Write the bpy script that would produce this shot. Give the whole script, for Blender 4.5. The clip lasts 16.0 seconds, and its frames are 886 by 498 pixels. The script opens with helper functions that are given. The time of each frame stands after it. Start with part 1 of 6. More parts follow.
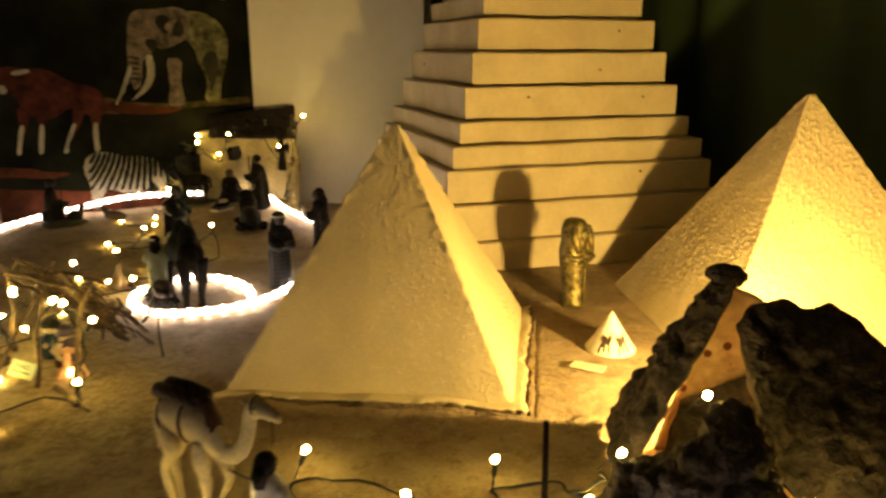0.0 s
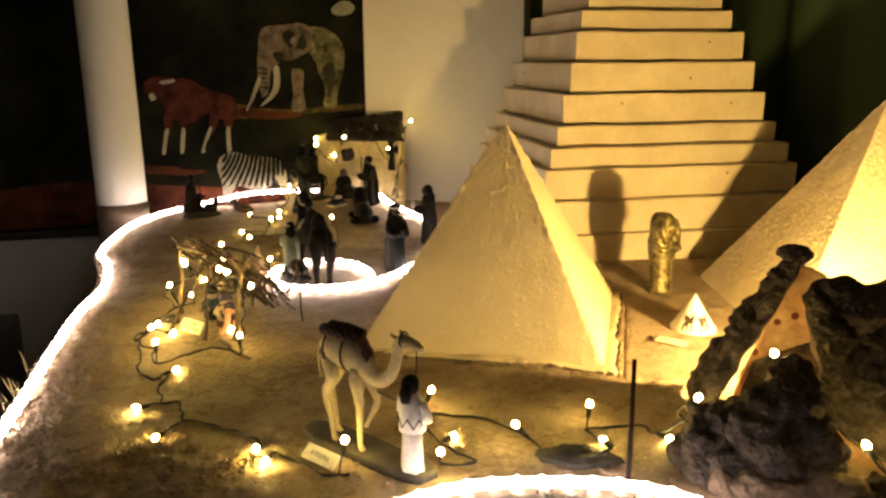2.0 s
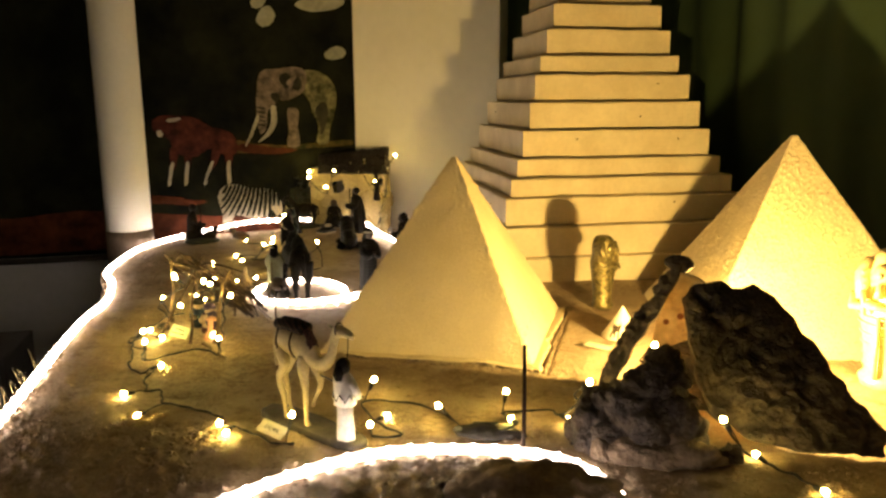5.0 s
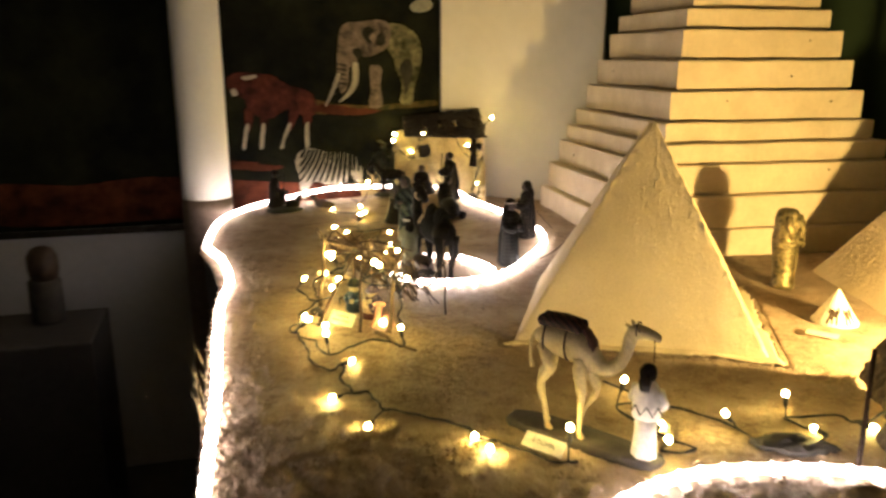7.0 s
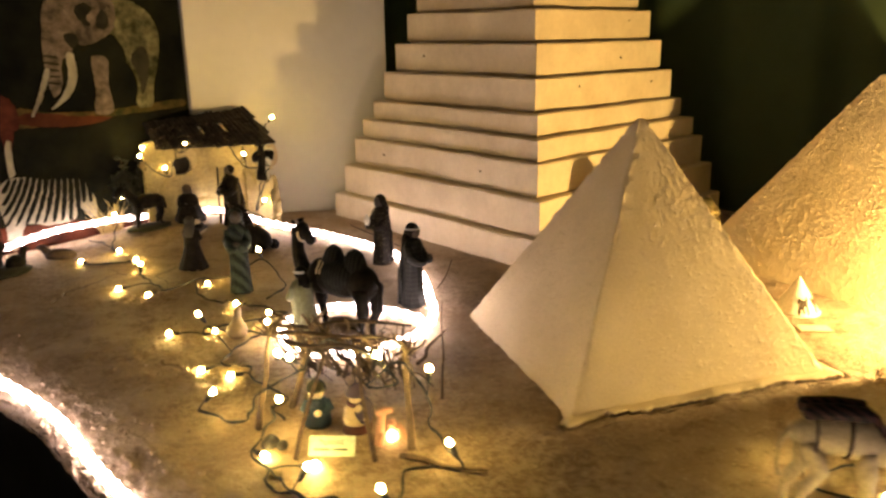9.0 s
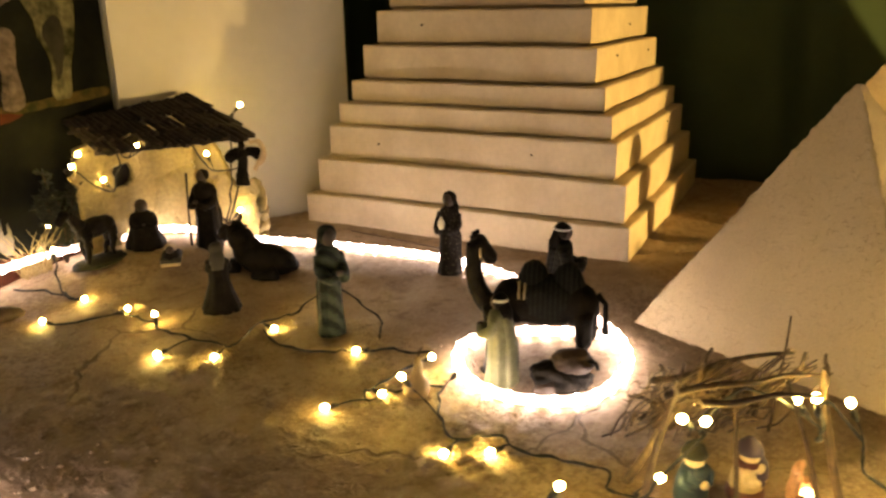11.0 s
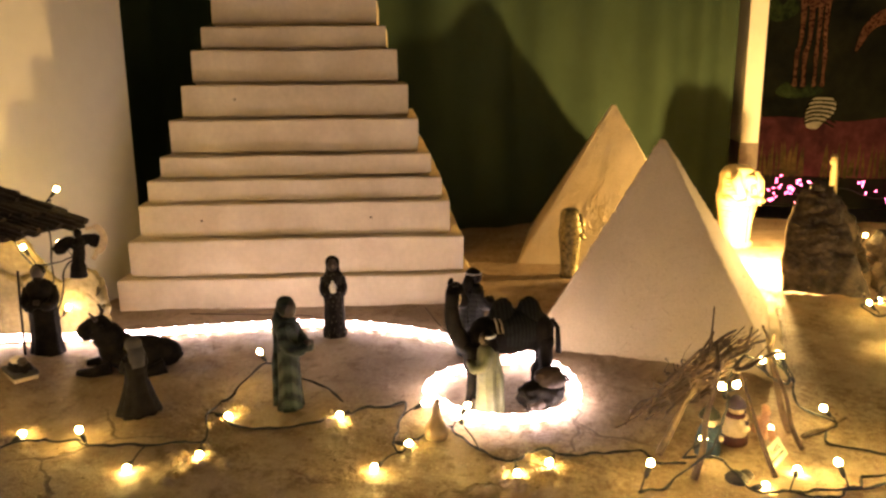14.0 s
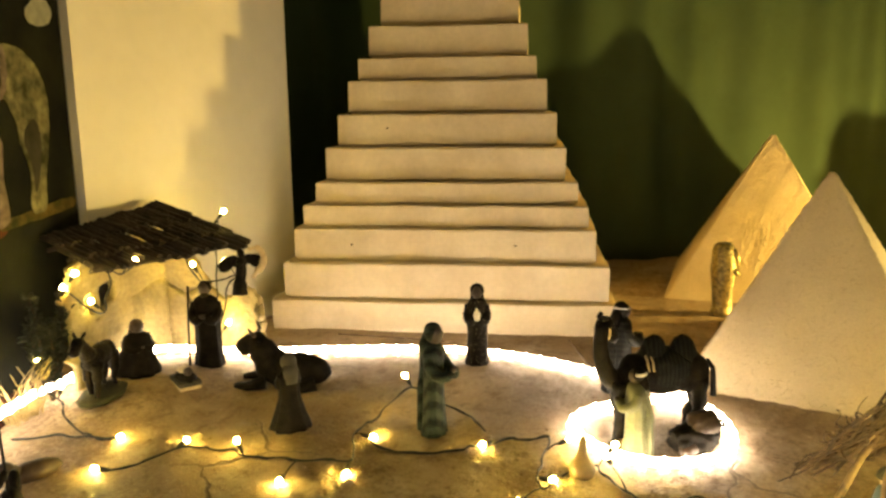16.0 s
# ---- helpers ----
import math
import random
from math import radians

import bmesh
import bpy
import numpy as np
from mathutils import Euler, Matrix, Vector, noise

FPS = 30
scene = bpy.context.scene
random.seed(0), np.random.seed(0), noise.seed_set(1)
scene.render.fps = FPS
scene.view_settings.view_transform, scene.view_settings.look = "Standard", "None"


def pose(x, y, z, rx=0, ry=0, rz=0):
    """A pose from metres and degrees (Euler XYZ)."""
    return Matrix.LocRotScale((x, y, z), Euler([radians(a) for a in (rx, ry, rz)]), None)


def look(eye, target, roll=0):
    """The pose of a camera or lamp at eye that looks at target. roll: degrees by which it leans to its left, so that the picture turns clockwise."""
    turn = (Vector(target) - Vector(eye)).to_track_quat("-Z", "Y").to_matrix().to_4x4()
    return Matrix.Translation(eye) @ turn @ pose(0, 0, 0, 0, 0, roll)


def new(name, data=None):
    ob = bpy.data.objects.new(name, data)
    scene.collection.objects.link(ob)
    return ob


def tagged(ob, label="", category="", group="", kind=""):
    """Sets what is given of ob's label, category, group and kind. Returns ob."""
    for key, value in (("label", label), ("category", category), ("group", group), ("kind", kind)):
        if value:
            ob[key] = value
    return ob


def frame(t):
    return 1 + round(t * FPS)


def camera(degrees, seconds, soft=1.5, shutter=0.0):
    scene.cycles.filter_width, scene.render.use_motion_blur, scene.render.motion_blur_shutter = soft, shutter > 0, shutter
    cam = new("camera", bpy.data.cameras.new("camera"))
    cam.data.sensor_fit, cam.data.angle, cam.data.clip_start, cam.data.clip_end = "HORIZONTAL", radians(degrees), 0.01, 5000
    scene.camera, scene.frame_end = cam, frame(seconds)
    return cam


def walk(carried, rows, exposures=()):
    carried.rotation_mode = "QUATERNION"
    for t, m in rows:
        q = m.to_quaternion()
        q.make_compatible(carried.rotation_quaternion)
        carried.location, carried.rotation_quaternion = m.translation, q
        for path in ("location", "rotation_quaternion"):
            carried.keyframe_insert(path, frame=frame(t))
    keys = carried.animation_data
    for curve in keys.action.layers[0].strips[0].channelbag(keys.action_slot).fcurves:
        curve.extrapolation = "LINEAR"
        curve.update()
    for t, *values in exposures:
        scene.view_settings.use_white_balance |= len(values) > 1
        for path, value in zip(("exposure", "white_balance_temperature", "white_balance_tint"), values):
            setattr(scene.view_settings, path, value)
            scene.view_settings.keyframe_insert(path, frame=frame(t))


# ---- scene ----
cam = camera(60.3, 16.0, soft=2.6, shutter=0.5)
METRES, EYE, TILT, LEAN, TURN = 2.47, 0.41, 0.0, 0.0, 0.0
PATH = [
    (0, (0.02, -0.026, 0.402), (-0.007, 1.909, -0.102), 0.0),
    (0.5, (-0.007, -0.112, 0.409), (-0.132, 1.827, -0.067), 0.3),
    (1, (-0.011, -0.154, 0.405), (-0.233, 1.771, -0.091), -0.0),
    (1.5, (-0.011, -0.169, 0.406), (-0.271, 1.751, -0.092), -0.3),
    (2, (-0.001, -0.186, 0.405), (-0.25, 1.739, -0.076), -0.3),
    (2.5, (0.003, -0.204, 0.405), (-0.234, 1.723, -0.076), -0.3),
    (3, (0.015, -0.225, 0.407), (-0.216, 1.708, -0.052), -0.6),
    (5.5, (0.132, -0.343, 0.407), (-0.213, 1.59, 0.025), -0.4),
    (6, (0.063, -0.322, 0.408), (-0.332, 1.598, 0.012), -0.6),
    (6.5, (-0.105, -0.308, 0.42), (-0.487, 1.609, -0.006), -0.2),
    (7, (-0.237, -0.232, 0.403), (-0.468, 1.694, -0.083), -0.0),
    (7.5, (-0.355, -0.057, 0.406), (-0.296, 1.882, -0.083), 0.4),
    (8, (-0.445, 0.038, 0.403), (-0.216, 1.956, -0.118), -0.4),
    (8.3, (-0.539, 0.086, 0.394), (-0.098, 1.974, -0.098), -0.8),
    (8.5, (-0.589, 0.107, 0.414), (-0.016, 1.955, -0.089), -1.0),
    (9, (-0.698, 0.172, 0.419), (0.069, 1.936, -0.125), -0.8),
    (9.5, (-0.8, 0.329, 0.4), (0.133, 2.014, -0.14), -0.6),
    (10, (-0.898, 0.456, 0.411), (0.163, 2.06, -0.136), -0.7),
    (12.5, (-1.235, 0.958, 0.391), (0.483, 1.77, -0.234), -0.8),
    (13, (-1.282, 1.009, 0.408), (0.529, 1.644, -0.157), -1.0),
    (13.5, (-1.32, 1.022, 0.407), (0.55, 1.555, -0.061), -0.9),
    (14, (-1.346, 1.015, 0.41), (0.54, 1.516, -0.031), -0.5),
    (14.5, (-1.353, 1.017, 0.418), (0.507, 1.606, -0.022), -0.8),
    (15, (-1.351, 1.029, 0.415), (0.49, 1.7, 0.012), -0.8),
    (15.5, (-1.344, 1.038, 0.414), (0.465, 1.8, 0.029), -0.5),
    (16, (-1.347, 1.035, 0.412), (0.434, 1.868, 0.044), -0.6),
]
EXPOSURES = [(0, -0.58, 7600, 2), (1, -0.42, 7400, 2), (1.5, -0.2, 7000, 6), (2, -0.1, 6600, 8), (2.5, 0.03, 6300, 12), (3, 0.05, 6300, 12), (5.5, -0.12, 6900, 2), (6, -0.07, 6900, 2), (6.5, 0.1, 6500, 5), (7, 0.26, 6100, 8), (8, 0.17, 6200, 12), (9, 0.12, 6500, 16), (10, -0.25, 7400, 8), (12.5, 0.6, 6400, 18), (13, 0.45, 6400, 18), (14, 0.2, 6600, 22), (14.5, 0.02, 6900, 20), (15, -0.02, 7200, 8), (15.5, 0.45, 7500, -2), (16, 0.68, 7700, -6)]
walk(cam, [(t, look(eye, target, roll)) for t, eye, target, roll in PATH], EXPOSURES)

# ---- light: a dark room, one hidden floor lamp, fairy lights and a rope light
SAND_Z = 0.0
world = bpy.data.worlds.new("night")
scene.world = world
world.use_nodes = True
world.node_tree.nodes["Background"].inputs[0].default_value = (0.30, 0.45, 1.0, 1)
world.node_tree.nodes["Background"].inputs[1].default_value = 0.042


def lamp(name, place, power, colour, radius):
    data = bpy.data.lights.new(name, "POINT")
    data.energy, data.color, data.shadow_soft_size = power, colour, radius
    ob = new(name, data)
    ob.location = place
    return ob


lamp("cave_lamp", (0.362, 0.735, 0.072), 32.0, (1.0, 0.67, 0.21), 0.012)

# ---- materials


def nodes_of(name):
    m = bpy.data.materials.new(name)
    m.use_nodes = True
    t = m.node_tree
    return m, t, t.nodes["Principled BSDF"]


def rgb(c):
    return (c[0], c[1], c[2], 1)


def surface(name, c1, c2, scale=20.0, rough=0.8, bump=0.3, fine=200.0, metal=0.0, spots=None, depth=0.002, sheen=0.0, speck=(0.72, 1.12), pits=None, spec=0.5):
    """Two colours mixed by coarse noise, speckled by fine noise, with relief from both."""
    m, t, b = nodes_of(name)
    n = t.nodes
    co = n.new("ShaderNodeTexCoord")
    a = n.new("ShaderNodeTexNoise")
    a.inputs["Scale"].default_value, a.inputs["Detail"].default_value, a.inputs["Roughness"].default_value = scale, 6, 0.6
    f = n.new("ShaderNodeTexNoise")
    f.inputs["Scale"].default_value, f.inputs["Detail"].default_value = fine, 4
    ramp = n.new("ShaderNodeValToRGB")
    ramp.color_ramp.elements[0].position, ramp.color_ramp.elements[1].position = 0.35, 0.68
    ramp.color_ramp.elements[0].color, ramp.color_ramp.elements[1].color = rgb(c1), rgb(c2)
    mix = n.new("ShaderNodeMix")
    mix.data_type, mix.blend_type = "RGBA", "MULTIPLY"
    fr = n.new("ShaderNodeMapRange")
    fr.inputs[1].default_value, fr.inputs[2].default_value, fr.inputs[3].default_value, fr.inputs[4].default_value = 0.3, 0.7, *speck
    t.links.new(co.outputs["Object"], a.inputs["Vector"])
    t.links.new(co.outputs["Object"], f.inputs["Vector"])
    t.links.new(a.outputs["Fac"], ramp.inputs[0])
    t.links.new(f.outputs["Fac"], fr.inputs[0])
    mix.inputs[0].default_value = 0.7
    t.links.new(ramp.outputs[0], mix.inputs[6])
    t.links.new(fr.outputs[0], mix.inputs[7])
    out = mix.outputs[2]
    if spots:
        sp = n.new("ShaderNodeTexVoronoi")
        sp.inputs["Scale"].default_value = spots[0]
        lim = n.new("ShaderNodeMapRange")
        lim.inputs[1].default_value, lim.inputs[2].default_value, lim.inputs[3].default_value, lim.inputs[4].default_value = spots[1], spots[1] + 0.06, 1, 0
        mx = n.new("ShaderNodeMix")
        mx.data_type = "RGBA"
        t.links.new(co.outputs["Object"], sp.inputs["Vector"])
        t.links.new(sp.outputs["Distance"], lim.inputs[0])
        t.links.new(lim.outputs[0], mx.inputs[0])
        t.links.new(out, mx.inputs[6])
        mx.inputs[7].default_value = rgb(spots[2])
        out = mx.outputs[2]
    t.links.new(out, b.inputs["Base Color"])
    add = n.new("ShaderNodeMath")
    add.operation = "MULTIPLY_ADD"
    add.inputs[1].default_value = 0.5
    t.links.new(f.outputs["Fac"], add.inputs[0])
    t.links.new(a.outputs["Fac"], add.inputs[2])
    bp = n.new("ShaderNodeBump")
    bp.inputs["Strength"].default_value, bp.inputs["Distance"].default_value = bump, depth
    t.links.new(add.outputs[0], bp.inputs["Height"])
    if pits:
        # sparse grains standing proud of the plaster
        g = n.new("ShaderNodeTexNoise")
        g.inputs["Scale"].default_value, g.inputs["Detail"].default_value, g.inputs["Roughness"].default_value = pits[0], 3, 0.65
        mul = n.new("ShaderNodeMapRange")
        mul.interpolation_type = "SMOOTHSTEP"
        mul.inputs[1].default_value, mul.inputs[2].default_value = pits[1], pits[1] + 0.08
        t.links.new(co.outputs["Object"], g.inputs["Vector"])
        t.links.new(g.outputs["Fac"], mul.inputs[0])
        b2 = n.new("ShaderNodeBump")
        b2.inputs["Strength"].default_value, b2.inputs["Distance"].default_value = 0.8, pits[2]
        t.links.new(mul.outputs[0], b2.inputs["Height"])
        t.links.new(bp.outputs[0], b2.inputs["Normal"])
        bp = b2
    t.links.new(bp.outputs[0], b.inputs["Normal"])
    b.inputs["Roughness"].default_value, b.inputs["Metallic"].default_value = rough, metal
    b.inputs["Sheen Weight"].default_value, b.inputs["Specular IOR Level"].default_value = sheen, spec
    return m


def glow(name, colour, strength, base=(0.8, 0.8, 0.8)):
    m, t, b = nodes_of(name)
    b.inputs["Base Color"].default_value = rgb(base)
    b.inputs["Emission Color"].default_value = rgb(colour)
    b.inputs["Emission Strength"].default_value = strength
    return m


def striped(name, c1, c2, scale, direction="Z", distort=4.0, rough=0.55, wave="BANDS", curl=1.0):
    m, t, b = nodes_of(name)
    n = t.nodes
    co = n.new("ShaderNodeTexCoord")
    w = n.new("ShaderNodeTexWave")
    w.wave_type, w.bands_direction = wave, direction
    w.inputs["Scale"].default_value, w.inputs["Distortion"].default_value, w.inputs["Detail"].default_value = scale, distort, 2
    w.inputs["Detail Scale"].default_value = curl
    b.inputs["Specular IOR Level"].default_value = 0.12
    ramp = n.new("ShaderNodeValToRGB")
    ramp.color_ramp.elements[0].position, ramp.color_ramp.elements[1].position = 0.42, 0.58
    ramp.color_ramp.elements[0].color, ramp.color_ramp.elements[1].color = rgb(c1), rgb(c2)
    t.links.new(co.outputs["Object"], w.inputs["Vector"])
    t.links.new(w.outputs["Fac"], ramp.inputs[0])
    t.links.new(ramp.outputs[0], b.inputs["Base Color"])
    bp = n.new("ShaderNodeBump")
    bp.inputs["Strength"].default_value, bp.inputs["Distance"].default_value = 0.3, 0.001
    t.links.new(w.outputs["Fac"], bp.inputs["Height"])
    t.links.new(bp.outputs[0], b.inputs["Normal"])
    b.inputs["Roughness"].default_value = rough
    return m




def sand_material():
    """Sanded crust: mottled tan, scuffed brown patches, wrinkled crust in places and a few thin cracks."""
    m, t, b = nodes_of("sand")
    n, link = t.nodes, t.links.new
    co = n.new("ShaderNodeTexCoord").outputs["Object"]

    def tex(scale, detail, rough=0.6):
        x = n.new("ShaderNodeTexNoise")
        x.inputs["Scale"].default_value, x.inputs["Detail"].default_value, x.inputs["Roughness"].default_value = scale, detail, rough
        link(co, x.inputs["Vector"])
        return x.outputs["Fac"]

    def span(x, lo, hi, a=0.0, c=1.0):
        r = n.new("ShaderNodeMapRange")
        r.interpolation_type = "SMOOTHSTEP"
        r.inputs[1].default_value, r.inputs[2].default_value, r.inputs[3].default_value, r.inputs[4].default_value = lo, hi, a, c
        link(x, r.inputs[0])
        return r.outputs[0]

    def times(x, y):
        r = n.new("ShaderNodeMath")
        r.operation = "MULTIPLY"
        link(x, r.inputs[0])
        if isinstance(y, float):
            r.inputs[1].default_value = y
        else:
            link(y, r.inputs[1])
        return r.outputs[0]

    def plus(x, y):
        r = n.new("ShaderNodeMath")
        link(x, r.inputs[0])
        link(y, r.inputs[1])
        return r.outputs[0]

    def blend(f, x, y, kind="MIX"):
        r = n.new("ShaderNodeMix")
        r.data_type, r.blend_type = "RGBA", kind
        link(f, r.inputs[0])
        for k, v in ((6, x), (7, y)):
            if isinstance(v, tuple):
                r.inputs[k].default_value = rgb(v)
            else:
                link(v, r.inputs[k])
        return r.outputs[2]

    base = blend(span(tex(6, 6, 0.65), 0.36, 0.66), (0.300, 0.208, 0.128), (0.455, 0.345, 0.232))
    scuff = times(span(tex(3.2, 3), 0.44, 0.60), span(tex(95, 6, 0.75), 0.46, 0.58))
    base = blend(times(scuff, 0.6), base, (0.16, 0.098, 0.048))
    base = blend(span(tex(30, 8, 0.72), 0.50, 0.64, 0.0, 0.55), base, (0.15, 0.092, 0.045))
    grain = tex(230, 5, 0.7)
    base = blend(span(grain, 0.56, 0.70, 0.0, 0.6), base, (0.66, 0.55, 0.38))
    base = blend(span(grain, 0.46, 0.32, 0.0, 0.35), base, (0.17, 0.105, 0.055))
    # thin cracks in the dried crust
    warp = n.new("ShaderNodeVectorMath")
    warp.operation = "MULTIPLY_ADD"
    wn = n.new("ShaderNodeTexNoise")
    wn.inputs["Scale"].default_value, wn.inputs["Detail"].default_value = 14, 3
    link(co, wn.inputs["Vector"])
    link(wn.outputs["Color"], warp.inputs[0])
    warp.inputs[1].default_value = (0.07, 0.07, 0.0)
    link(co, warp.inputs[2])
    vo = n.new("ShaderNodeTexVoronoi")
    vo.feature = "DISTANCE_TO_EDGE"
    vo.inputs["Scale"].default_value = 3.4
    link(warp.outputs[0], vo.inputs["Vector"])
    crack = times(span(vo.outputs["Distance"], 0.008, 0.003), span(tex(2.3, 2), 0.56, 0.64))
    base = blend(times(crack, 0.7), base, (0.09, 0.06, 0.035))
    link(base, b.inputs["Base Color"])
    wrinkle = times(tex(75, 5, 0.7), span(tex(4.3, 3), 0.40, 0.62, 0.25, 1.0))
    height = plus(plus(times(wrinkle, 1.0), times(grain, 0.30)), times(crack, -0.5))
    bp = n.new("ShaderNodeBump")
    bp.inputs["Strength"].default_value, bp.inputs["Distance"].default_value = 1.0, 0.011
    link(height, bp.inputs["Height"])
    link(bp.outputs[0], b.inputs["Normal"])
    b.inputs["Roughness"].default_value = 0.72
    b.inputs["Specular IOR Level"].default_value = 0.4
    return m


M_SAND = sand_material()
M_CRUST = surface("glassy_sand_crust", (0.34, 0.25, 0.13), (0.56, 0.45, 0.28), 60, 0.22, 0.3, 300, depth=0.001, spec=0.8)
M_PLASTER = surface("sanded_plaster", (0.56, 0.45, 0.28), (0.66, 0.54, 0.35), 7, 0.9, 0.5, 330, depth=0.0012, speck=(0.88, 1.04), pits=(150.0, 0.57, 0.0009))
M_ROUGH = surface("coarse_sand_plaster", (0.56, 0.46, 0.29), (0.66, 0.55, 0.37), 12, 0.92, 0.5, 320, depth=0.0012, speck=(0.88, 1.06), pits=(170.0, 0.55, 0.0009))
M_CREAM = surface("cream_painted_board", (0.54, 0.44, 0.295), (0.68, 0.575, 0.405), 11, 0.85, 0.30, 120, depth=0.0012, speck=(0.92, 1.04))
M_WALL = surface("white_wall_paint", (0.66, 0.62, 0.50), (0.73, 0.69, 0.57), 3, 0.8, 0.05, 40, depth=0.0006, speck=(0.96, 1.02))
M_COLUMN = surface("white_column_paint", (0.70, 0.68, 0.62), (0.76, 0.74, 0.68), 4, 0.6, 0.05, 80, depth=0.001, speck=(0.96, 1.02))
M_COLUMNFOOT = surface("brown_column_paint", (0.13, 0.095, 0.07), (0.19, 0.14, 0.105), 9, 0.7, 0.2, 90)
M_LOWWALL = surface("grey_wall_paint", (0.42, 0.42, 0.42), (0.50, 0.50, 0.49), 2, 0.85, 0.1, 60, speck=(0.93, 1.04))
M_ROOM = surface("dim_room_paint", (0.30, 0.30, 0.30), (0.36, 0.36, 0.35), 2, 0.85, 0.1, 60)
M_FLOOR = surface("dark_floor", (0.03, 0.028, 0.026), (0.06, 0.055, 0.05), 4, 0.6, 0.2, 60)
M_CEIL = surface("pale_ceiling", (0.42, 0.42, 0.42), (0.48, 0.48, 0.47), 2, 0.9, 0.1, 40)
M_CURTAIN = surface("green_cloth", (0.037, 0.058, 0.029), (0.053, 0.080, 0.042), 3, 0.9, 0.3, 900, depth=0.0006, spec=0.15)
M_BARK = surface("cork_bark", (0.016, 0.012, 0.010), (0.095, 0.070, 0.050), 34, 0.95, 1.0, 190, depth=0.010)
M_DARKSLAB = surface("dark_slab", (0.016, 0.012, 0.009), (0.050, 0.040, 0.030), 40, 0.7, 0.6, 200, depth=0.002)
M_BARKIN = surface("bark_inner_side", (0.34, 0.225, 0.135), (0.56, 0.41, 0.27), 32, 0.85, 0.7, 130, depth=0.003, spots=(46.0, 0.19, (0.09, 0.02, 0.010)))
M_ROOF = surface("roof_bark", (0.009, 0.006, 0.0045), (0.036, 0.024, 0.016), 60, 0.95, 1.0, 220, depth=0.004)
M_TWIG = surface("dry_twig", (0.028, 0.017, 0.010), (0.095, 0.058, 0.030), 70, 0.9, 0.6, 300, depth=0.001)
M_PALETWIG = surface("pale_twig", (0.060, 0.038, 0.020), (0.165, 0.112, 0.055), 60, 0.85, 0.5, 260, depth=0.001)
M_WIRE = surface("dark_green_wire", (0.004, 0.0045, 0.0035), (0.009, 0.009, 0.007), 80, 0.6, 0.1, 200)
M_BULB = glow("warm_led", (1.0, 0.71, 0.19), 270.0)
M_LED = glow("rope_led", (1.0, 0.82, 0.76), 62.0)
M_ROPE = glow("lit_rope_tube", (1.0, 0.75, 0.66), 5.4, (0.8, 0.75, 0.7))
M_FIRE = glow("fire_led", (1.0, 0.62, 0.24), 22.0, (0.7, 0.4, 0.2))
M_PINK = glow("pink_led", (1.0, 0.10, 0.24), 20.0)
M_DARK = surface("dark_resin", (0.004, 0.0035, 0.003), (0.015, 0.012, 0.009), 60, 0.62, 0.8, 260, depth=0.002, spec=0.06)
M_BROWN = surface("brown_resin", (0.03, 0.018, 0.012), (0.07, 0.045, 0.028), 45, 0.55, 0.4, 240, depth=0.001, spec=0.3)
M_SKIN = surface("painted_skin", (0.020, 0.012, 0.008), (0.045, 0.027, 0.018), 60, 0.55, 0.2, 240)
M_WHITEPAINT = surface("white_figure_paint", (0.62, 0.58, 0.50), (0.72, 0.68, 0.60), 50, 0.6, 0.2, 240, depth=0.001)
M_ROBEGREEN = striped("green_patterned_robe", (0.004, 0.006, 0.006), (0.030, 0.041, 0.031), 26, "DIAGONAL", 4.0, curl=40.0)
M_ROBEBANDS = striped("dark_banded_robe", (0.005, 0.005, 0.005), (0.012, 0.012, 0.0105), 42, "Z", 2.0, curl=30.0)
M_LEAF = surface("dark_leaf", (0.006, 0.008, 0.004), (0.018, 0.022, 0.010), 60, 0.8, 0.3, 200)
M_PALEBARK = surface("pale_cork_bark", (0.10, 0.070, 0.045), (0.24, 0.175, 0.120), 40, 0.95, 1.0, 190, depth=0.006)
M_ROBEDARK = surface("dark_specked_robe", (0.005, 0.004, 0.004), (0.020, 0.016, 0.013), 60, 0.7, 0.8, 260, depth=0.002, spec=0.08, spots=(210.0, 0.20, (0.095, 0.085, 0.062)))
M_PALEGREEN = surface("pale_green_tunic", (0.075, 0.080, 0.036), (0.15, 0.15, 0.078), 40, 0.7, 0.3, 200, depth=0.001)
M_CAMEL = surface("tan_camel_paint", (0.24, 0.185, 0.085), (0.36, 0.285, 0.140), 30, 0.6, 0.4, 240, depth=0.001)
M_SADDLE = striped("woven_saddle", (0.010, 0.008, 0.008), (0.035, 0.018, 0.015), 60, "DIAGONAL", 5.0, 0.8)
M_CLOTH = striped("patterned_saddle_cloth", (0.012, 0.010, 0.010), (0.085, 0.035, 0.024), 55, "DIAGONAL", 9.0, 0.8, curl=30.0)
M_BLANKET = striped("striped_saddle_blanket", (0.005, 0.005, 0.005), (0.0125, 0.0135, 0.0115), 58, "X", 3.0, 0.8, curl=8.0)
M_STONE = surface("dark_stone", (0.018, 0.016, 0.013), (0.048, 0.041, 0.032), 30, 0.8, 0.6, 150, depth=0.003)
M_PALESTONE = surface("pale_stable_plaster", (0.25, 0.195, 0.092), (0.40, 0.32, 0.16), 14, 0.9, 0.5, 150, depth=0.002)
M_BRONZE = surface("aged_bronze", (0.06, 0.052, 0.022), (0.34, 0.27, 0.12), 130, 0.40, 0.9, 300, metal=0.75, depth=0.002)
M_HUMP = surface("brown_stone", (0.13, 0.09, 0.055), (0.27, 0.195, 0.125), 22, 0.9, 0.8, 180, depth=0.004)
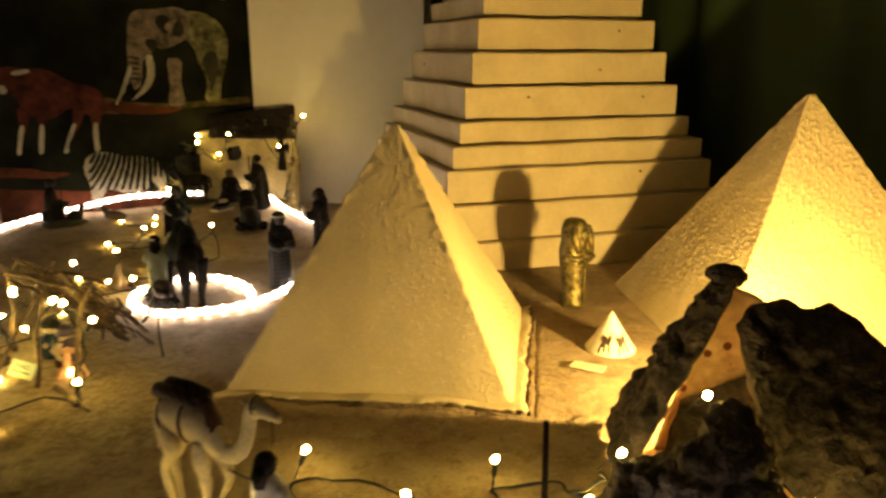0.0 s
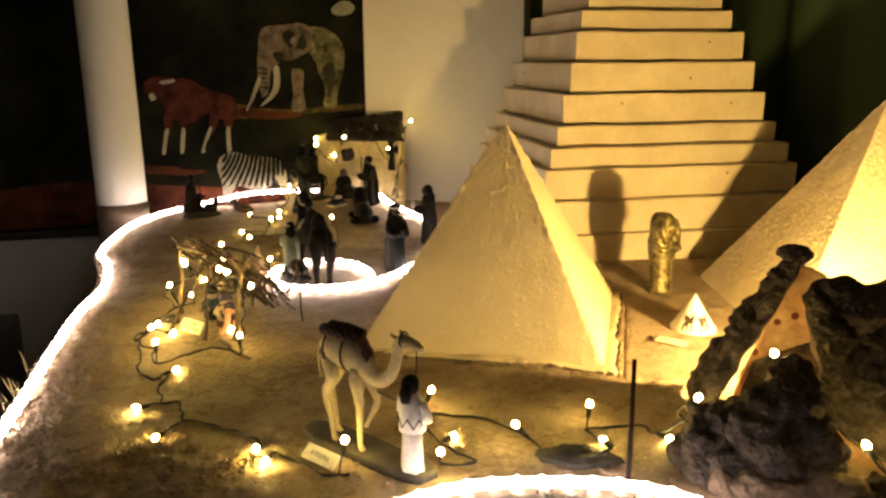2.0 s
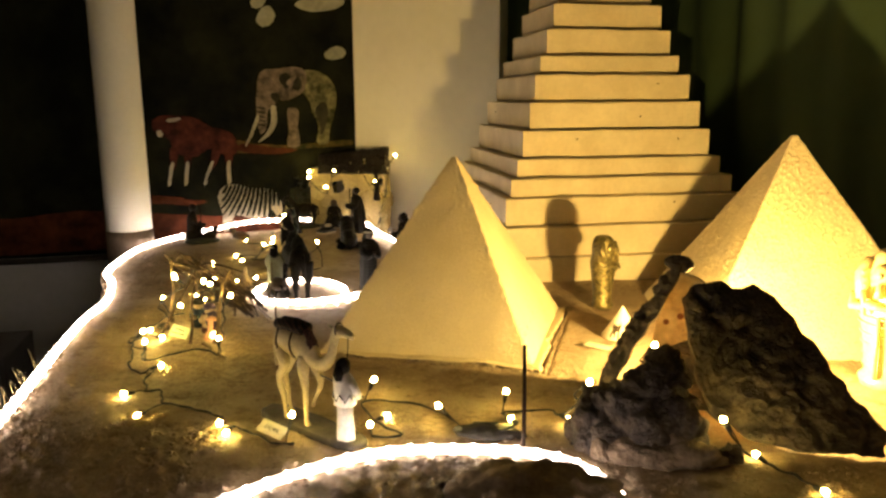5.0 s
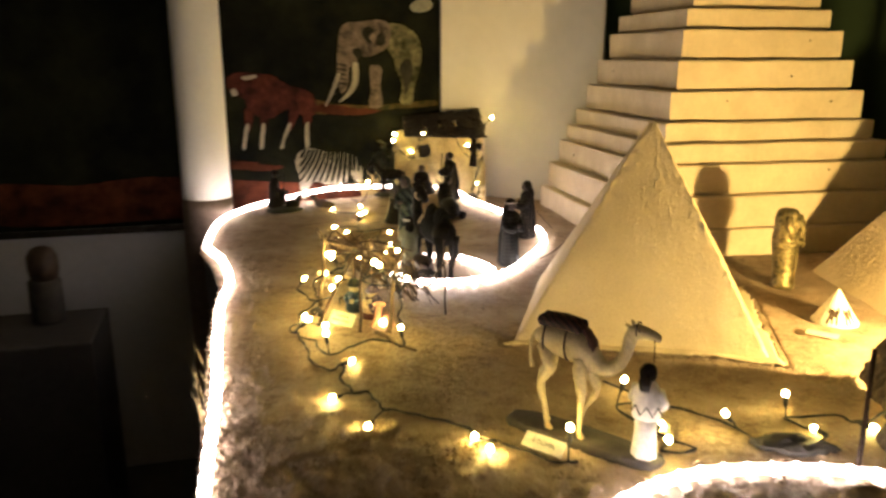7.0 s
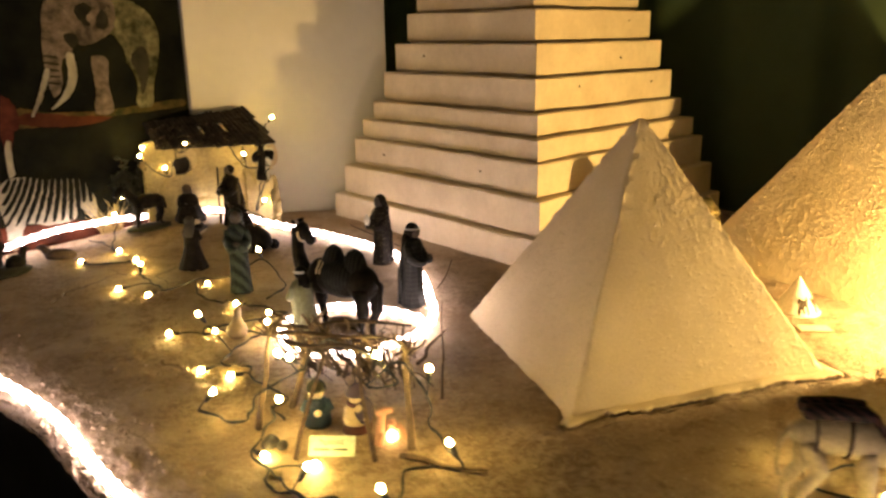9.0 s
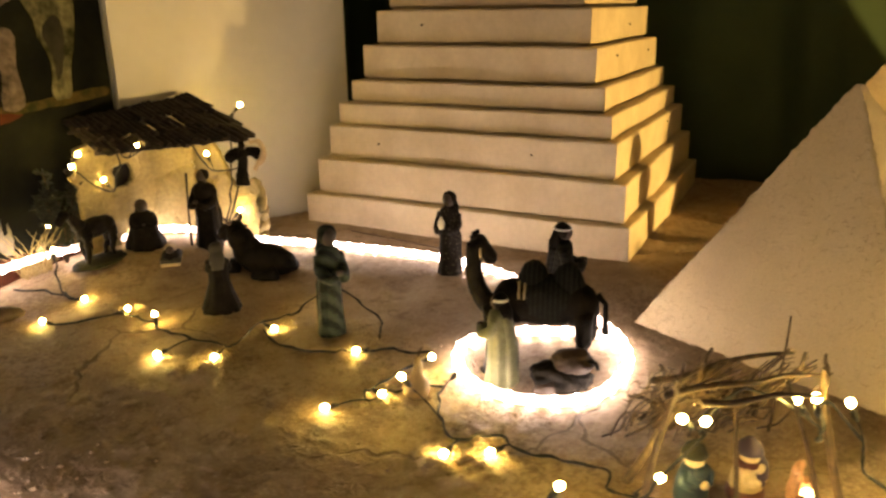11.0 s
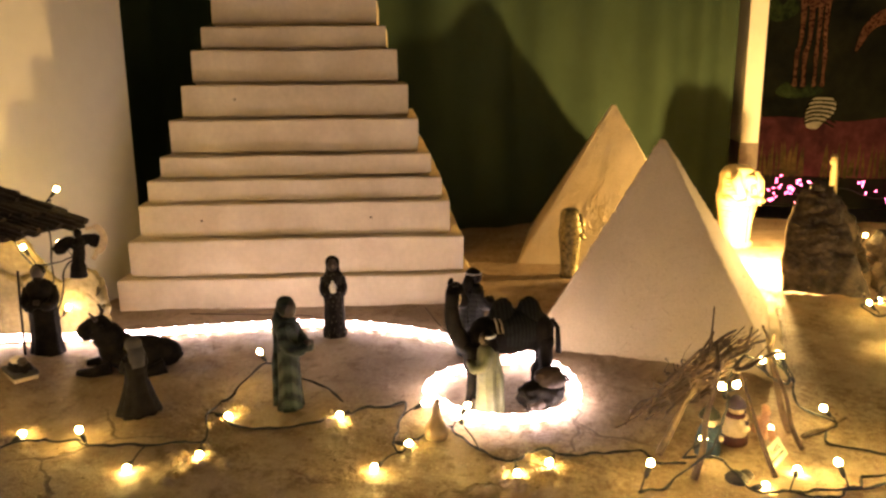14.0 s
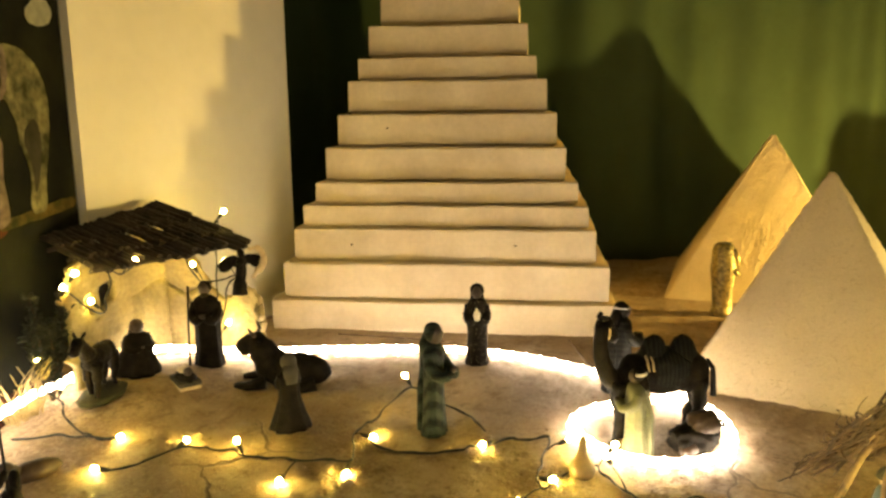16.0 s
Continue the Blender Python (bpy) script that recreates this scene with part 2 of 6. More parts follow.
M_GOLD = surface("gold_paint", (0.70, 0.56, 0.28), (0.84, 0.70, 0.40), 50, 0.4, 0.4, 200, metal=0.15, depth=0.001)
M_GOURD = surface("dried_gourd", (0.13, 0.085, 0.038), (0.21, 0.142, 0.066), 40, 0.5, 0.2, 120)
M_PAPER = surface("cream_card", (0.66, 0.62, 0.46), (0.72, 0.68, 0.52), 20, 0.8, 0.1, 200)
M_GREENCARD = surface("pale_green_card", (0.50, 0.58, 0.38), (0.56, 0.64, 0.44), 20, 0.8, 0.1, 200)
M_INK = surface("dark_ink", (0.03, 0.025, 0.02), (0.05, 0.04, 0.03), 40, 0.8, 0.0, 200)
M_BLACKMETAL = surface("dark_stick", (0.02, 0.012, 0.008), (0.04, 0.025, 0.017), 60, 0.85, 0.2, 200, spec=0.1)
M_STRAW = surface("dry_straw", (0.40, 0.30, 0.13), (0.52, 0.41, 0.20), 50, 0.85, 0.3, 200)
M_CLAY = surface("orange_clay", (0.46, 0.24, 0.14), (0.58, 0.33, 0.20), 40, 0.7, 0.3, 200)
M_MOSS = surface("mossy_base", (0.012, 0.013, 0.006), (0.032, 0.031, 0.014), 60, 0.95, 0.8, 250, depth=0.002)
M_BLUE = surface("blue_figure_paint", (0.007, 0.022, 0.040), (0.015, 0.042, 0.066), 40, 0.6, 0.2, 200)
M_REDFIG = surface("dark_red_figure_paint", (0.05, 0.008, 0.008), (0.08, 0.014, 0.012), 40, 0.6, 0.2, 200)
M_PURPLE = surface("purple_figure_paint", (0.022, 0.012, 0.030), (0.040, 0.022, 0.050), 40, 0.6, 0.2, 200)
M_CREAMFIG = surface("cream_figure_paint", (0.52, 0.40, 0.24), (0.62, 0.50, 0.32), 40, 0.6, 0.2, 200)
M_MURAL = surface("dark_printed_banner", (0.001, 0.0015, 0.001), (0.012, 0.013, 0.006), 8, 0.9, 0.05, 40, spec=0.12)
M_MLEAF = surface("printed_leaves", (0.004, 0.008, 0.003), (0.030, 0.045, 0.014), 30, 0.9, 0.05, 120, spec=0.12)
M_MREDGROUND = surface("printed_red_earth", (0.025, 0.008, 0.005), (0.10, 0.028, 0.013), 14, 0.9, 0.05, 60, spec=0.12)
M_MGRASS = surface("printed_dry_grass", (0.020, 0.024, 0.008), (0.12, 0.075, 0.024), 26, 0.9, 0.05, 120, spec=0.12)
M_MGREY = surface("printed_grey", (0.026, 0.028, 0.013), (0.19, 0.175, 0.09), 30, 0.9, 0.05, 60, spec=0.12)
M_MDARK = surface("printed_dark", (0.012, 0.012, 0.008), (0.04, 0.036, 0.026), 12, 0.9, 0.05, 60, spec=0.12)
M_MIVORY = surface("printed_ivory", (0.26, 0.24, 0.18), (0.36, 0.33, 0.25), 12, 0.9, 0.05, 60, spec=0.12)
M_MRED = surface("printed_red_brown", (0.016, 0.006, 0.005), (0.105, 0.026, 0.018), 18, 0.9, 0.05, 60, spec=0.12)
M_MPINK = surface("printed_warm_grey", (0.045, 0.036, 0.027), (0.21, 0.165, 0.125), 40, 0.9, 0.05, 90, spec=0.12)
M_MZEBRA = surface("printed_pale", (0.20, 0.18, 0.14), (0.32, 0.29, 0.23), 20, 0.9, 0.05, 60, spec=0.12)
M_MSKY = surface("printed_cloud", (0.24, 0.24, 0.19), (0.36, 0.35, 0.28), 14, 0.9, 0.05, 60, spec=0.12)
M_MPLUM = surface("printed_plum_earth", (0.028, 0.008, 0.010), (0.110, 0.030, 0.036), 10, 0.9, 0.05, 60, spec=0.12)
M_MSPOT = surface("printed_spotted_hide", (0.05, 0.020, 0.012), (0.13, 0.060, 0.036), 22, 0.9, 0.05, 60, spec=0.12, spots=(110.0, 0.38, (0.020, 0.005, 0.004)))

# ---- mesh helpers


def mesh_of(bm, name, mats, smooth=True):
    me = bpy.data.meshes.new(name)
    bmesh.ops.recalc_face_normals(bm, faces=bm.faces)
    bm.to_mesh(me)
    bm.free()
    for m in (mats if isinstance(mats, (list, tuple)) else [mats]):
        me.materials.append(m)
    if smooth:
        me.shade_smooth()
    return me


def thing(name, label, category, place=(0, 0, 0), turn=0.0, group="", kind="", bm=None, mats=None, smooth=True):
    ob = new(name, mesh_of(bm, name, mats, smooth) if bm else None)
    ob.matrix_world = pose(*place, 0, 0, turn)
    return tagged(ob, label, category, group, kind)


def part(name, bm, mats, parent, label="", smooth=True, kind=""):
    ob = new(name, mesh_of(bm, name, mats, smooth))
    ob.parent = parent
    return tagged(ob, label, kind=kind)


def box(bm, lo, hi, mat=0, bevel=0.0, jitter=0.0, rnd=None):
    vs = [bm.verts.new((x, y, z)) for z in (lo[2], hi[2]) for y in (lo[1], hi[1]) for x in (lo[0], hi[0])]
    if jitter:
        for v in vs:
            v.co += Vector([rnd.uniform(-jitter, jitter) for _ in range(3)])
    fs = [bm.faces.new([vs[i] for i in q]) for q in ((0, 2, 3, 1), (4, 5, 7, 6), (0, 1, 5, 4), (2, 6, 7, 3), (0, 4, 6, 2), (1, 3, 7, 5))]
    for f in fs:
        f.material_index = mat
    if bevel:
        es = list({e for f in fs for e in f.edges})
        r = bmesh.ops.bevel(bm, geom=es, offset=bevel, segments=2, affect="EDGES", profile=0.6)
        for f in r["faces"]:
            f.material_index = mat


def spline(pts, n):
    """Catmull-Rom through the points, n steps a span."""
    p = [Vector(q) for q in pts]
    p = [2 * p[0] - p[1]] + p + [2 * p[-1] - p[-2]]
    out = []
    for i in range(1, len(p) - 2):
        a, b, c, d = p[i - 1 : i + 3]
        for k in range(n):
            t = k / n
            out.append(0.5 * (2 * b + (c - a) * t + (2 * a - 5 * b + 4 * c - d) * t * t + (3 * b - a - 3 * c + d) * t * t * t))
    return out + [p[-2]]


def tube(bm, pts, radii, seg=8, mat=0, cap=True, flat=1.0):
    """A swept tube; radii: one number or one a point. flat squeezes it along the second cross axis."""
    pts = [Vector(q) for q in pts]
    rad = radii if isinstance(radii, (list, tuple)) else [radii] * len(pts)
    rings, side = [], None
    for i, p in enumerate(pts):
        d = (pts[min(i + 1, len(pts) - 1)] - pts[max(i - 1, 0)]).normalized()
        if side is None:
            side = d.cross(Vector((0, 0, 1)) if abs(d.z) < 0.9 else Vector((0, 1, 0))).normalized()
        side = (side - d * side.dot(d)).normalized()
        up = d.cross(side)
        rings.append([bm.verts.new(p + rad[i] * (math.cos(a) * side + flat * math.sin(a) * up)) for a in (2 * math.pi * k / seg for k in range(seg))])
    for r, s in zip(rings, rings[1:]):
        for k in range(seg):
            bm.faces.new((r[k], r[(k + 1) % seg], s[(k + 1) % seg], s[k])).material_index = mat
    if cap:
        bm.faces.new(rings[0][::-1]).material_index = mat
        bm.faces.new(rings[-1]).material_index = mat


def ball(bm, c, r, mat=0, sub=2, lump=0.0, freq=30.0, seed=0.0, turn=None):
    """An ellipsoid, roughened by noise. r: one or three radii."""
    r = Vector(r) if isinstance(r, (list, tuple)) else Vector((r, r, r))
    out = bmesh.ops.create_icosphere(bm, subdivisions=sub, radius=1.0)
    for v in out["verts"]:
        q = v.co.copy()
        k = 1 + lump * noise.fractal(q * freq * max(r) + Vector((seed, seed * 1.7, 3.1)), 0.7, 2.0, 4)
        q = Vector((q.x * r.x, q.y * r.y, q.z * r.z)) * k
        v.co = Vector(c) + (turn @ q if turn else q)
    for f in {f for v in out["verts"] for f in v.link_faces}:
        f.material_index = mat


def rings(bm, rows, seg=16, mat=0, fold=0.0, folds=7, seed=0.0):
    """Stacked elliptical rings (z, rx, ry, dx, dy) closed at both ends; fold gives hanging cloth."""
    loops = []
    for z, rx, ry, dx, dy in rows:
        loop = []
        for k in range(seg):
            a = 2 * math.pi * k / seg
            w = 1 + fold * math.sin(folds * a + seed + 5 * z) * (1 if z < rows[-1][0] * 0.75 else 0.35)
            loop.append(bm.verts.new((dx + rx * w * math.cos(a), dy + ry * w * math.sin(a), z)))
        loops.append(loop)
    for r, s in zip(loops, loops[1:]):
        for k in range(seg):
            bm.faces.new((r[k], r[(k + 1) % seg], s[(k + 1) % seg], s[k])).material_index = mat
    bm.faces.new(loops[0][::-1]).material_index = mat
    bm.faces.new(loops[-1]).material_index = mat


def lerp_rows(rows, x):
    for (a, va), (b, vb) in zip(rows, rows[1:]):
        if x <= b:
            t = max(0.0, (x - a) / (b - a))
            return va + (vb - va) * t
    return rows[-1][1]


GRAIN = [(1, 0, 0), (-1, 0, 0), (0, 1, 0), (0, -1, 0), (0, 0, 1), (0, 0, -1)]
GRAIN_FACES = [(0, 2, 4), (2, 1, 4), (1, 3, 4), (3, 0, 4), (2, 0, 5), (1, 2, 5), (3, 1, 5), (0, 3, 5)]


def grains_mesh(name, spots, mat, rnd):
    """Many small uneven lumps joined into one mesh. spots: (place, size, flatness)."""
    verts, faces = [], []
    for p, r, flat in spots:
        base = len(verts)
        a = rnd.uniform(0, 6.28)
        c, s = math.cos(a) * r, math.sin(a) * r
        for x, y, z in GRAIN:
            x, y, z = x * rnd.uniform(.7, 1.35), y * rnd.uniform(.7, 1.35), z * rnd.uniform(.7, 1.2) * flat
            verts.append((p[0] + c * x - s * y, p[1] + s * x + c * y, p[2] + z * r))
        faces += [tuple(base + k for k in f) for f in GRAIN_FACES]
    me = bpy.data.meshes.new(name)
    me.from_pydata(verts, [], faces)
    me.materials.append(mat)
    me.shade_smooth()
    return me


def rot(turn):
    return Matrix.Rotation(radians(turn), 3, "Z")


# ---- ground: a sand-covered table top with a small rise under the stable
LEFT = [(0.0, -0.40), (0.37, -0.545), (0.584, -0.63), (0.768, -0.705), (0.919, -0.762), (1.06, -0.81), (1.2, -0.885), (1.3, -0.955), (1.5, -1.02), (1.65, -1.045), (1.8, -1.03), (1.9, -0.97), (2.3, -0.80)]
MURAL_A = radians(22)
MURAL_P = Vector((-0.53, 2.045, 0))


def mural_y(x):
    return MURAL_P.y + (x - MURAL_P.x) * math.tan(MURAL_A)


def rise(x, y):
    return 0.027 * math.exp(-(((x + 0.56) / 0.17) ** 2 + ((y - 1.90) / 0.12) ** 2) ** 1.5)


CRUST = [(-0.413, 0.528), (-0.287, 0.502), (-0.678, 1.703), (-0.67, 1.475), (-0.571, 1.497), (-0.592, 1.11), (-0.543, 1.361), (-0.590, 1.258), (-0.625, 1.128), (0.07, 0.56), (-0.471, 0.70), (-0.09, 0.57), (0.16, 0.74)]


def lie(x, y):
    v = Vector((x, y, 0.3))
    return 0.004 * noise.noise(v * 5) + 0.0016 * noise.noise(v * 21)


def ground(x, y):
    v = Vector((x, y, 0.3))
    c, s = math.cos(radians(6.5)), math.sin(radians(6.5))
    px, py = c * (x + 0.063) - s * (y - 0.980), s * (x + 0.063) + c * (y - 0.980)
    out = max(abs(px), abs(py)) - 0.180
    dip = 0.014 * (1 - min(1.0, max(0.0, (out - 0.010) / 0.009)))
    dip *= 1 - min(1.0, max(0.0, max(-px, py) - max(px, -py)) / 0.03)
    h = rise(x, y) - dip + lie(x, y)
    crust = max(math.exp(-((x - a) ** 2 + (y - b) ** 2) / 0.0015) for a, b in CRUST)
    left = x - lerp_rows(LEFT, y)
    clods = max(math.exp(-max(0.0, left) / 0.08), 1 - min(1.0, max(0.0, (y - 0.40) / 0.14))) * (1 - 0.85 * min(1.0, max(0.0, (y - 0.85) / 0.2)))
    rough = 0.62 * clods + 1.0 * crust + 0.32 * max(0.0, noise.noise(v * 3.1 + Vector((4, 1, 0))) + 0.15)
    lumps = noise.fractal(v * 66, 0.7, 2.0, 4)
    return h + (0.10 + rough) * 0.0060 * (lumps + 0.5 * abs(lumps)) + 0.0007 * noise.noise(v * 130)


def build_sand():
    bm = bmesh.new()
    nx, ny, grid = 380, 400, []
    for j in range(ny + 1):
        y = 0.02 + 2.13 * j / ny
        left, row = lerp_rows(LEFT, y), []
        for i in range(nx + 1):
            u = i / nx
            x = left + (1.0 - left) * (u ** 1.25)
            yy = min(y, (mural_y(x) if x < -0.53 else 2.035 - 0.123 * (x + 0.514) if x < -0.06 else 2.1) - 0.004)
            z = ground(x, yy)
            edge = min(1.0, (x - left) / 0.03)
            z -= 0.012 * (1 - edge) ** 2
            row.append(bm.verts.new((x, yy, z)))
        grid.append(row)
    for a, b in zip(grid, grid[1:]):
        for i in range(nx):
            bm.faces.new((a[i], a[i + 1], b[i + 1], b[i]))
    bmesh.ops.remove_doubles(bm, verts=bm.verts, dist=0.0004)
    ob = thing("ground", "uneven sand-covered table top of the display", "sand", kind="structure", bm=bm, mats=M_SAND)
    # the skirt of the table, down to the floor
    bm = bmesh.new()
    ys = [0.02 + 0.06 * k for k in range(34)]
    pts = [(lerp_rows(LEFT, y) + 0.004, y) for y in ys if y < mural_y(lerp_rows(LEFT, y)) - 0.01] 
    pts = [(1.0, 0.02)] + pts
    lo = [bm.verts.new((x + 0.02, y, -0.78)) for x, y in pts]
    hi = [bm.verts.new((x, y, -0.010)) for x, y in pts]
    for k in range(len(pts) - 1):
        bm.faces.new((lo[k], lo[k + 1], hi[k + 1], hi[k]))
    thing("table_skirt", "dark cloth skirt hanging from the display table", "table skirt", kind="structure", bm=bm, mats=M_FLOOR)


build_sand()


def build_clods():
    """Loose crumbs of sand, thickest along the table's edge and in front."""
    rnd = random.Random(77)
    spots = []
    while len(spots) < 15000:
        y = rnd.uniform(0.06, 1.95)
        left = lerp_rows(LEFT, y)
        x = left + 0.004 + (0.62 - left) * rnd.random() ** 1.5
        v = Vector((x, y, 0.3))
        thick = max(math.exp(-(x - left) / 0.07) * (1 if y < 0.95 else 0.3), 0.9 if y < 0.52 else 0.0, 0.8 * max(0.0, noise.noise(v * 4.1) - 0.05), 0.9 * max(math.exp(-((x - a) ** 2 + (y - b) ** 2) / 0.0022) for a, b in CRUST))
        if rnd.random() > thick + 0.03 or (y > 0.75 and x > -0.27) or rise(x, y) > 0.005:
            continue
        r = (0.0007 + 0.0030 * rnd.random() ** 3.5) * (1 + 0.8 * math.exp(-(x - left) / 0.05))
        spots.append(((x, y, ground(x, y) + r * 0.15), r, 0.7))
    ob = new("sand_crumbs", grains_mesh("sand_crumbs", spots, M_SAND, rnd))
    tagged(ob, "loose crumbs and clods of dry sand", "sand", kind="stuff")
    # a shiny crust round the bulbs that lie in the sand
    spots = []
    for a, b in CRUST:
        for k in range(260):
            q, d = rnd.uniform(0, 2 * math.pi), 0.034 * rnd.random() ** 0.7
            x, y = a + d * math.cos(q), b + d * math.sin(q) * 0.8
            r = 0.0008 + 0.0020 * rnd.random() ** 2
            spots.append(((x, y, ground(x, y) + r * 0.2), r, 0.55))
    ob = new("sand_crust", grains_mesh("sand_crust", spots, M_CRUST, rnd))
    tagged(ob, "glassy grains of sand crusted round the fairy lights", "sand", kind="stuff")


build_clods()

# ---- room
def slab(name, a, b, z0, z1, thick, mat, label, category="wall"):
    """An upright wall from a to b; its thickness lies to the left of the way."""
    a, b = Vector((*a, 0)), Vector((*b, 0))
    d = (b - a).normalized()
    n = Vector((-d.y, d.x, 0)) * thick
    bm = bmesh.new()
    vs = [bm.verts.new((p.x, p.y, z)) for z in (z0, z1) for p in (a, b, b + n, a + n)]
    for q in ((0, 3, 2, 1), (4, 5, 6, 7), (0, 1, 5, 4), (1, 2, 6, 5), (2, 3, 7, 6), (3, 0, 4, 7)):
        bm.faces.new([vs[i] for i in q])
    return thing(name, label, category, kind="structure", bm=bm, mats=mat, smooth=False)


ex = Vector((math.cos(MURAL_A), math.sin(MURAL_A), 0))


def on_mural(s, z, off=0.0):
    p = MURAL_P + ex * s + Vector((math.sin(MURAL_A), -math.cos(MURAL_A), 0)) * off
    return Vector((p.x, p.y, z))


a, b = on_mural(-2.2, 0, -0.004), on_mural(0.03, 0, -0.004)
slab("wall_north", a[:2], b[:2], -0.78, 1.75, 0.12, M_LOWWALL, "plain grey painted wall behind the printed banner")
slab("wall_pillar", (-0.514, 2.036), (-0.057, 1.980), -0.78, 1.75, 0.25, M_WALL, "white painted wall pillar behind the stable")
slab("wall_south", (2.4, -2.0), (-2.9, -2.0), -0.78, 1.75, -0.1, M_ROOM, "plain painted wall closing the dark room")
slab("wall_west", (-2.9, -2.0), (-2.9, 1.4), -0.78, 1.75, 0.1, M_ROOM, "plain painted wall closing the dark room")
slab("wall_east", (2.4, 2.6), (2.4, -2.0), -0.78, 1.75, 0.1, M_ROOM, "plain painted wall closing the dark room")
slab("wall_back", (-0.3, 2.6), (2.4, 2.6), -0.78, 1.75, 0.1, M_ROOM, "plain painted wall behind the curtain")
slab("wall_pillar_east_foot", (0.9435, 0.7605), (0.9485, 0.7105), -0.02, 0.222, 0.2, M_COLUMNFOOT, "brown painted foot of the narrow pillar")
slab("wall_pillar_east", (0.945, 0.758), (0.950, 0.712), 0.222, 1.75, 0.2, M_WALL, "narrow white painted pillar beside the curtain")
bm = bmesh.new()
box(bm, (-2.9, -2.0, -0.86), (2.4, 2.6, -0.78))
thing("floor", "dark floor of the unlit exhibition room", "floor", kind="structure", bm=bm, mats=M_FLOOR, smooth=False)
bm = bmesh.new()
box(bm, (-2.9, -2.0, 1.75), (2.4, 2.6, 1.85))
thing("ceiling", "pale painted ceiling of the exhibition room", "ceiling", kind="structure", bm=bm, mats=M_CEIL, smooth=False)


def build_column():
    t = thing("column", "slim round white-painted column with a brown foot", "column", (-1.095, 1.675, 0), kind="structure")
    bm = bmesh.new()
    tube(bm, [(0, 0, 0.045 + 1.705 * k / 12) for k in range(13)], [0.062 - 0.002 * k / 12 for k in range(13)], 40)
    part("shaft", bm, M_COLUMN, t)
    bm = bmesh.new()
    tube(bm, [(0, 0, -0.78), (0, 0, -0.70), (0, 0, 0.0), (0, 0, 0.045)], [0.068, 0.066, 0.065, 0.064], 40)
    part("foot", bm, M_COLUMNFOOT, t, "brown painted foot of the column")


build_column()


def build_curtain():
    bm = bmesh.new()
    line = spline([(-0.10, 2.07, 0), (0.15, 2.19, 0), (0.42, 2.20, 0), (0.56, 1.85, 0), (0.66, 1.50, 0), (0.80, 1.28, 0), (0.90, 0.98, 0), (0.94, 0.79, 0)], 28)
    grid = []
    for k in range(24):
        z = -0.02 + 1.75 * k / 23
        row = []
        for i, p in enumerate(line):
            d = (line[min(i + 1, len(line) - 1)] - line[max(i - 1, 0)]).normalized()
            n = Vector((d.y, -d.x, 0))
            w = 0.012 * math.sin(i * 0.42 + 0.5 * math.sin(z * 3)) + 0.016 * noise.noise(Vector((i * 0.09, z * 1.3, 2)))
            q = p + n * w * (0.7 + 0.5 * z)
            row.append(bm.verts.new((q.x, q.y, z)))
        grid.append(row)
    for a, b in zip(grid, grid[1:]):
        for i in range(len(line) - 1):
            bm.faces.new((a[i], a[i + 1], b[i + 1], b[i]))
    ob = thing("curtain", "dark green cloth curtain hanging behind the pyramids", "curtain", bm=bm, mats=M_CURTAIN)
    s = ob.modifiers.new("cloth", "SOLIDIFY")
    s.thickness = 0.003


build_curtain()

# ---- printed banners on the wall
def outline(points, n=6):
    p = [Vector((s, z, 0)) for s, z in points]
    out = []
    for i in range(len(p)):
        a, b, c, d = p[i - 1], p[i], p[(i + 1) % len(p)], p[(i + 2) % len(p)]
        for k in range(n):
            t = k / n
            out.append(0.5 * (2 * b + (c - a) * t + (2 * a - 5 * b + 4 * c - d) * t * t + (3 * b - a - 3 * c + d) * t * t * t))
    return out


def printed(parent, mat, points, off, name="printed_shape", n=10, place=on_mural):
    bm = bmesh.new()
    ragged = [q + 0.0022 * Vector((noise.noise(q * 110), noise.noise(q * 110 + Vector((9, 0, 0))), 0)) for q in outline(points, n)]
    f = bm.faces.new([bm.verts.new(place(q.x, q.y, off)) for q in ragged])
    r = bmesh.ops.extrude_face_region(bm, geom=[f])
    back = place(0, 0, off - 0.0008) - place(0, 0, off)
    for v in r["geom"]:
        if isinstance(v, bmesh.types.BMVert):
            v.co += back
    bmesh.ops.triangulate(bm, faces=bm.faces)
    return part(name, bm, mat, parent, smooth=False)


def sheet(bm, place, s0, s1, z0, z1, off, thick):
    vs = [bm.verts.new(place(s, z, o)) for o in (off - thick, off) for s, z in ((s0, z0), (s1, z0), (s1, z1), (s0, z1))]
    for q in ((0, 3, 2, 1), (4, 5, 6, 7), (0, 1, 5, 4), (1, 2, 6, 5), (2, 3, 7, 6), (3, 0, 4, 7)):
        bm.faces.new([vs[i] for i in q])


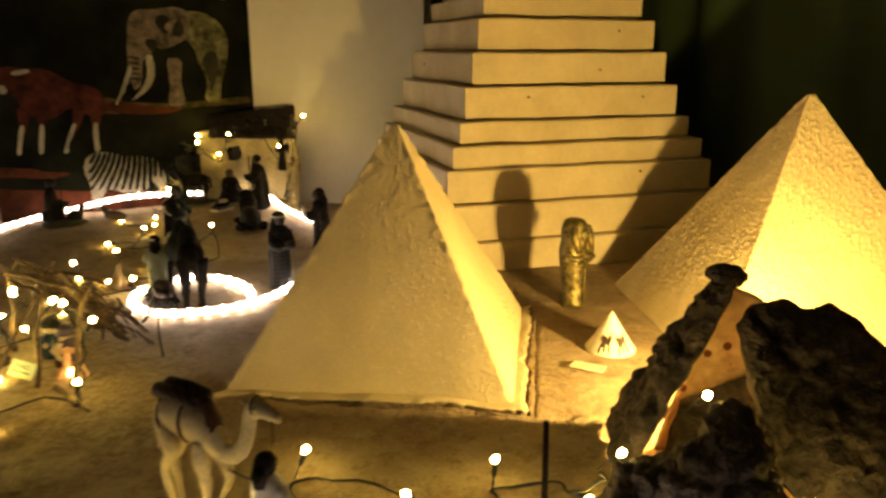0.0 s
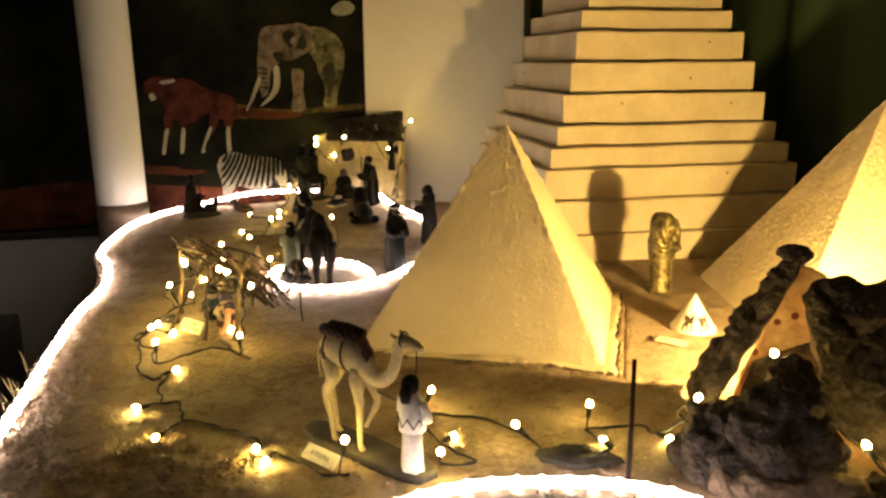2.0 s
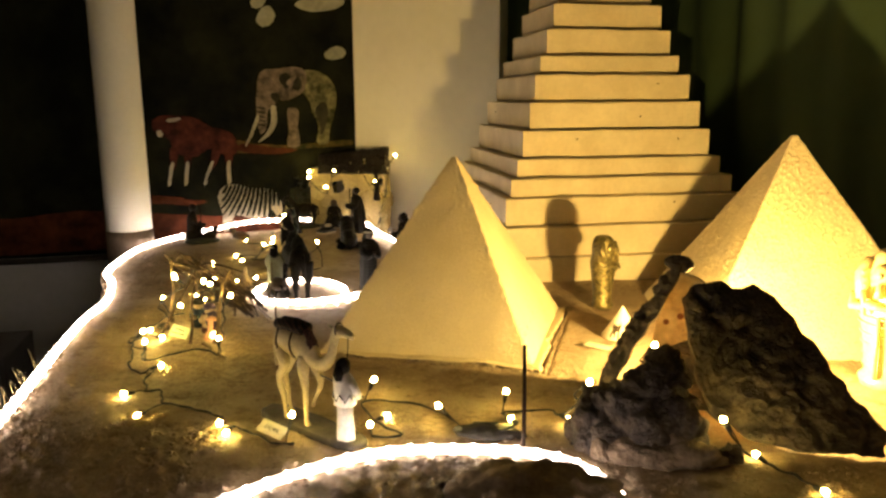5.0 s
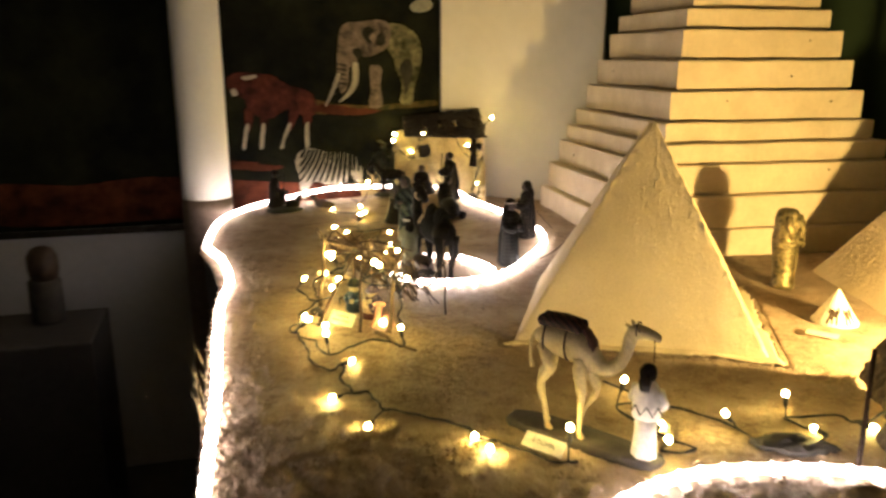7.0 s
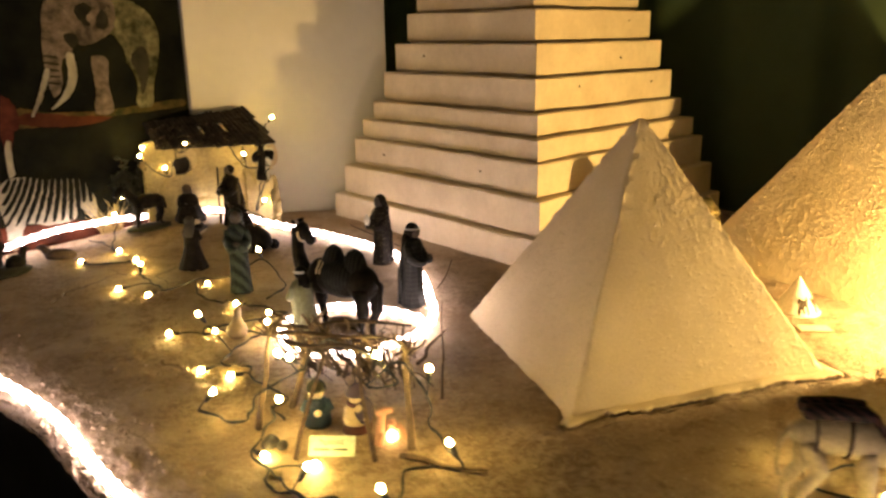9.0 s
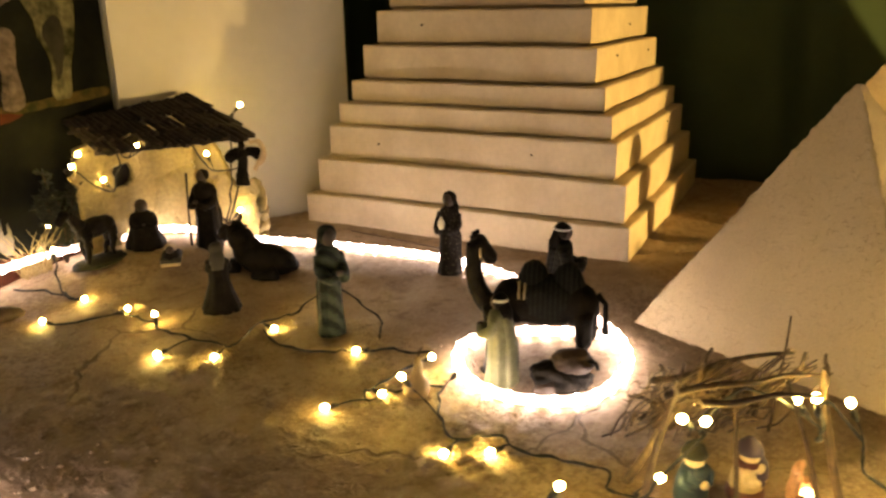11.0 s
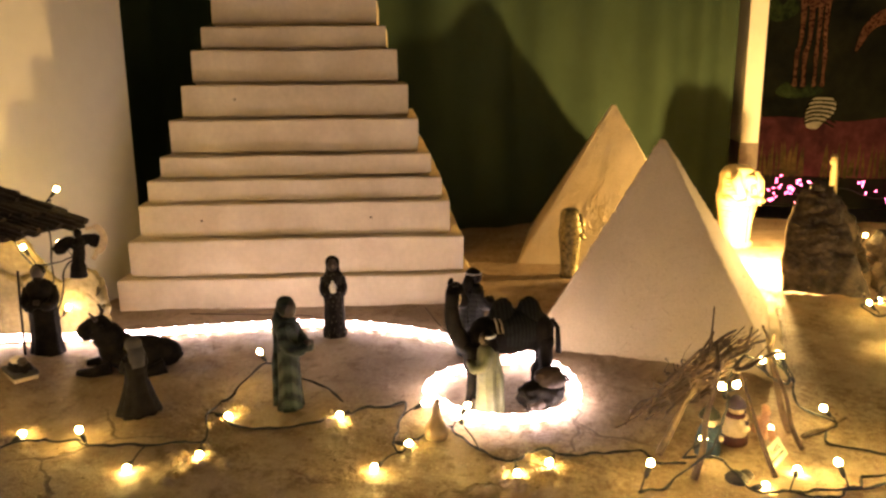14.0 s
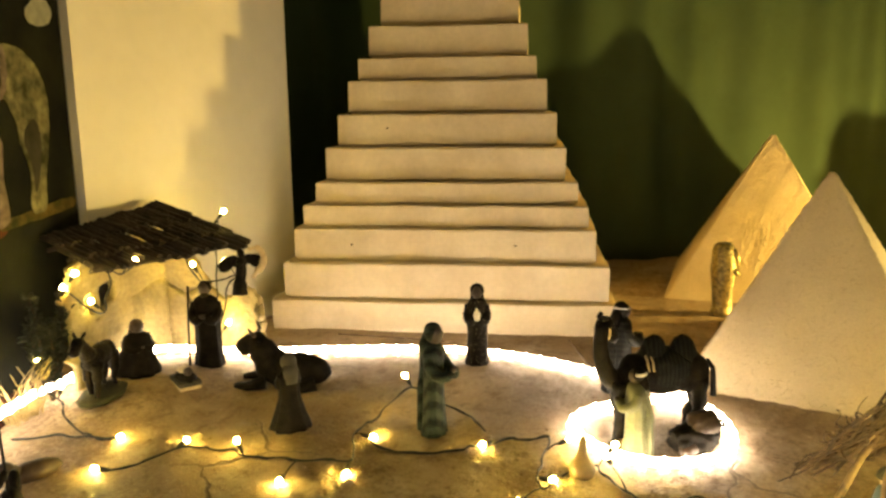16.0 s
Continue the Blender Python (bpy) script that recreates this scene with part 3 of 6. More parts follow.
def build_banner():
    bm = bmesh.new()
    sheet(bm, on_mural, -1.225, 0.012, -0.05, 1.45, 0.0, 0.003)
    m = thing("printed_banner", "dark printed savanna banner with large pale and red shapes", "banner", bm=bm, mats=M_MURAL, smooth=False)
    P = lambda mat, pts, off, name="printed_shape", n=10: printed(m, mat, pts, off, name, n)
    # red earth and dry grass
    P(M_MREDGROUND, [(-1.20, -0.03), (-0.75, -0.035), (-0.30, -0.03), (0.0, -0.03), (0.0, 0.03), (-0.25, 0.042), (-0.5, 0.06), (-0.8, 0.085), (-1.0, 0.07), (-1.20, 0.075)], 0.0015, "printed_earth")
    P(M_MGRASS, [(-0.349, 0.286), (-0.30, 0.276), (-0.21, 0.270), (-0.144, 0.272), (-0.013, 0.282), (-0.004, 0.266), (-0.153, 0.257), (-0.269, 0.250), (-0.352, 0.247), (-0.376, 0.264)], 0.0015, "printed_grass")
    P(M_MREDGROUND, [(-0.365, 0.262), (-0.31, 0.246), (-0.22, 0.243), (-0.17, 0.255), (-0.25, 0.264), (-0.33, 0.276)], 0.0019, "printed_earth")
    P(M_MGRASS, [(-0.12, 0.03), (0.0, 0.03), (0.003, 0.12), (-0.04, 0.15), (-0.09, 0.10)], 0.0016, "printed_grass")
    for s, z, w, h in ((-0.62, 0.112, 0.10, 0.014), (-0.52, 0.10, 0.07, 0.010)):
        P(M_MREDGROUND if s < -0.4 else M_MGRASS, [(s - w, z), (s - w * 0.3, z + h), (s + w * 0.5, z + h * 0.6), (s + w, z), (s + w * 0.3, z - h), (s - w * 0.5, z - h * 0.5)], 0.0013, "printed_earth")
    # the large grey shape with long ivory curves
    P(M_MGREY, [(-0.170, 0.488), (-0.115, 0.498), (-0.077, 0.483), (-0.053, 0.456), (-0.044, 0.419), (-0.053, 0.362), (-0.068, 0.315), (-0.075, 0.273), (-0.109, 0.275), (-0.104, 0.325), (-0.118, 0.362), (-0.144, 0.381), (-0.172, 0.42)], 0.002)
    P(M_MDARK, [(-0.112, 0.378), (-0.085, 0.40), (-0.072, 0.38), (-0.078, 0.335), (-0.094, 0.300), (-0.099, 0.335)], 0.0022)
    P(M_MURAL, [(-0.227, 0.435), (-0.160, 0.435), (-0.126, 0.396), (-0.128, 0.362), (-0.160, 0.368), (-0.196, 0.374), (-0.223, 0.399)], 0.0024)
    P(M_MPINK, [(-0.196, 0.380), (-0.164, 0.376), (-0.167, 0.325), (-0.164, 0.268), (-0.201, 0.267), (-0.195, 0.316)], 0.003)
    P(M_MPINK, [(-0.281, 0.474), (-0.264, 0.497), (-0.218, 0.502), (-0.171, 0.508), (-0.139, 0.495), (-0.136, 0.459), (-0.147, 0.432), (-0.180, 0.412), (-0.205, 0.405), (-0.223, 0.408), (-0.240, 0.385), (-0.257, 0.372), (-0.262, 0.326), (-0.282, 0.305), (-0.291, 0.363), (-0.288, 0.426)], 0.0034)
    for k in range(5):
        P(M_MDARK, [(-0.289, 0.388 - 0.013 * k), (-0.266, 0.384 - 0.013 * k), (-0.266, 0.380 - 0.013 * k), (-0.289, 0.384 - 0.013 * k)], 0.0039, n=3)
    P(M_MDARK, [(-0.219, 0.476), (-0.200, 0.489), (-0.182, 0.478), (-0.196, 0.462), (-0.190, 0.444), (-0.206, 0.448)], 0.0039)
    P(M_MDARK, [(-0.172, 0.468), (-0.160, 0.476), (-0.150, 0.452), (-0.163, 0.436), (-0.178, 0.446)], 0.0039)
    P(M_MDARK, [(-0.246, 0.425), (-0.226, 0.430), (-0.218, 0.412), (-0.234, 0.400)], 0.0039)
    P(M_MIVORY, [(-0.246, 0.388), (-0.232, 0.385), (-0.231, 0.340), (-0.252, 0.303), (-0.290, 0.279), (-0.262, 0.311), (-0.248, 0.342)], 0.0042)
    P(M_MIVORY, [(-0.292, 0.358), (-0.283, 0.356), (-0.300, 0.313), (-0.323, 0.272), (-0.328, 0.274), (-0.311, 0.309)], 0.0042)
    # the red-brown shape with pale feet
    P(M_MRED, [(-0.593, 0.350), (-0.564, 0.364), (-0.524, 0.363), (-0.475, 0.356), (-0.425, 0.328), (-0.378, 0.314), (-0.357, 0.291), (-0.356, 0.250), (-0.387, 0.242), (-0.430, 0.262), (-0.476, 0.240), (-0.509, 0.241), (-0.537, 0.259), (-0.553, 0.294), (-0.578, 0.304), (-0.594, 0.325)], 0.002)
    for top, foot in ((-0.537, -0.555), (-0.497, -0.507), (-0.413, -0.450), (-0.380, -0.380)):
        mid = top + (foot - top) * 0.45
        P(M_MRED, [(top - 0.012, 0.265), (top + 0.013, 0.262), (mid + 0.005, 0.205), (mid - 0.006, 0.205)], 0.0024, n=4)
        P(M_MIVORY, [(mid - 0.006, 0.218), (mid + 0.004, 0.220), (foot + 0.003, 0.172), (foot + 0.002, 0.158), (foot - 0.009, 0.156)], 0.0028, n=4)
    P(M_MIVORY, [(-0.584, 0.318), (-0.572, 0.320), (-0.568, 0.306), (-0.580, 0.300)], 0.0028)
    P(M_MIVORY, [(-0.552, 0.352), (-0.520, 0.358), (-0.516, 0.350), (-0.545, 0.344)], 0.0028)
    # the striped shape
    P(M_MZEBRA, [(-0.419, 0.109), (-0.411, 0.136), (-0.388, 0.150), (-0.357, 0.149), (-0.321, 0.139), (-0.274, 0.135), (-0.242, 0.120), (-0.227, 0.083), (-0.229, 0.049), (-0.245, 0.050), (-0.261, 0.070), (-0.279, 0.047), (-0.327, 0.044), (-0.372, 0.053), (-0.388, 0.010), (-0.408, 0.010), (-0.409, 0.060)], 0.002, "striped_shape")
    for k in range(15):
        s0, low = -0.402 + 0.0118 * k, 0.095 if k < 13 else 0.06
        pull = 0.085 * (1 - k / 14) ** 1.3
        mid = [(s0 - pull * t ** 1.4, 0.149 - 0.011 * max(0.0, k - 4) / 10 - low * t, 0.0056 * (0.5 + 0.5 * math.sin(math.pi * (0.15 + 0.8 * t)))) for t in (0.03, 0.25, 0.5, 0.75, 0.97)]
        mid = [q for q in mid if q[0] > -0.414]
        if len(mid) > 1:
            P(M_MURAL, [(s - w, z) for s, z, w in mid] + [(s + w, z + 0.3 * w) for s, z, w in mid[::-1]], 0.0024, "printed_stripe", 3)
    # clouds
    for s, z, w, h in ((-0.085, 0.70, 0.075, 0.028), (-0.045, 0.549, 0.034, 0.020), (-0.25, 0.655, 0.028, 0.030), (-0.27, 0.70, 0.022, 0.022)):
        P(M_MSKY, [(s - w, z - h * 0.3), (s - w * 0.4, z - h), (s + w * 0.6, z - h * 0.7), (s + w, z + h * 0.2), (s + w * 0.5, z + h), (s - w * 0.3, z + h * 0.8)], 0.002, "printed_cloud")
    bm = bmesh.new()
    sheet(bm, on_mural, -1.225, 0.012, -0.068, -0.051, 0.003, 0.006)
    part("batten", bm, M_INK, m, "black batten along the lower edge")


build_banner()


def on_east(s, z, off=0.0):
    return Vector((1.35 - off, s, z))


def build_east_banner():
    bm = bmesh.new()
    sheet(bm, on_east, -0.15, 0.80, -0.02, 1.45, 0.0, 0.003)
    m = thing("printed_banner", "dark printed banner with spotted legs and a striped shape", "banner", bm=bm, mats=M_MURAL, smooth=False)
    P = lambda mat, pts, off, name="printed_shape", n=4: printed(m, mat, pts, off, name, n, on_east)
    for s, z, w, h in ((0.10, 0.55, 0.10, 0.05), (0.30, 0.80, 0.08, 0.06), (0.42, 0.70, 0.04, 0.04), (0.55, 0.35, 0.07, 0.03), (0.62, 0.60, 0.05, 0.05)):
        P(M_MLEAF, [(s - w, z), (s - w * .5, z + h), (s, z + h * .4), (s + w * .6, z + h * 1.1), (s + w, z), (s + w * .2, z - h * .6)], 0.0012, "printed_leaves")
    P(M_MPLUM, [(-0.12, 0.10), (0.78, 0.10), (0.78, 0.25), (0.60, 0.275), (0.40, 0.26), (0.20, 0.28), (-0.12, 0.26)], 0.0015, "printed_earth")
    # thin spotted legs under a spotted belly
    for top, foot, w in ((0.557, 0.566, 0.008), (0.532, 0.541, 0.009), (0.508, 0.509, 0.007), (0.488, 0.484, 0.008)):
        P(M_MSPOT, [(top - w, 0.66), (top + w, 0.66), (top + w * 0.6, 0.52), (foot + w * 0.75, 0.47), (foot + w * 0.5, 0.40), (foot + w * 0.8, 0.372), (foot - w * 0.8, 0.372), (foot - w * 0.5, 0.40), (foot - w * 0.75, 0.47), (top - w * 0.6, 0.52)], 0.002, "spotted_leg")
    P(M_MSPOT, [(0.57, 0.64), (0.475, 0.63), (0.46, 0.78), (0.50, 0.90), (0.56, 0.86)], 0.0016)
    P(M_MSPOT, [(0.40, 0.48), (0.388, 0.485), (0.355, 0.54), (0.30, 0.555), (0.275, 0.50), (0.255, 0.47), (0.243, 0.48), (0.262, 0.57), (0.33, 0.60), (0.38, 0.55)], 0.002)
    # a small striped shape turned away, bending down
    P(M_MZEBRA, [(0.520, 0.245), (0.524, 0.285), (0.512, 0.322), (0.488, 0.340), (0.458, 0.338), (0.438, 0.318), (0.442, 0.286), (0.466, 0.262), (0.490, 0.236)], 0.002, "striped_shape")
    for k in range(7):
        z = 0.250 + 0.0125 * k
        e = 0.470 - 0.006 * k
        P(M_MURAL, [(0.526, z), (0.500, z + 0.010), (e, z + 0.006), (e - 0.03, z - 0.010), (e - 0.03, z - 0.004), (e, z + 0.0125), (0.500, z + 0.0165), (0.526, z + 0.006)], 0.0024, "printed_stripe", 3)
    for s, w in ((0.615, 0.05), (0.585, 0.04), (0.55, 0.03), (0.42, 0.04), (0.34, 0.05), (0.25, 0.04)):
        for j in range(7):
            q = s + w * (j / 3 - 1)
            P(M_MGRASS, [(q - 0.004, 0.09), (q + 0.005, 0.09), (q + 0.006 * math.sin(j * 2.1 + s * 40), 0.15 + 0.05 * abs(math.sin(j * 1.7 + s * 30)))], 0.003 + 0.0003 * j, "printed_grass", 2)


build_east_banner()


def build_pink_lights():
    t = thing("string_lights", "pink string lights glowing along the foot of a banner", "string lights")
    rnd = random.Random(8)
    bm = bmesh.new()
    tube(bm, spline([(1.325, -0.1 + 0.1 * k, 0.02 + 0.03 * (k % 2)) for k in range(9)], 6), 0.002, 6)
    part("wire", bm, M_WIRE, t)
    bm = bmesh.new()
    ball(bm, (0, 0, 0), 0.0028, sub=2)
    me = mesh_of(bm, "bulb", M_PINK)
    for k in range(70):
        ob = new("bulb", me)
        ob.parent = t
        ob.location = (1.332 + rnd.uniform(-0.008, 0.008), rnd.choice((rnd.uniform(0.48, 0.62), rnd.uniform(0.0, 0.36))), rnd.uniform(0.0, 0.085))


build_pink_lights()


# ---- pyramids
NAILS = {0.398: (("w", 0.112, 0.372), ("s", 0.06, 0.365)), 0.335: (("s", -0.10, 0.315), ("s", 0.15, 0.312)), 0.187: (("w", 0.172, 0.157), ("w", -0.136, 0.158), ("s", 0.12, 0.17)), 0.461: (("s", 0.11, 0.44),)}


def build_step_pyramid():
    t = thing("step_pyramid", "tall cream-painted step pyramid with uneven ledges", "pyramid", (0.187, 1.718, 0), 18.6)
    tops = [0.056, 0.124, 0.187, 0.229, 0.271, 0.335, 0.398, 0.461, 0.505, 0.567, 0.626, 0.682, 0.735, 0.785]
    sizes = [0.640, 0.605, 0.567, 0.537, 0.497, 0.459, 0.420, 0.381, 0.345, 0.308, 0.270, 0.236, 0.202, 0.170]
    rnd, z0 = random.Random(3), -0.012
    for z1, s in zip(tops, sizes):
        bm = bmesh.new()
        h, n = s / 2, 26
        # walls as a fine band, so that edges can waver
        ring = []
        for side in range(4):
            for k in range(n):
                u = -h + s * k / n
                ring.append([(u, -h), (h, u), (-u, h), (-h, -u)][side])
        rows = [(z0, 0.004), (z0 + 0.0035, 0.004), (z0 + 0.0045, 0.0), (z1 - 0.003, 0.0), (z1 - 0.0006, 0.0012), (z1, 0.004)]
        loops = []
        for z, inset in rows:
            loop = []
            for x, y in ring:
                f = 1 - inset / h
                v = Vector((x, y, z))
                wob = 0.0030 * noise.noise(v * 9 + Vector((s * 50, 0, 0)))
                loop.append(bm.verts.new((x * f + wob, y * f + wob, z + (0.0022 * noise.noise(Vector((x * 14, y * 14, s * 90))) if z > z0 + 0.002 else 0))))
            loops.append(loop)
        m = len(ring)
        for a, b in zip(loops, loops[1:]):
            for k in range(m):
                bm.faces.new((a[k], a[(k + 1) % m], b[(k + 1) % m], b[k]))
        bm.faces.new(loops[-1])
        bm.faces.new(loops[0][::-1])
        ob = part("tier", bm, M_CREAM, t, smooth=False)
        ob.rotation_euler.z = radians(rnd.uniform(-0.35, 0.35))
        ob.location = (rnd.uniform(-0.002, 0.002), rnd.uniform(-0.002, 0.002), 0)
        for side, along, up in NAILS.get(z1, ()):
            bm = bmesh.new()
            ball(bm, (0, 0, 0), (0.0022, 0.0022, 0.0020), 0, 2, 0.3, 300, along)
            nail = part("nail_hole", bm, M_BLACKMETAL, ob, "small dark nail hole")
            nail.location = (-h - 0.0005, along, up) if side == "w" else (along, -h - 0.0005, up)
        z0 = z1


build_step_pyramid()


def build_pyramid(name, label, place, turn, side, height, mat, amp, freq, top=0.004, lean=(0, 0), grains=900, bare=(), lumps=0.002, spread=0.35, calm=0.0, edge=3.0):
    """A four-sided pyramid whose faces are finely divided and roughened."""
    bm = bmesh.new()
    n, h = 170, side / 2
    loops = []
    for j in range(n + 1):
        t = j / n
        half = h * (1 - t) + top * t
        loop = []
        for s in range(4):
            for k in range(n):
                u = -half + 2 * half * k / n
                x, y = [(u, -half), (half, u), (-u, half), (-half, -u)][s]
                v = Vector((x, y, height * t))
                corner = 1 - 0.012 * math.exp(-min(k, n - k) / 0.8)
                near = math.exp(-min(k, n - k) * 2 * half / n / 0.004)
                d = amp * noise.noise(v * 9) + 0.5 * amp * noise.noise(v * freq) + near * edge * amp * noise.noise(v * 105)
                if s not in bare:
                    # crumbs and daubs left in the plaster
                    patch = min(1.0, max(0.0, 0.68 + 0.9 * noise.noise(v * 7 + Vector((s, 0, 0)))))
                    # the left part of the front was wiped smooth
                    patch *= 1 - calm * (1 - min(1.0, max(0.12, 0.35 + 0.9 * u / half + 0.5 * t))) * (s == 0)
                    blob = max(0.0, noise.noise(v * 150) - 0.14) + 0.6 * max(0.0, noise.noise(v * 265) - 0.08)
                    d += (lumps * patch * blob + 0.05 * lumps * noise.noise(v * 30)) * min(1.0, t * 12 + 0.25)
                nrm = Vector([(0, -1), (1, 0), (0, 1), (-1, 0)][s] + (0.5,)).normalized()
                loop.append(bm.verts.new(Vector((x * corner + lean[0] * t, y * corner + lean[1] * t, height * t)) + nrm * d))
        loops.append(loop)
    m = 4 * n
    for a, b in zip(loops, loops[1:]):
        for k in range(m):
            bm.faces.new((a[k], a[(k + 1) % m], b[(k + 1) % m], b[k]))
    bm.faces.new(loops[-1])
    bm.faces.new(loops[0][::-1])
    ob = thing(name, label, "pyramid", place, turn, bm=bm, mats=mat)
    rnd, spots = random.Random(int(side * 1000)), []
    while len(spots) < grains:
        s, t, u = rnd.randrange(4), 1 - rnd.random() ** 0.5, rnd.uniform(-1, 1)
        half = h * (1 - t) + top * t
        v = Vector((u * half, s, height * t))
        if rnd.random() > spread + 0.65 * abs(u) ** 4 + (2 * spread if spread < 0.4 else 0.2) * noise.noise(v * 14) or (s in bare and rnd.random() < 0.93):
            continue
        x, y = [(u * half, -half), (half, u * half), (-u * half, half), (-half, -u * half)][s]
        r = 0.0006 + 0.0012 * rnd.random() ** 2.5
        inward = Vector([(0, 1), (-1, 0), (0, -1), (1, 0)][s] + (-0.5,)).normalized() * r * -0.05
        spots.append(((x + lean[0] * t + inward.x, y + lean[1] * t + inward.y, height * t + inward.z), r, 0.8))
    gr = new("sand_grain", grains_mesh("sand_grain", spots, mat, rnd))
    gr.parent = ob
    tagged(gr, "coarse sand grains stuck to the faces", kind="stuff")
    return ob


build_pyramid("pyramid", "smooth sand-plastered pyramid with a cracked foot", (-0.063, 0.980, -0.006), -6.5, 0.360, 0.314, M_PLASTER, 0.0009, 32, lean=(0.004, 0.010), grains=1500, bare=(2, 3), lumps=0.0017, spread=0.14, calm=1.0, edge=3.4)
build_pyramid("pyramid", "coarse sand-coated pyramid lit from its foot", (0.531, 1.093, -0.006), 4.7, 0.420, 0.347, M_ROUGH, 0.0006, 40, grains=6000, lumps=0.0020, spread=0.5, edge=2.6)


def build_foot_rim():
    """Sand plaster heaped round the smooth pyramid's foot, parted from it by a ragged crack."""
    bm = bmesh.new()
    h, n, loops = 0.1795, 130, []
    for j, (off, z) in enumerate(((-0.006, 0.005), (0.002, 0.0050), (0.007, 0.0046), (0.0084, 0.0034), (0.0040, -0.010), (0.0112, -0.010), (0.0116, 0.0002), (0.0145, 0.0000), (0.018, -0.0008), (0.022, -0.0028), (0.032, -0.010))):
        loop = []
        for s in range(4):
            for k in range(n):
                u = -h + 2 * h * k / n
                x, y = [(u, -h), (h, u), (-u, h), (-h, -u)][s]
                d = Vector((x, y, 0))
                meander = 0.0055 * noise.noise(d * 26) + 0.0048 * noise.noise(d * 85) + 0.002 * noise.noise(d * 190)
                w = meander if 2 <= j <= 7 else 0.006 * noise.noise(d * 30) if j > 7 else 0.0
                if j in (5, 6):
                    w += 0.0012 * noise.noise(d * 60 + Vector((4, 0, 0)))
                f = 1 + (off + w) / h
                lift = 0.0012 * noise.noise(d * 40 + Vector((0, 0, j))) + 0.0016 * noise.noise(d * 11 + Vector((0, 0, 5))) if j not in (0, 4, 5) else 0
                if s < 2 and j < 4:
                    lift += 0.0022 * noise.noise(d * 17 + Vector((0, 0, 9)))
                if s > 1 and j in (4, 5):
                    lift = 0.0104
                if s > 1:
                    lift -= 0.014 * min(1.0, (n - k if s == 3 else k) / 10)
                w = rot(-6.5) @ Vector((x * f, y * f, 0)) + Vector((-0.063, 0.980, 0))
                loop.append(bm.verts.new((x * f, y * f, z + lift + lie(w.x, w.y))))
        loops.append(loop)
    m = 4 * n
    for j, (a, b) in enumerate(zip(loops, loops[1:])):
        for k in range(m):
            bm.faces.new((a[k], a[(k + 1) % m], b[(k + 1) % m], b[k])).material_index = 0 if j < 3 else 1
    thing("sand_rim", "ragged rim of sand plaster heaped round the pyramid's foot", "sand", (-0.063, 0.980, 0.0), -6.5, kind="structure", bm=bm, mats=[M_PLASTER, M_SAND])


build_foot_rim()


def build_mini_pyramid():
    """A small rounded cone with dark painted motifs round its side."""
    r, h = 0.034, 0.056
    bm = bmesh.new()
    rings(bm, [(0, r, r, 0, 0), (0.004, r * 1.01, r * 1.01, 0, 0), (0.006, r * 0.95, r * 0.95, 0, 0), (0.030, r * 0.50, r * 0.50, 0, 0), (0.053, r * 0.07, r * 0.07, 0, 0), (h, 0.0008, 0.0008, 0, 0)], 40)
    t = thing("souvenir_cone", "small white souvenir cone with dark brown painted motifs", "souvenir", (0.238, 0.966, ground(0.238, 0.966) - 0.002), 0, bm=bm, mats=M_WHITEPAINT)
    rnd = random.Random(5)
    for base in (-2.05, -1.15, 0.4):
        bm = bmesh.new()
        for da, z, ra, rz in ((-0.10, 0.019, 0.17, 0.0065), (0.16, 0.021, 0.13, 0.006), (-0.22, 0.011, 0.055, 0.007), (-0.02, 0.011, 0.05, 0.006), (0.20, 0.012, 0.055, 0.007), (0.30, 0.026, 0.06, 0.005), (-0.28, 0.024, 0.07, 0.004)):
            loop = []
            for k in range(12):
                q = 2 * math.pi * k / 12
                w = 1 + 0.22 * rnd.uniform(-1, 1)
                ang, zz = base + da + ra * w * math.cos(q), z + rz * w * math.sin(q)
                rad = r * (0.95 - 0.45 * (zz - 0.006) / 0.024) + 0.0006
                loop.append(bm.verts.new((rad * math.cos(ang), rad * math.sin(ang), zz)))
            bm.faces.new(loop)
        part("painted_motif", bm, M_BROWN, t, "dark brown painted motif", smooth=False)
    bm = bmesh.new()
    box(bm, (-0.022, -0.011, 0), (0.022, 0.011, 0.0012), bevel=0.0003)
    thing("card", "small blank white card lying in the sand", "card", (0.195, 0.895, ground(0.195, 0.895) + 0.003), -28, bm=bm, mats=M_PAPER, smooth=False)


build_mini_pyramid()


# ---- rope light and fairy lights
def build_rope(name, label, pts, step=0.0247, first=0.01):
    path = spline(pts, 14)
    t = thing(name, label, "rope light")
    bm = bmesh.new()
    tube(bm, path, 0.0056, 10)
    part("tube", bm, M_ROPE, t, "clear plastic tube glowing pinkish white")
    bm = bmesh.new()
    ball(bm, (0, 0, 0), (0.0062, 0.0066, 0.0066), sub=2)
    me = mesh_of(bm, "led", M_LED)
    run, due = 0.0, first
    for a, b in zip(path, path[1:]):
        d = (b - a).length
        while due <= run + d:
            ob = new("led", me)
            ob.parent = t
            ob.location = a.lerp(b, (due - run) / d)
            ob.rotation_euler.z = math.atan2(b.y - a.y, b.x - a.x)
            due += step
        run += d


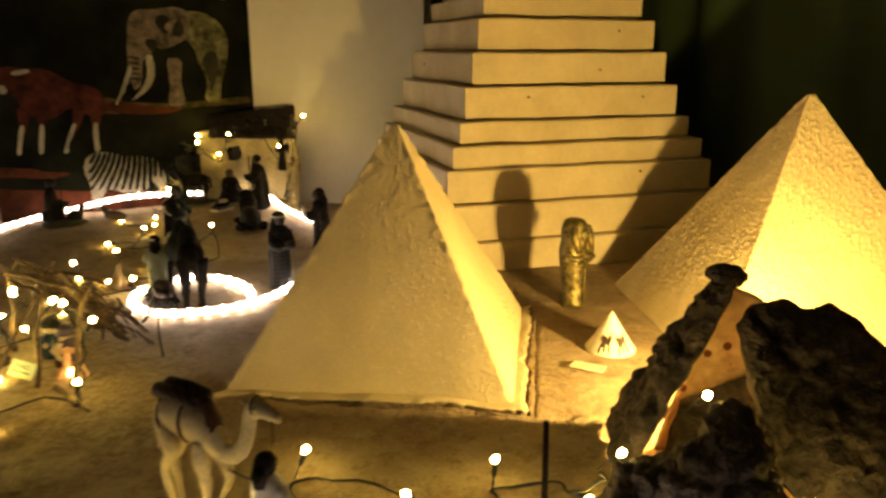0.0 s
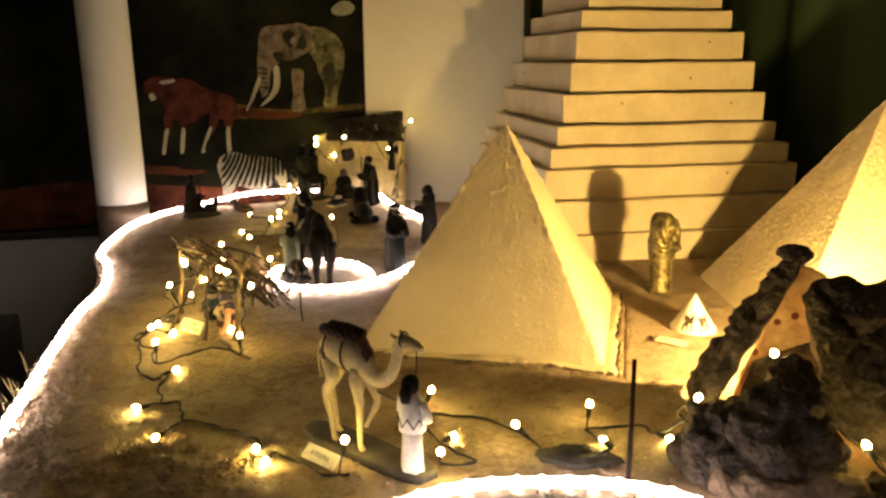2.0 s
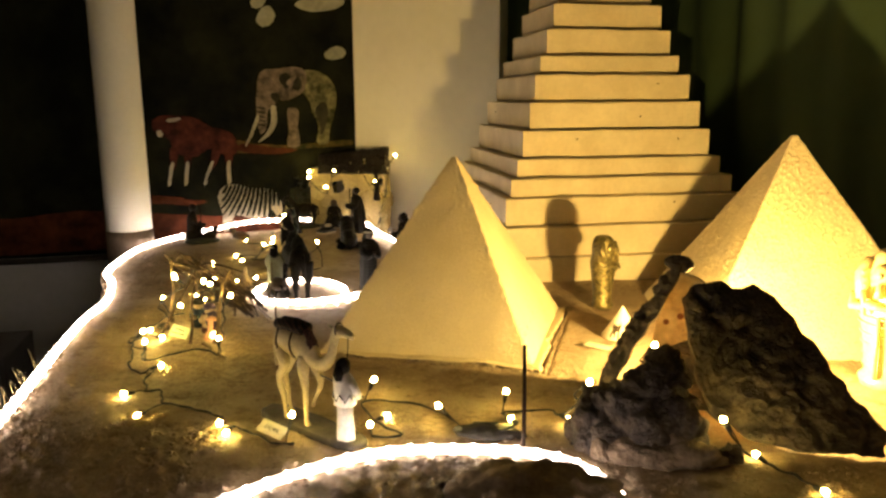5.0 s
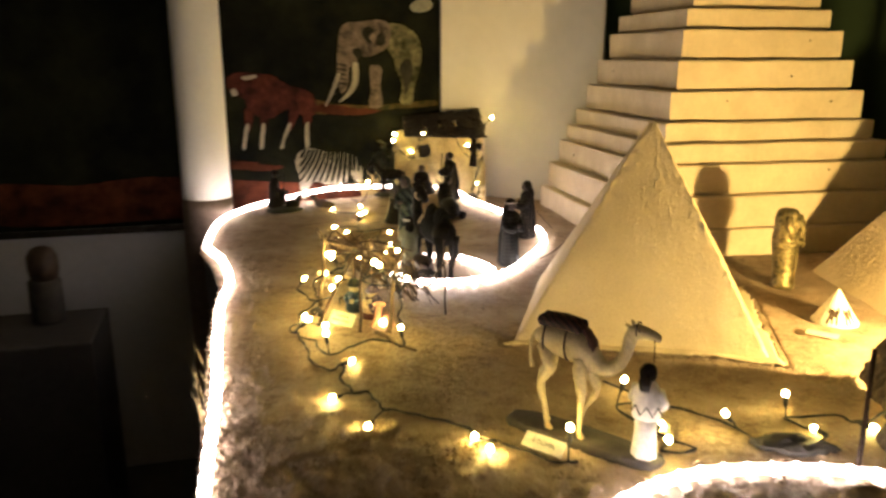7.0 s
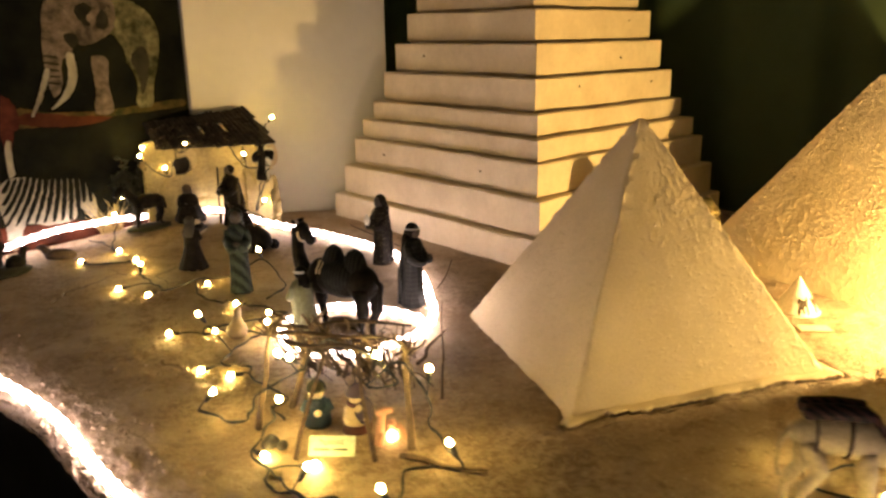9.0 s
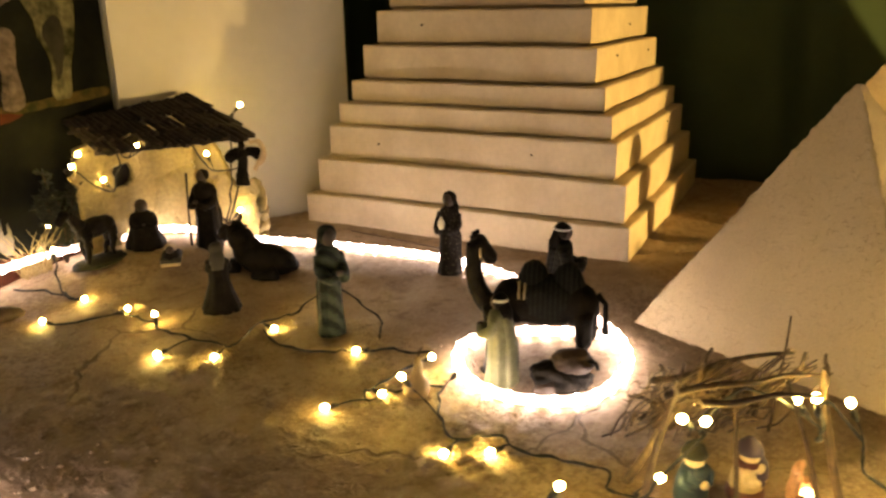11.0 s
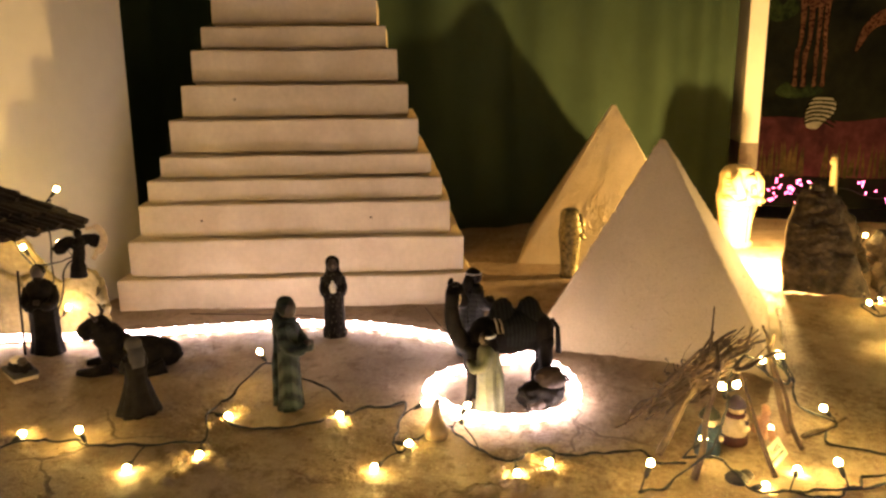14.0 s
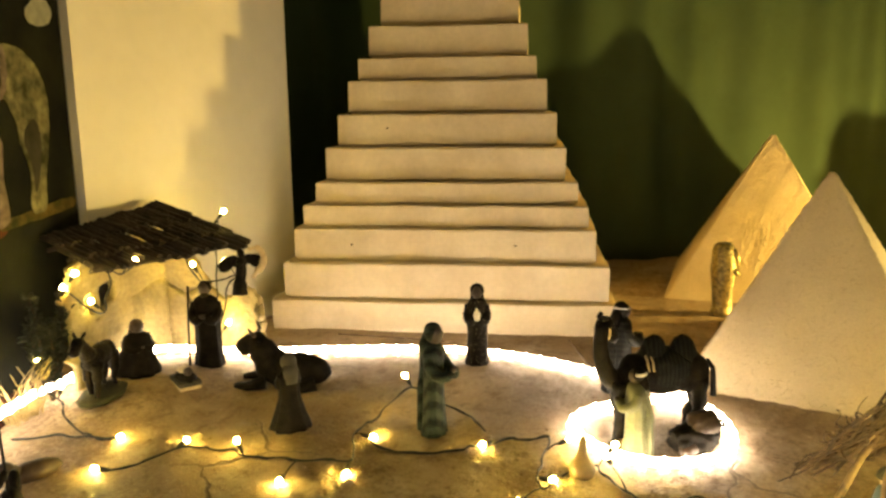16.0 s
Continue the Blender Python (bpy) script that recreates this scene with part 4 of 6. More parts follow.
EDGE = [(-0.40, 0.05), (-0.465, 0.20), (-0.534, 0.371), (-0.612, 0.584), (-0.688, 0.768), (-0.746, 0.919), (-0.792, 1.07), (-0.865, 1.205), (-0.935, 1.30), (-1.005, 1.52), (-1.018, 1.66), (-0.99, 1.79)]
INNER = [(-0.93, 1.852, 0.016), (-0.86, 1.887, 0.030), (-0.80, 1.912, 0.036), (-0.69, 1.948, 0.037), (-0.58, 1.962, 0.034), (-0.48, 1.948, 0.034), (-0.40, 1.83, 0.022), (-0.31, 1.735, 0.010), (-0.245, 1.61, 0.008), (-0.214, 1.50, 0.008), (-0.216, 1.39, 0.008), (-0.247, 1.27, 0.008), (-0.285, 1.165, 0.008), (-0.35, 1.103, 0.008), (-0.44, 1.087, 0.008), (-0.497, 1.135, 0.008), (-0.505, 1.21, 0.008), (-0.45, 1.275, 0.008), (-0.385, 1.268, 0.008), (-0.335, 1.215, 0.010), (-0.308, 1.155, 0.014)]
build_rope("rope_light", "glowing rope light along the sand and round the dark camel", [(x, y, max(ground(x, y), lie(x, y)) + 0.006) for x, y in EDGE] + INNER)
FRONT = [(-0.27, 0.22), (-0.205, 0.335), (-0.134, 0.424), (-0.065, 0.470), (0.026, 0.490), (0.10, 0.488), (0.155, 0.462), (0.19, 0.41), (0.205, 0.33), (0.20, 0.24)]
build_rope("rope_light", "glowing rope light bent round a low hump of sand", [(x, y, ground(x, y) + 0.006) for x, y in FRONT])


def bulb_mesh():
    bm = bmesh.new()
    ball(bm, (0, 0, 0), (0.0037, 0.0037, 0.0043), sub=2)
    return mesh_of(bm, "bulb", M_BULB)


def socket_mesh():
    bm = bmesh.new()
    tube(bm, [(0, 0, -0.016), (0, 0, -0.012), (0, 0, -0.004)], [0.0016, 0.0028, 0.0030], 8)
    return mesh_of(bm, "socket", M_WIRE)


BULB, SOCKET = bulb_mesh(), socket_mesh()


def build_string(label, path, seed, lights="all"):
    """path: (x, y, z, lit). The wire runs through foot points beside the bulbs, sagging and kinked."""
    rnd = random.Random(seed)
    t = thing("string_lights", label, "string lights", group="fairy light strings")
    way, hung = [], []

    def bulb(p, foot):
        ob = new("bulb", BULB)
        ob.parent = t
        ob.matrix_basis = Matrix.LocRotScale(p, (p - foot).to_track_quat("Z", "Y"), None)
        so = new("socket", SOCKET)
        so.parent = ob
        bm = bmesh.new()
        tube(bm, spline([foot, foot.lerp(p, 0.35) + Vector((0, 0, 0.002)), foot.lerp(p, 0.7)], 3), 0.0009, 6)
        part("lead", bm, M_WIRE, t)

    for x, y, z, lit in path:
        p = Vector((x, y, max(z, ground(x, y) + 0.0045) if z > 0.016 else ground(x, y) + (0.0050 if lit else 0.0015)))
        if lit == 1:
            lean = Vector((rnd.uniform(-1, 1), rnd.uniform(-1, 1), 0)).normalized()
            foot = p + lean * 0.02
            foot.z = max(ground(foot.x, foot.y) + 0.003, p.z - rnd.uniform(0.018, 0.028)) if z > 0.018 else max(0.004, p.z)
            bulb(p, foot)
            way.append(foot)
        elif lit == 2:
            hung.append(p)
        else:
            way.append(p)
    fine = spline(way, 9)
    for i, q in enumerate(fine):
        q += Vector((noise.noise(q * 40 + Vector((seed, 0, 0))), noise.noise(q * 40 + Vector((0, seed, 9))), 0)) * 0.007
        q.z = max(q.z, ground(q.x, q.y) + 0.0015)
    bm = bmesh.new()
    for p in hung:
        bulb(p, min(fine, key=lambda q: abs((q - p).length - 0.02)))
    tube(bm, fine, 0.0011, 6)
    tube(bm, [q + Vector((0.0013 * math.sin(i * 0.9), 0.0013 * math.cos(i * 0.9), 0.0009)) for i, q in enumerate(fine)], 0.0010, 6)
    part("wire", bm, M_WIRE, t, "twisted dark green wire")


build_string("warm fairy lights on dark wire along the front sand", [(-0.590, 0.860, 0, 0), (-0.598, 0.824, 0, 0), (-0.577, 0.798, 0, 0), (-0.548, 0.845, 0.012, 2), (-0.548, 0.750, 0, 0), (-0.530, 0.708, 0, 0), (-0.500, 0.685, 0, 0), (-0.484, 0.700, 0, 0), (-0.472, 0.702, 0.010, 2), (-0.475, 0.660, 0, 0), (-0.452, 0.622, 0, 0), (-0.471, 0.595, 0.011, 2), (-0.432, 0.625, 0, 0), (-0.406, 0.586, 0, 0), (-0.413, 0.530, 0.010, 2), (-0.364, 0.571, 0, 0), (-0.319, 0.550, 0, 0), (-0.295, 0.532, 0, 0), (-0.292, 0.514, 0.010, 2), (-0.270, 0.508, 0, 0), (-0.274, 0.492, 0.010, 2), (-0.248, 0.504, 0, 0), (-0.217, 0.483, 0, 0), (-0.185, 0.481, 0, 0), (-0.192, 0.503, 0.030, 2)], 11)
build_string("warm fairy lights on dark wire before the smooth pyramid", [(-0.093, 0.497, 0.026, 1), (-0.06, 0.52, 0.003, 0), (-0.088, 0.566, 0.012, 1), (-0.122, 0.638, 0.028, 1), (-0.055, 0.62, 0.003, 0), (-0.021, 0.567, 0.025, 1), (0.02, 0.535, 0.003, 0), (0.072, 0.563, 0.012, 1), (0.061, 0.629, 0.024, 1), (0.12, 0.625, 0.003, 0), (0.145, 0.590, 0.010, 1), (0.155, 0.585, 0.03, 0), (0.167, 0.572, 0.064, 1)], 12)
build_string("warm fairy lights inside and before the cork cave", [(0.246, 0.599, 0.106, 1), (0.275, 0.590, 0.060, 0), (0.318, 0.530, 0.042, 1), (0.335, 0.550, 0.010, 0), (0.345, 0.540, 0, 0), (0.356, 0.527, 0.010, 2), (0.375, 0.500, 0, 0), (0.395, 0.470, 0, 0), (0.406, 0.448, 0.010, 2), (0.402, 0.430, 0, 0), (0.42, 0.40, 0, 0)], 13)
build_string("warm fairy lights wound round the twig shelter", [(-0.625, 0.995, 0.034, 1), (-0.60, 0.97, 0.003, 0), (-0.585, 0.93, 0.05, 0), (-0.562, 0.927, 0.096, 1), (-0.553, 0.912, 0.096, 1), (-0.51, 0.90, 0.112, 0), (-0.469, 0.876, 0.095, 1), (-0.473, 0.860, 0.104, 1), (-0.445, 0.86, 0.09, 0), (-0.421, 0.849, 0.083, 1), (-0.43, 0.83, 0.03, 0), (-0.422, 0.797, 0.024, 1), (-0.47, 0.80, 0.004, 0), (-0.516, 0.735, 0.034, 1), (-0.545, 0.78, 0.004, 0), (-0.563, 0.811, 0.026, 1), (-0.59, 0.85, 0.01, 0), (-0.591, 0.882, 0.013, 1), (-0.575, 0.92, 0.02, 0), (-0.562, 0.941, 0.036, 1)], 14)
build_string("warm fairy lights on dark wire across the middle sand", [(-0.595, 1.490, 0, 0), (-0.585, 1.430, 0, 0), (-0.560, 1.375, 0, 0), (-0.543, 1.361, 0.010, 2), (-0.510, 1.345, 0, 0), (-0.494, 1.322, 0, 0), (-0.476, 1.300, 0, 0), (-0.508, 1.291, 0, 0), (-0.510, 1.262, 0.020, 2), (-0.572, 1.281, 0, 0), (-0.652, 1.277, 0.010, 2), (-0.605, 1.266, 0, 0), (-0.590, 1.258, 0.012, 2), (-0.562, 1.249, 0, 0), (-0.530, 1.228, 0, 0), (-0.523, 1.205, 0.028, 2), (-0.549, 1.215, 0, 0), (-0.581, 1.176, 0, 0), (-0.616, 1.195, 0.058, 2), (-0.596, 1.143, 0, 0), (-0.625, 1.128, 0.008, 2), (-0.569, 1.110, 0, 0), (-0.592, 1.099, 0.008, 2), (-0.570, 1.081, 0, 0), (-0.553, 1.046, 0, 0), (-0.541, 1.007, 0, 0), (-0.562, 0.983, 0, 0), (-0.555, 0.961, 0, 0)], 15)
build_string("warm fairy lights on dark wire towards the stable", [(-0.488, 1.380, 0, 0), (-0.450, 1.430, 0, 0), (-0.458, 1.470, 0.022, 0), (-0.478, 1.498, 0.036, 0), (-0.478, 1.500, 0.054, 2), (-0.525, 1.527, 0, 0), (-0.578, 1.518, 0, 0), (-0.571, 1.497, 0.010, 2), (-0.636, 1.486, 0, 0), (-0.647, 1.506, 0, 0), (-0.670, 1.475, 0.011, 2), (-0.663, 1.562, 0, 0), (-0.714, 1.535, 0.010, 2), (-0.674, 1.608, 0, 0), (-0.672, 1.628, 0.018, 2), (-0.675, 1.664, 0, 0), (-0.678, 1.703, 0.010, 2), (-0.695, 1.701, 0, 0), (-0.742, 1.713, 0, 0), (-0.771, 1.740, 0, 0), (-0.775, 1.750, 0.014, 2)], 16)
build_string("warm fairy lights on dark wire before the banner", [(-0.761, 1.906, 0, 0), (-0.735, 1.855, 0, 0), (-0.711, 1.795, 0, 0), (-0.706, 1.784, 0.012, 2), (-0.719, 1.815, 0, 0), (-0.712, 1.862, 0, 0), (-0.706, 1.888, 0.036, 0), (-0.706, 1.883, 0.061, 2), (-0.700, 1.920, 0.050, 0), (-0.690, 1.948, 0.066, 0), (-0.688, 1.950, 0.084, 2)], 18)
build_string("warm fairy lights hung from the stable roof", [(-0.642, 1.943, 0.172, 1), (-0.635, 1.925, 0.192, 1), (-0.592, 1.952, 0.140, 1), (-0.57, 1.94, 0.185, 0), (-0.549, 1.905, 0.196, 1), (-0.48, 1.90, 0.205, 0), (-0.425, 1.913, 0.165, 1), (-0.401, 1.868, 0.170, 1), (-0.385, 1.88, 0.12, 0), (-0.393, 1.874, 0.064, 1), (-0.385, 1.90, 0.15, 0), (-0.375, 1.90, 0.225, 0), (-0.358, 1.901, 0.244, 1)], 17)


# ---- cork bark cave, stones, stick
def knobs(q, scale):
    """Rounded nodules parted by creases, 0 to 1."""
    dist, near = noise.voronoi(q * scale)
    return math.sqrt(max(0.0, 1 - min(1.0, dist[0] / 0.62) ** 2)) * (0.75 + 0.5 * noise.noise(Vector(near[0]) * 5.3))


def build_bark(label, low, high, out, lump, thick, seed, nu=80, nv=56, relief=1.0, groove=0.0):
    """A curved slab of knobbly bark between a low and a high line; out is its outer side."""
    bm = bmesh.new()
    a, b = spline(low, 12), spline(high, 12)
    pick = lambda line, u: line[min(int(u * (len(line) - 1)), len(line) - 2)].lerp(line[min(int(u * (len(line) - 1)) + 1, len(line) - 1)], u * (len(line) - 1) % 1)
    out, sides = Vector(out).normalized(), []
    for side in (1, 0):
        grid = []
        for j in range(nv + 1):
            v, row = j / nv, []
            for i in range(nu + 1):
                u = i / nu
                p = pick(a, u).lerp(pick(b, u), v)
                edge = min(1.0, 7 * min(u, 1 - u, v + 0.1, 1 - v))
                k = p + Vector((seed, 0, 0))
                q = p + out * math.sin(math.pi * u) * math.sin(math.pi * min(1, v * 1.1)) * lump
                if side:
                    ridge = 0.020 * knobs(k, 24) + 0.008 * knobs(k, 62) + 0.004 * noise.fractal(k * 90, 0.6, 2.0, 3)
                    ridge += groove * math.sin(70 * u + 3 * noise.noise(k * 20))
                    q += out * (thick * (0.3 + 0.7 * edge) + relief * ridge * (0.25 + 0.75 * edge))
                else:
                    q += out * 0.003 * noise.noise(k * 30)
                q += Vector((noise.noise(k * 42), noise.noise(k * 42 + Vector((7, 0, 0))), noise.noise(k * 42 + Vector((0, 7, 0))))) * 0.007 * relief
                q.z = max(q.z, 0.001)
                row.append(bm.verts.new(q))
            grid.append(row)
        for r, s in zip(grid, grid[1:]):
            for i in range(nu):
                bm.faces.new((r[i], r[i + 1], s[i + 1], s[i])).material_index = 0 if side else 1
        sides.append(grid)
    g, h = sides
    rim = lambda grid: grid[0] + [r[-1] for r in grid[1:]] + grid[-1][-2::-1] + [r[0] for r in grid[-2:0:-1]]
    ra, rb = rim(g), rim(h)
    for k in range(len(ra)):
        bm.faces.new((ra[k], ra[(k + 1) % len(ra)], rb[(k + 1) % len(ra)], rb[k])).material_index = 0
    thing("cork_bark", label, "bark", group="cork cave", bm=bm, mats=[M_BARK, M_BARKIN])


build_bark("tall leaning sheet of dark cork bark with a reddish inside", [(0.192, 0.748, 0), (0.216, 0.748, 0.040), (0.239, 0.744, 0.080), (0.259, 0.738, 0.115), (0.275, 0.728, 0.152), (0.283, 0.714, 0.182)], [(0.172, 0.596, 0), (0.200, 0.612, 0.046), (0.229, 0.626, 0.097), (0.251, 0.636, 0.131), (0.272, 0.648, 0.167), (0.286, 0.656, 0.197)], (-0.9, -0.25, 0.3), 0.004, 0.005, 1.0, 110, 70, relief=0.62, groove=0.0025)
build_bark("broad knobbly fan of dark cork bark before the cave", [(0.282, 0.640, 0.150), (0.294, 0.620, 0.100), (0.297, 0.602, 0.058), (0.330, 0.580, 0.016), (0.386, 0.562, 0), (0.440, 0.552, 0), (0.505, 0.545, 0)], [(0.281, 0.650, 0.158), (0.300, 0.656, 0.168), (0.326, 0.660, 0.178), (0.350, 0.660, 0.168), (0.372, 0.655, 0.174), (0.398, 0.645, 0.158), (0.434, 0.618, 0.112), (0.484, 0.582, 0.050), (0.512, 0.562, 0.020)], (-0.05, -0.9, 0.16), 0.005, 0.005, 4.0, 110, 60, relief=0.85)
build_bark("orange inner piece of cork bark closing the cave behind", [(0.385, 0.672, 0), (0.335, 0.680, 0), (0.290, 0.694, 0), (0.222, 0.690, 0)], [(0.350, 0.664, 0.150), (0.322, 0.666, 0.166), (0.302, 0.668, 0.180), (0.276, 0.668, 0.184)], (0.2, 0.9, 0.1), -0.010, 0.008, 7.0, 46, 34, relief=0.5)
build_bark("low sandy-brown inner piece of cork bark inside the cave", [(0.372, 0.652, 0), (0.320, 0.660, 0), (0.275, 0.672, 0), (0.225, 0.668, 0)], [(0.356, 0.655, 0.078), (0.322, 0.657, 0.100), (0.290, 0.659, 0.092), (0.240, 0.668, 0.066)], (-0.2, -0.9, 0.1), 0.004, 0.004, 11.0, 40, 24, relief=0.35)


def build_rock(label, place, r, lump, seed, mat, name="bark_lump", category="bark", group="", crag=0.006, knob=0.0):
    bm = bmesh.new()
    ball(bm, (0, 0, 0), r, 0, 5 if max(r) > 0.03 else 4, lump, 26.0, seed)
    for v in bm.verts:
        n = v.co.normalized()
        v.co += n * crag * noise.fractal(Vector((v.co.x * 70, v.co.y * 70, v.co.z * 30)) + Vector((seed, 0, 0)), 0.6, 2.0, 4)
        if knob:
            v.co += n * knob * (knobs(v.co + Vector((seed, 0, 0)), 26) + 0.35 * knobs(v.co + Vector((seed, 3, 0)), 64) - 0.6)
        v.co.z = max(v.co.z, -place[2] + 0.001)
    return thing(name, label, category, place, 20 * seed if max(r) < 0.05 else 0, group, bm=bm, mats=mat)


build_rock("dark knobbly mound of cork bark in front of the cave", (0.230, 0.532, 0.020), (0.068, 0.044, 0.078), 0.16, 2.0, M_BARK, group="cork cave", crag=0.004, knob=0.016)
build_rock("rounded dark lump of cork bark on the mound", (0.254, 0.552, 0.084), (0.040, 0.028, 0.028), 0.18, 4.0, M_BARK, group="cork cave", crag=0.004, knob=0.008)
build_rock("low spreading lump of dark cork bark beside the mound", (0.176, 0.545, 0.010), (0.036, 0.040, 0.052), 0.2, 6.0, M_BARK, group="cork cave", crag=0.004, knob=0.008)
build_rock("low paler bank of cork bark along the mound's foot", (0.244, 0.500, 0.004), (0.068, 0.022, 0.030), 0.16, 5.0, M_PALEBARK, group="cork cave", crag=0.003, knob=0.009)
build_rock("small pale block of cork bark on the sand", (0.178, 0.500, 0.008), (0.014, 0.012, 0.016), 0.2, 7.0, M_PALEBARK, group="cork cave", crag=0.002)
build_rock("small pale block of cork bark on the sand", (0.200, 0.496, 0.008), (0.013, 0.011, 0.018), 0.2, 8.0, M_PALEBARK, group="cork cave", crag=0.002)
build_rock("dark knob of cork bark crowning the tall sheet", (0.283, 0.682, 0.193), (0.015, 0.020, 0.010), 0.2, 2.5, M_BARK, group="cork cave", crag=0.003)
build_rock("small dark lump of cork bark on the sand", (0.326, 0.516, 0.006), (0.015, 0.012, 0.012), 0.3, 3.0, M_BARK, group="cork cave")
build_rock("flat dark stone lying on the sand", (0.046, 0.545, 0.002), (0.042, 0.020, 0.010), 0.14, 9.0, M_STONE, "stone", "stone", crag=0.003)
build_rock("low lumpy hump of brown stone within the rope", (0.112, 0.395, -0.012), (0.100, 0.062, 0.046), 0.16, 9.0, M_HUMP, "stone", "stone", crag=0.002)
bm = bmesh.new()
tube(bm, [(0, 0, -0.01), (0.0005, 0.001, 0.07), (0, 0.0015, 0.134)], [0.0026, 0.0024, 0.0022], 10)
thing("stick", "thin dark upright stick pushed into the sand", "stick", (0.090, 0.492, 0), bm=bm, mats=M_BLACKMETAL)


# ---- coffin figures
def build_mummy(label, place, turn, h, mat, wide=1.0):
    """An upright mummy-shaped coffin: flared striped headdress, broad shoulders, crossed arms, tapering banded legs."""
    bm = bmesh.new()
    k = h / 0.145
    rows = [(0, .0165, .0150, 0, 0), (.010, .0172, .0165, 0, -.001), (.014, .0150, .0135, 0, 0), (.040, .0170, .0140, 0, 0), (.066, .0205, .0150, 0, 0), (.084, .0235, .0165, 0, 0), (.094, .0242, .0168, 0, 0), (.101, .0228, .0165, 0, 0), (.108, .0208, .0158, 0, 0), (.118, .0205, .0158, 0, 0), (.128, .0192, .0156, 0, .001), (.137, .0162, .0140, 0, .001), (.142, .0132, .0118, 0, .001), (.1445, .0090, .0085, 0, .001)]
    rings(bm, [(z * k, a * k, b * k, c * k, d * k) for z, a, b, c, d in rows], 28, 0)
    # face, beard, headdress lappets, crossed arms with crook and flail
    ball(bm, (0, -0.0118 * k, 0.122 * k), (0.0088 * k, 0.0078 * k, 0.0115 * k), 0, 3)
    ball(bm, (0, -0.0192 * k, 0.1215 * k), (0.0016 * k, 0.0020 * k, 0.0036 * k), 0, 2)
    for s in (-1, 1):
        tube(bm, [(s * .0130 * k, -.0080 * k, .134 * k), (s * .0158 * k, -.0110 * k, .118 * k), (s * .0118 * k, -.0160 * k, .094 * k)], [.0042 * k, .0055 * k, .0042 * k], 8)
        for j in range(5):
            z = .097 + .0062 * j
            tube(bm, [(s * (.0072 + .0012 * j) * k, -.0195 * k + .0006 * j * k, z * k), (s * .0185 * k, -.0120 * k, (z + .001) * k), (s * .0208 * k, -.002 * k, (z + .001) * k)], .0009 * k, 5)
        tube(bm, [(s * .0222 * k, -.004 * k, .094 * k), (s * .0175 * k, -.0145 * k, .084 * k), (-s * .008 * k, -.0190 * k, .091 * k)], [.0052 * k, .0046 * k, .0036 * k], 8)
        tube(bm, [(-s * .008 * k, -.0195 * k, .079 * k), (-s * .0095 * k, -.0205 * k, .104 * k)], .0014 * k, 6)
    tube(bm, [(0, -.018 * k, .113 * k), (0, -.0200 * k, .099 * k)], [.0020 * k, .0028 * k], 6)
    for z, r in ((.076, .0222), (.068, .0212), (.057, .0196), (.046, .0184), (.034, .0172), (.022, .0163)):
        tube(bm, [(r * k * math.cos(a), .75 * r * k * math.sin(a), z * k) for a in (math.pi + math.pi * j / 16 for j in range(17))], .0011 * k, 6)
    tube(bm, [(0, -.0158 * k, .012 * k), (0, -.0165 * k, .040 * k), (0, -.0172 * k, .078 * k)], .0014 * k, 6)
    for v in bm.verts:
        v.co.x *= wide
        v.co.y *= wide * 1.18
    return thing("coffin_figure", label, "figurine", (*place, ground(*place) - 0.001), turn, bm=bm, mats=mat)


build_mummy("upright bronze-coloured coffin figure standing on the sand", (0.214, 1.157), 40, 0.146, M_BRONZE, 1.14)
build_mummy("pale gold coffin figure glaring in the lamp's light", (0.603, 0.795), -50, 0.200, M_GOLD, 1.62)


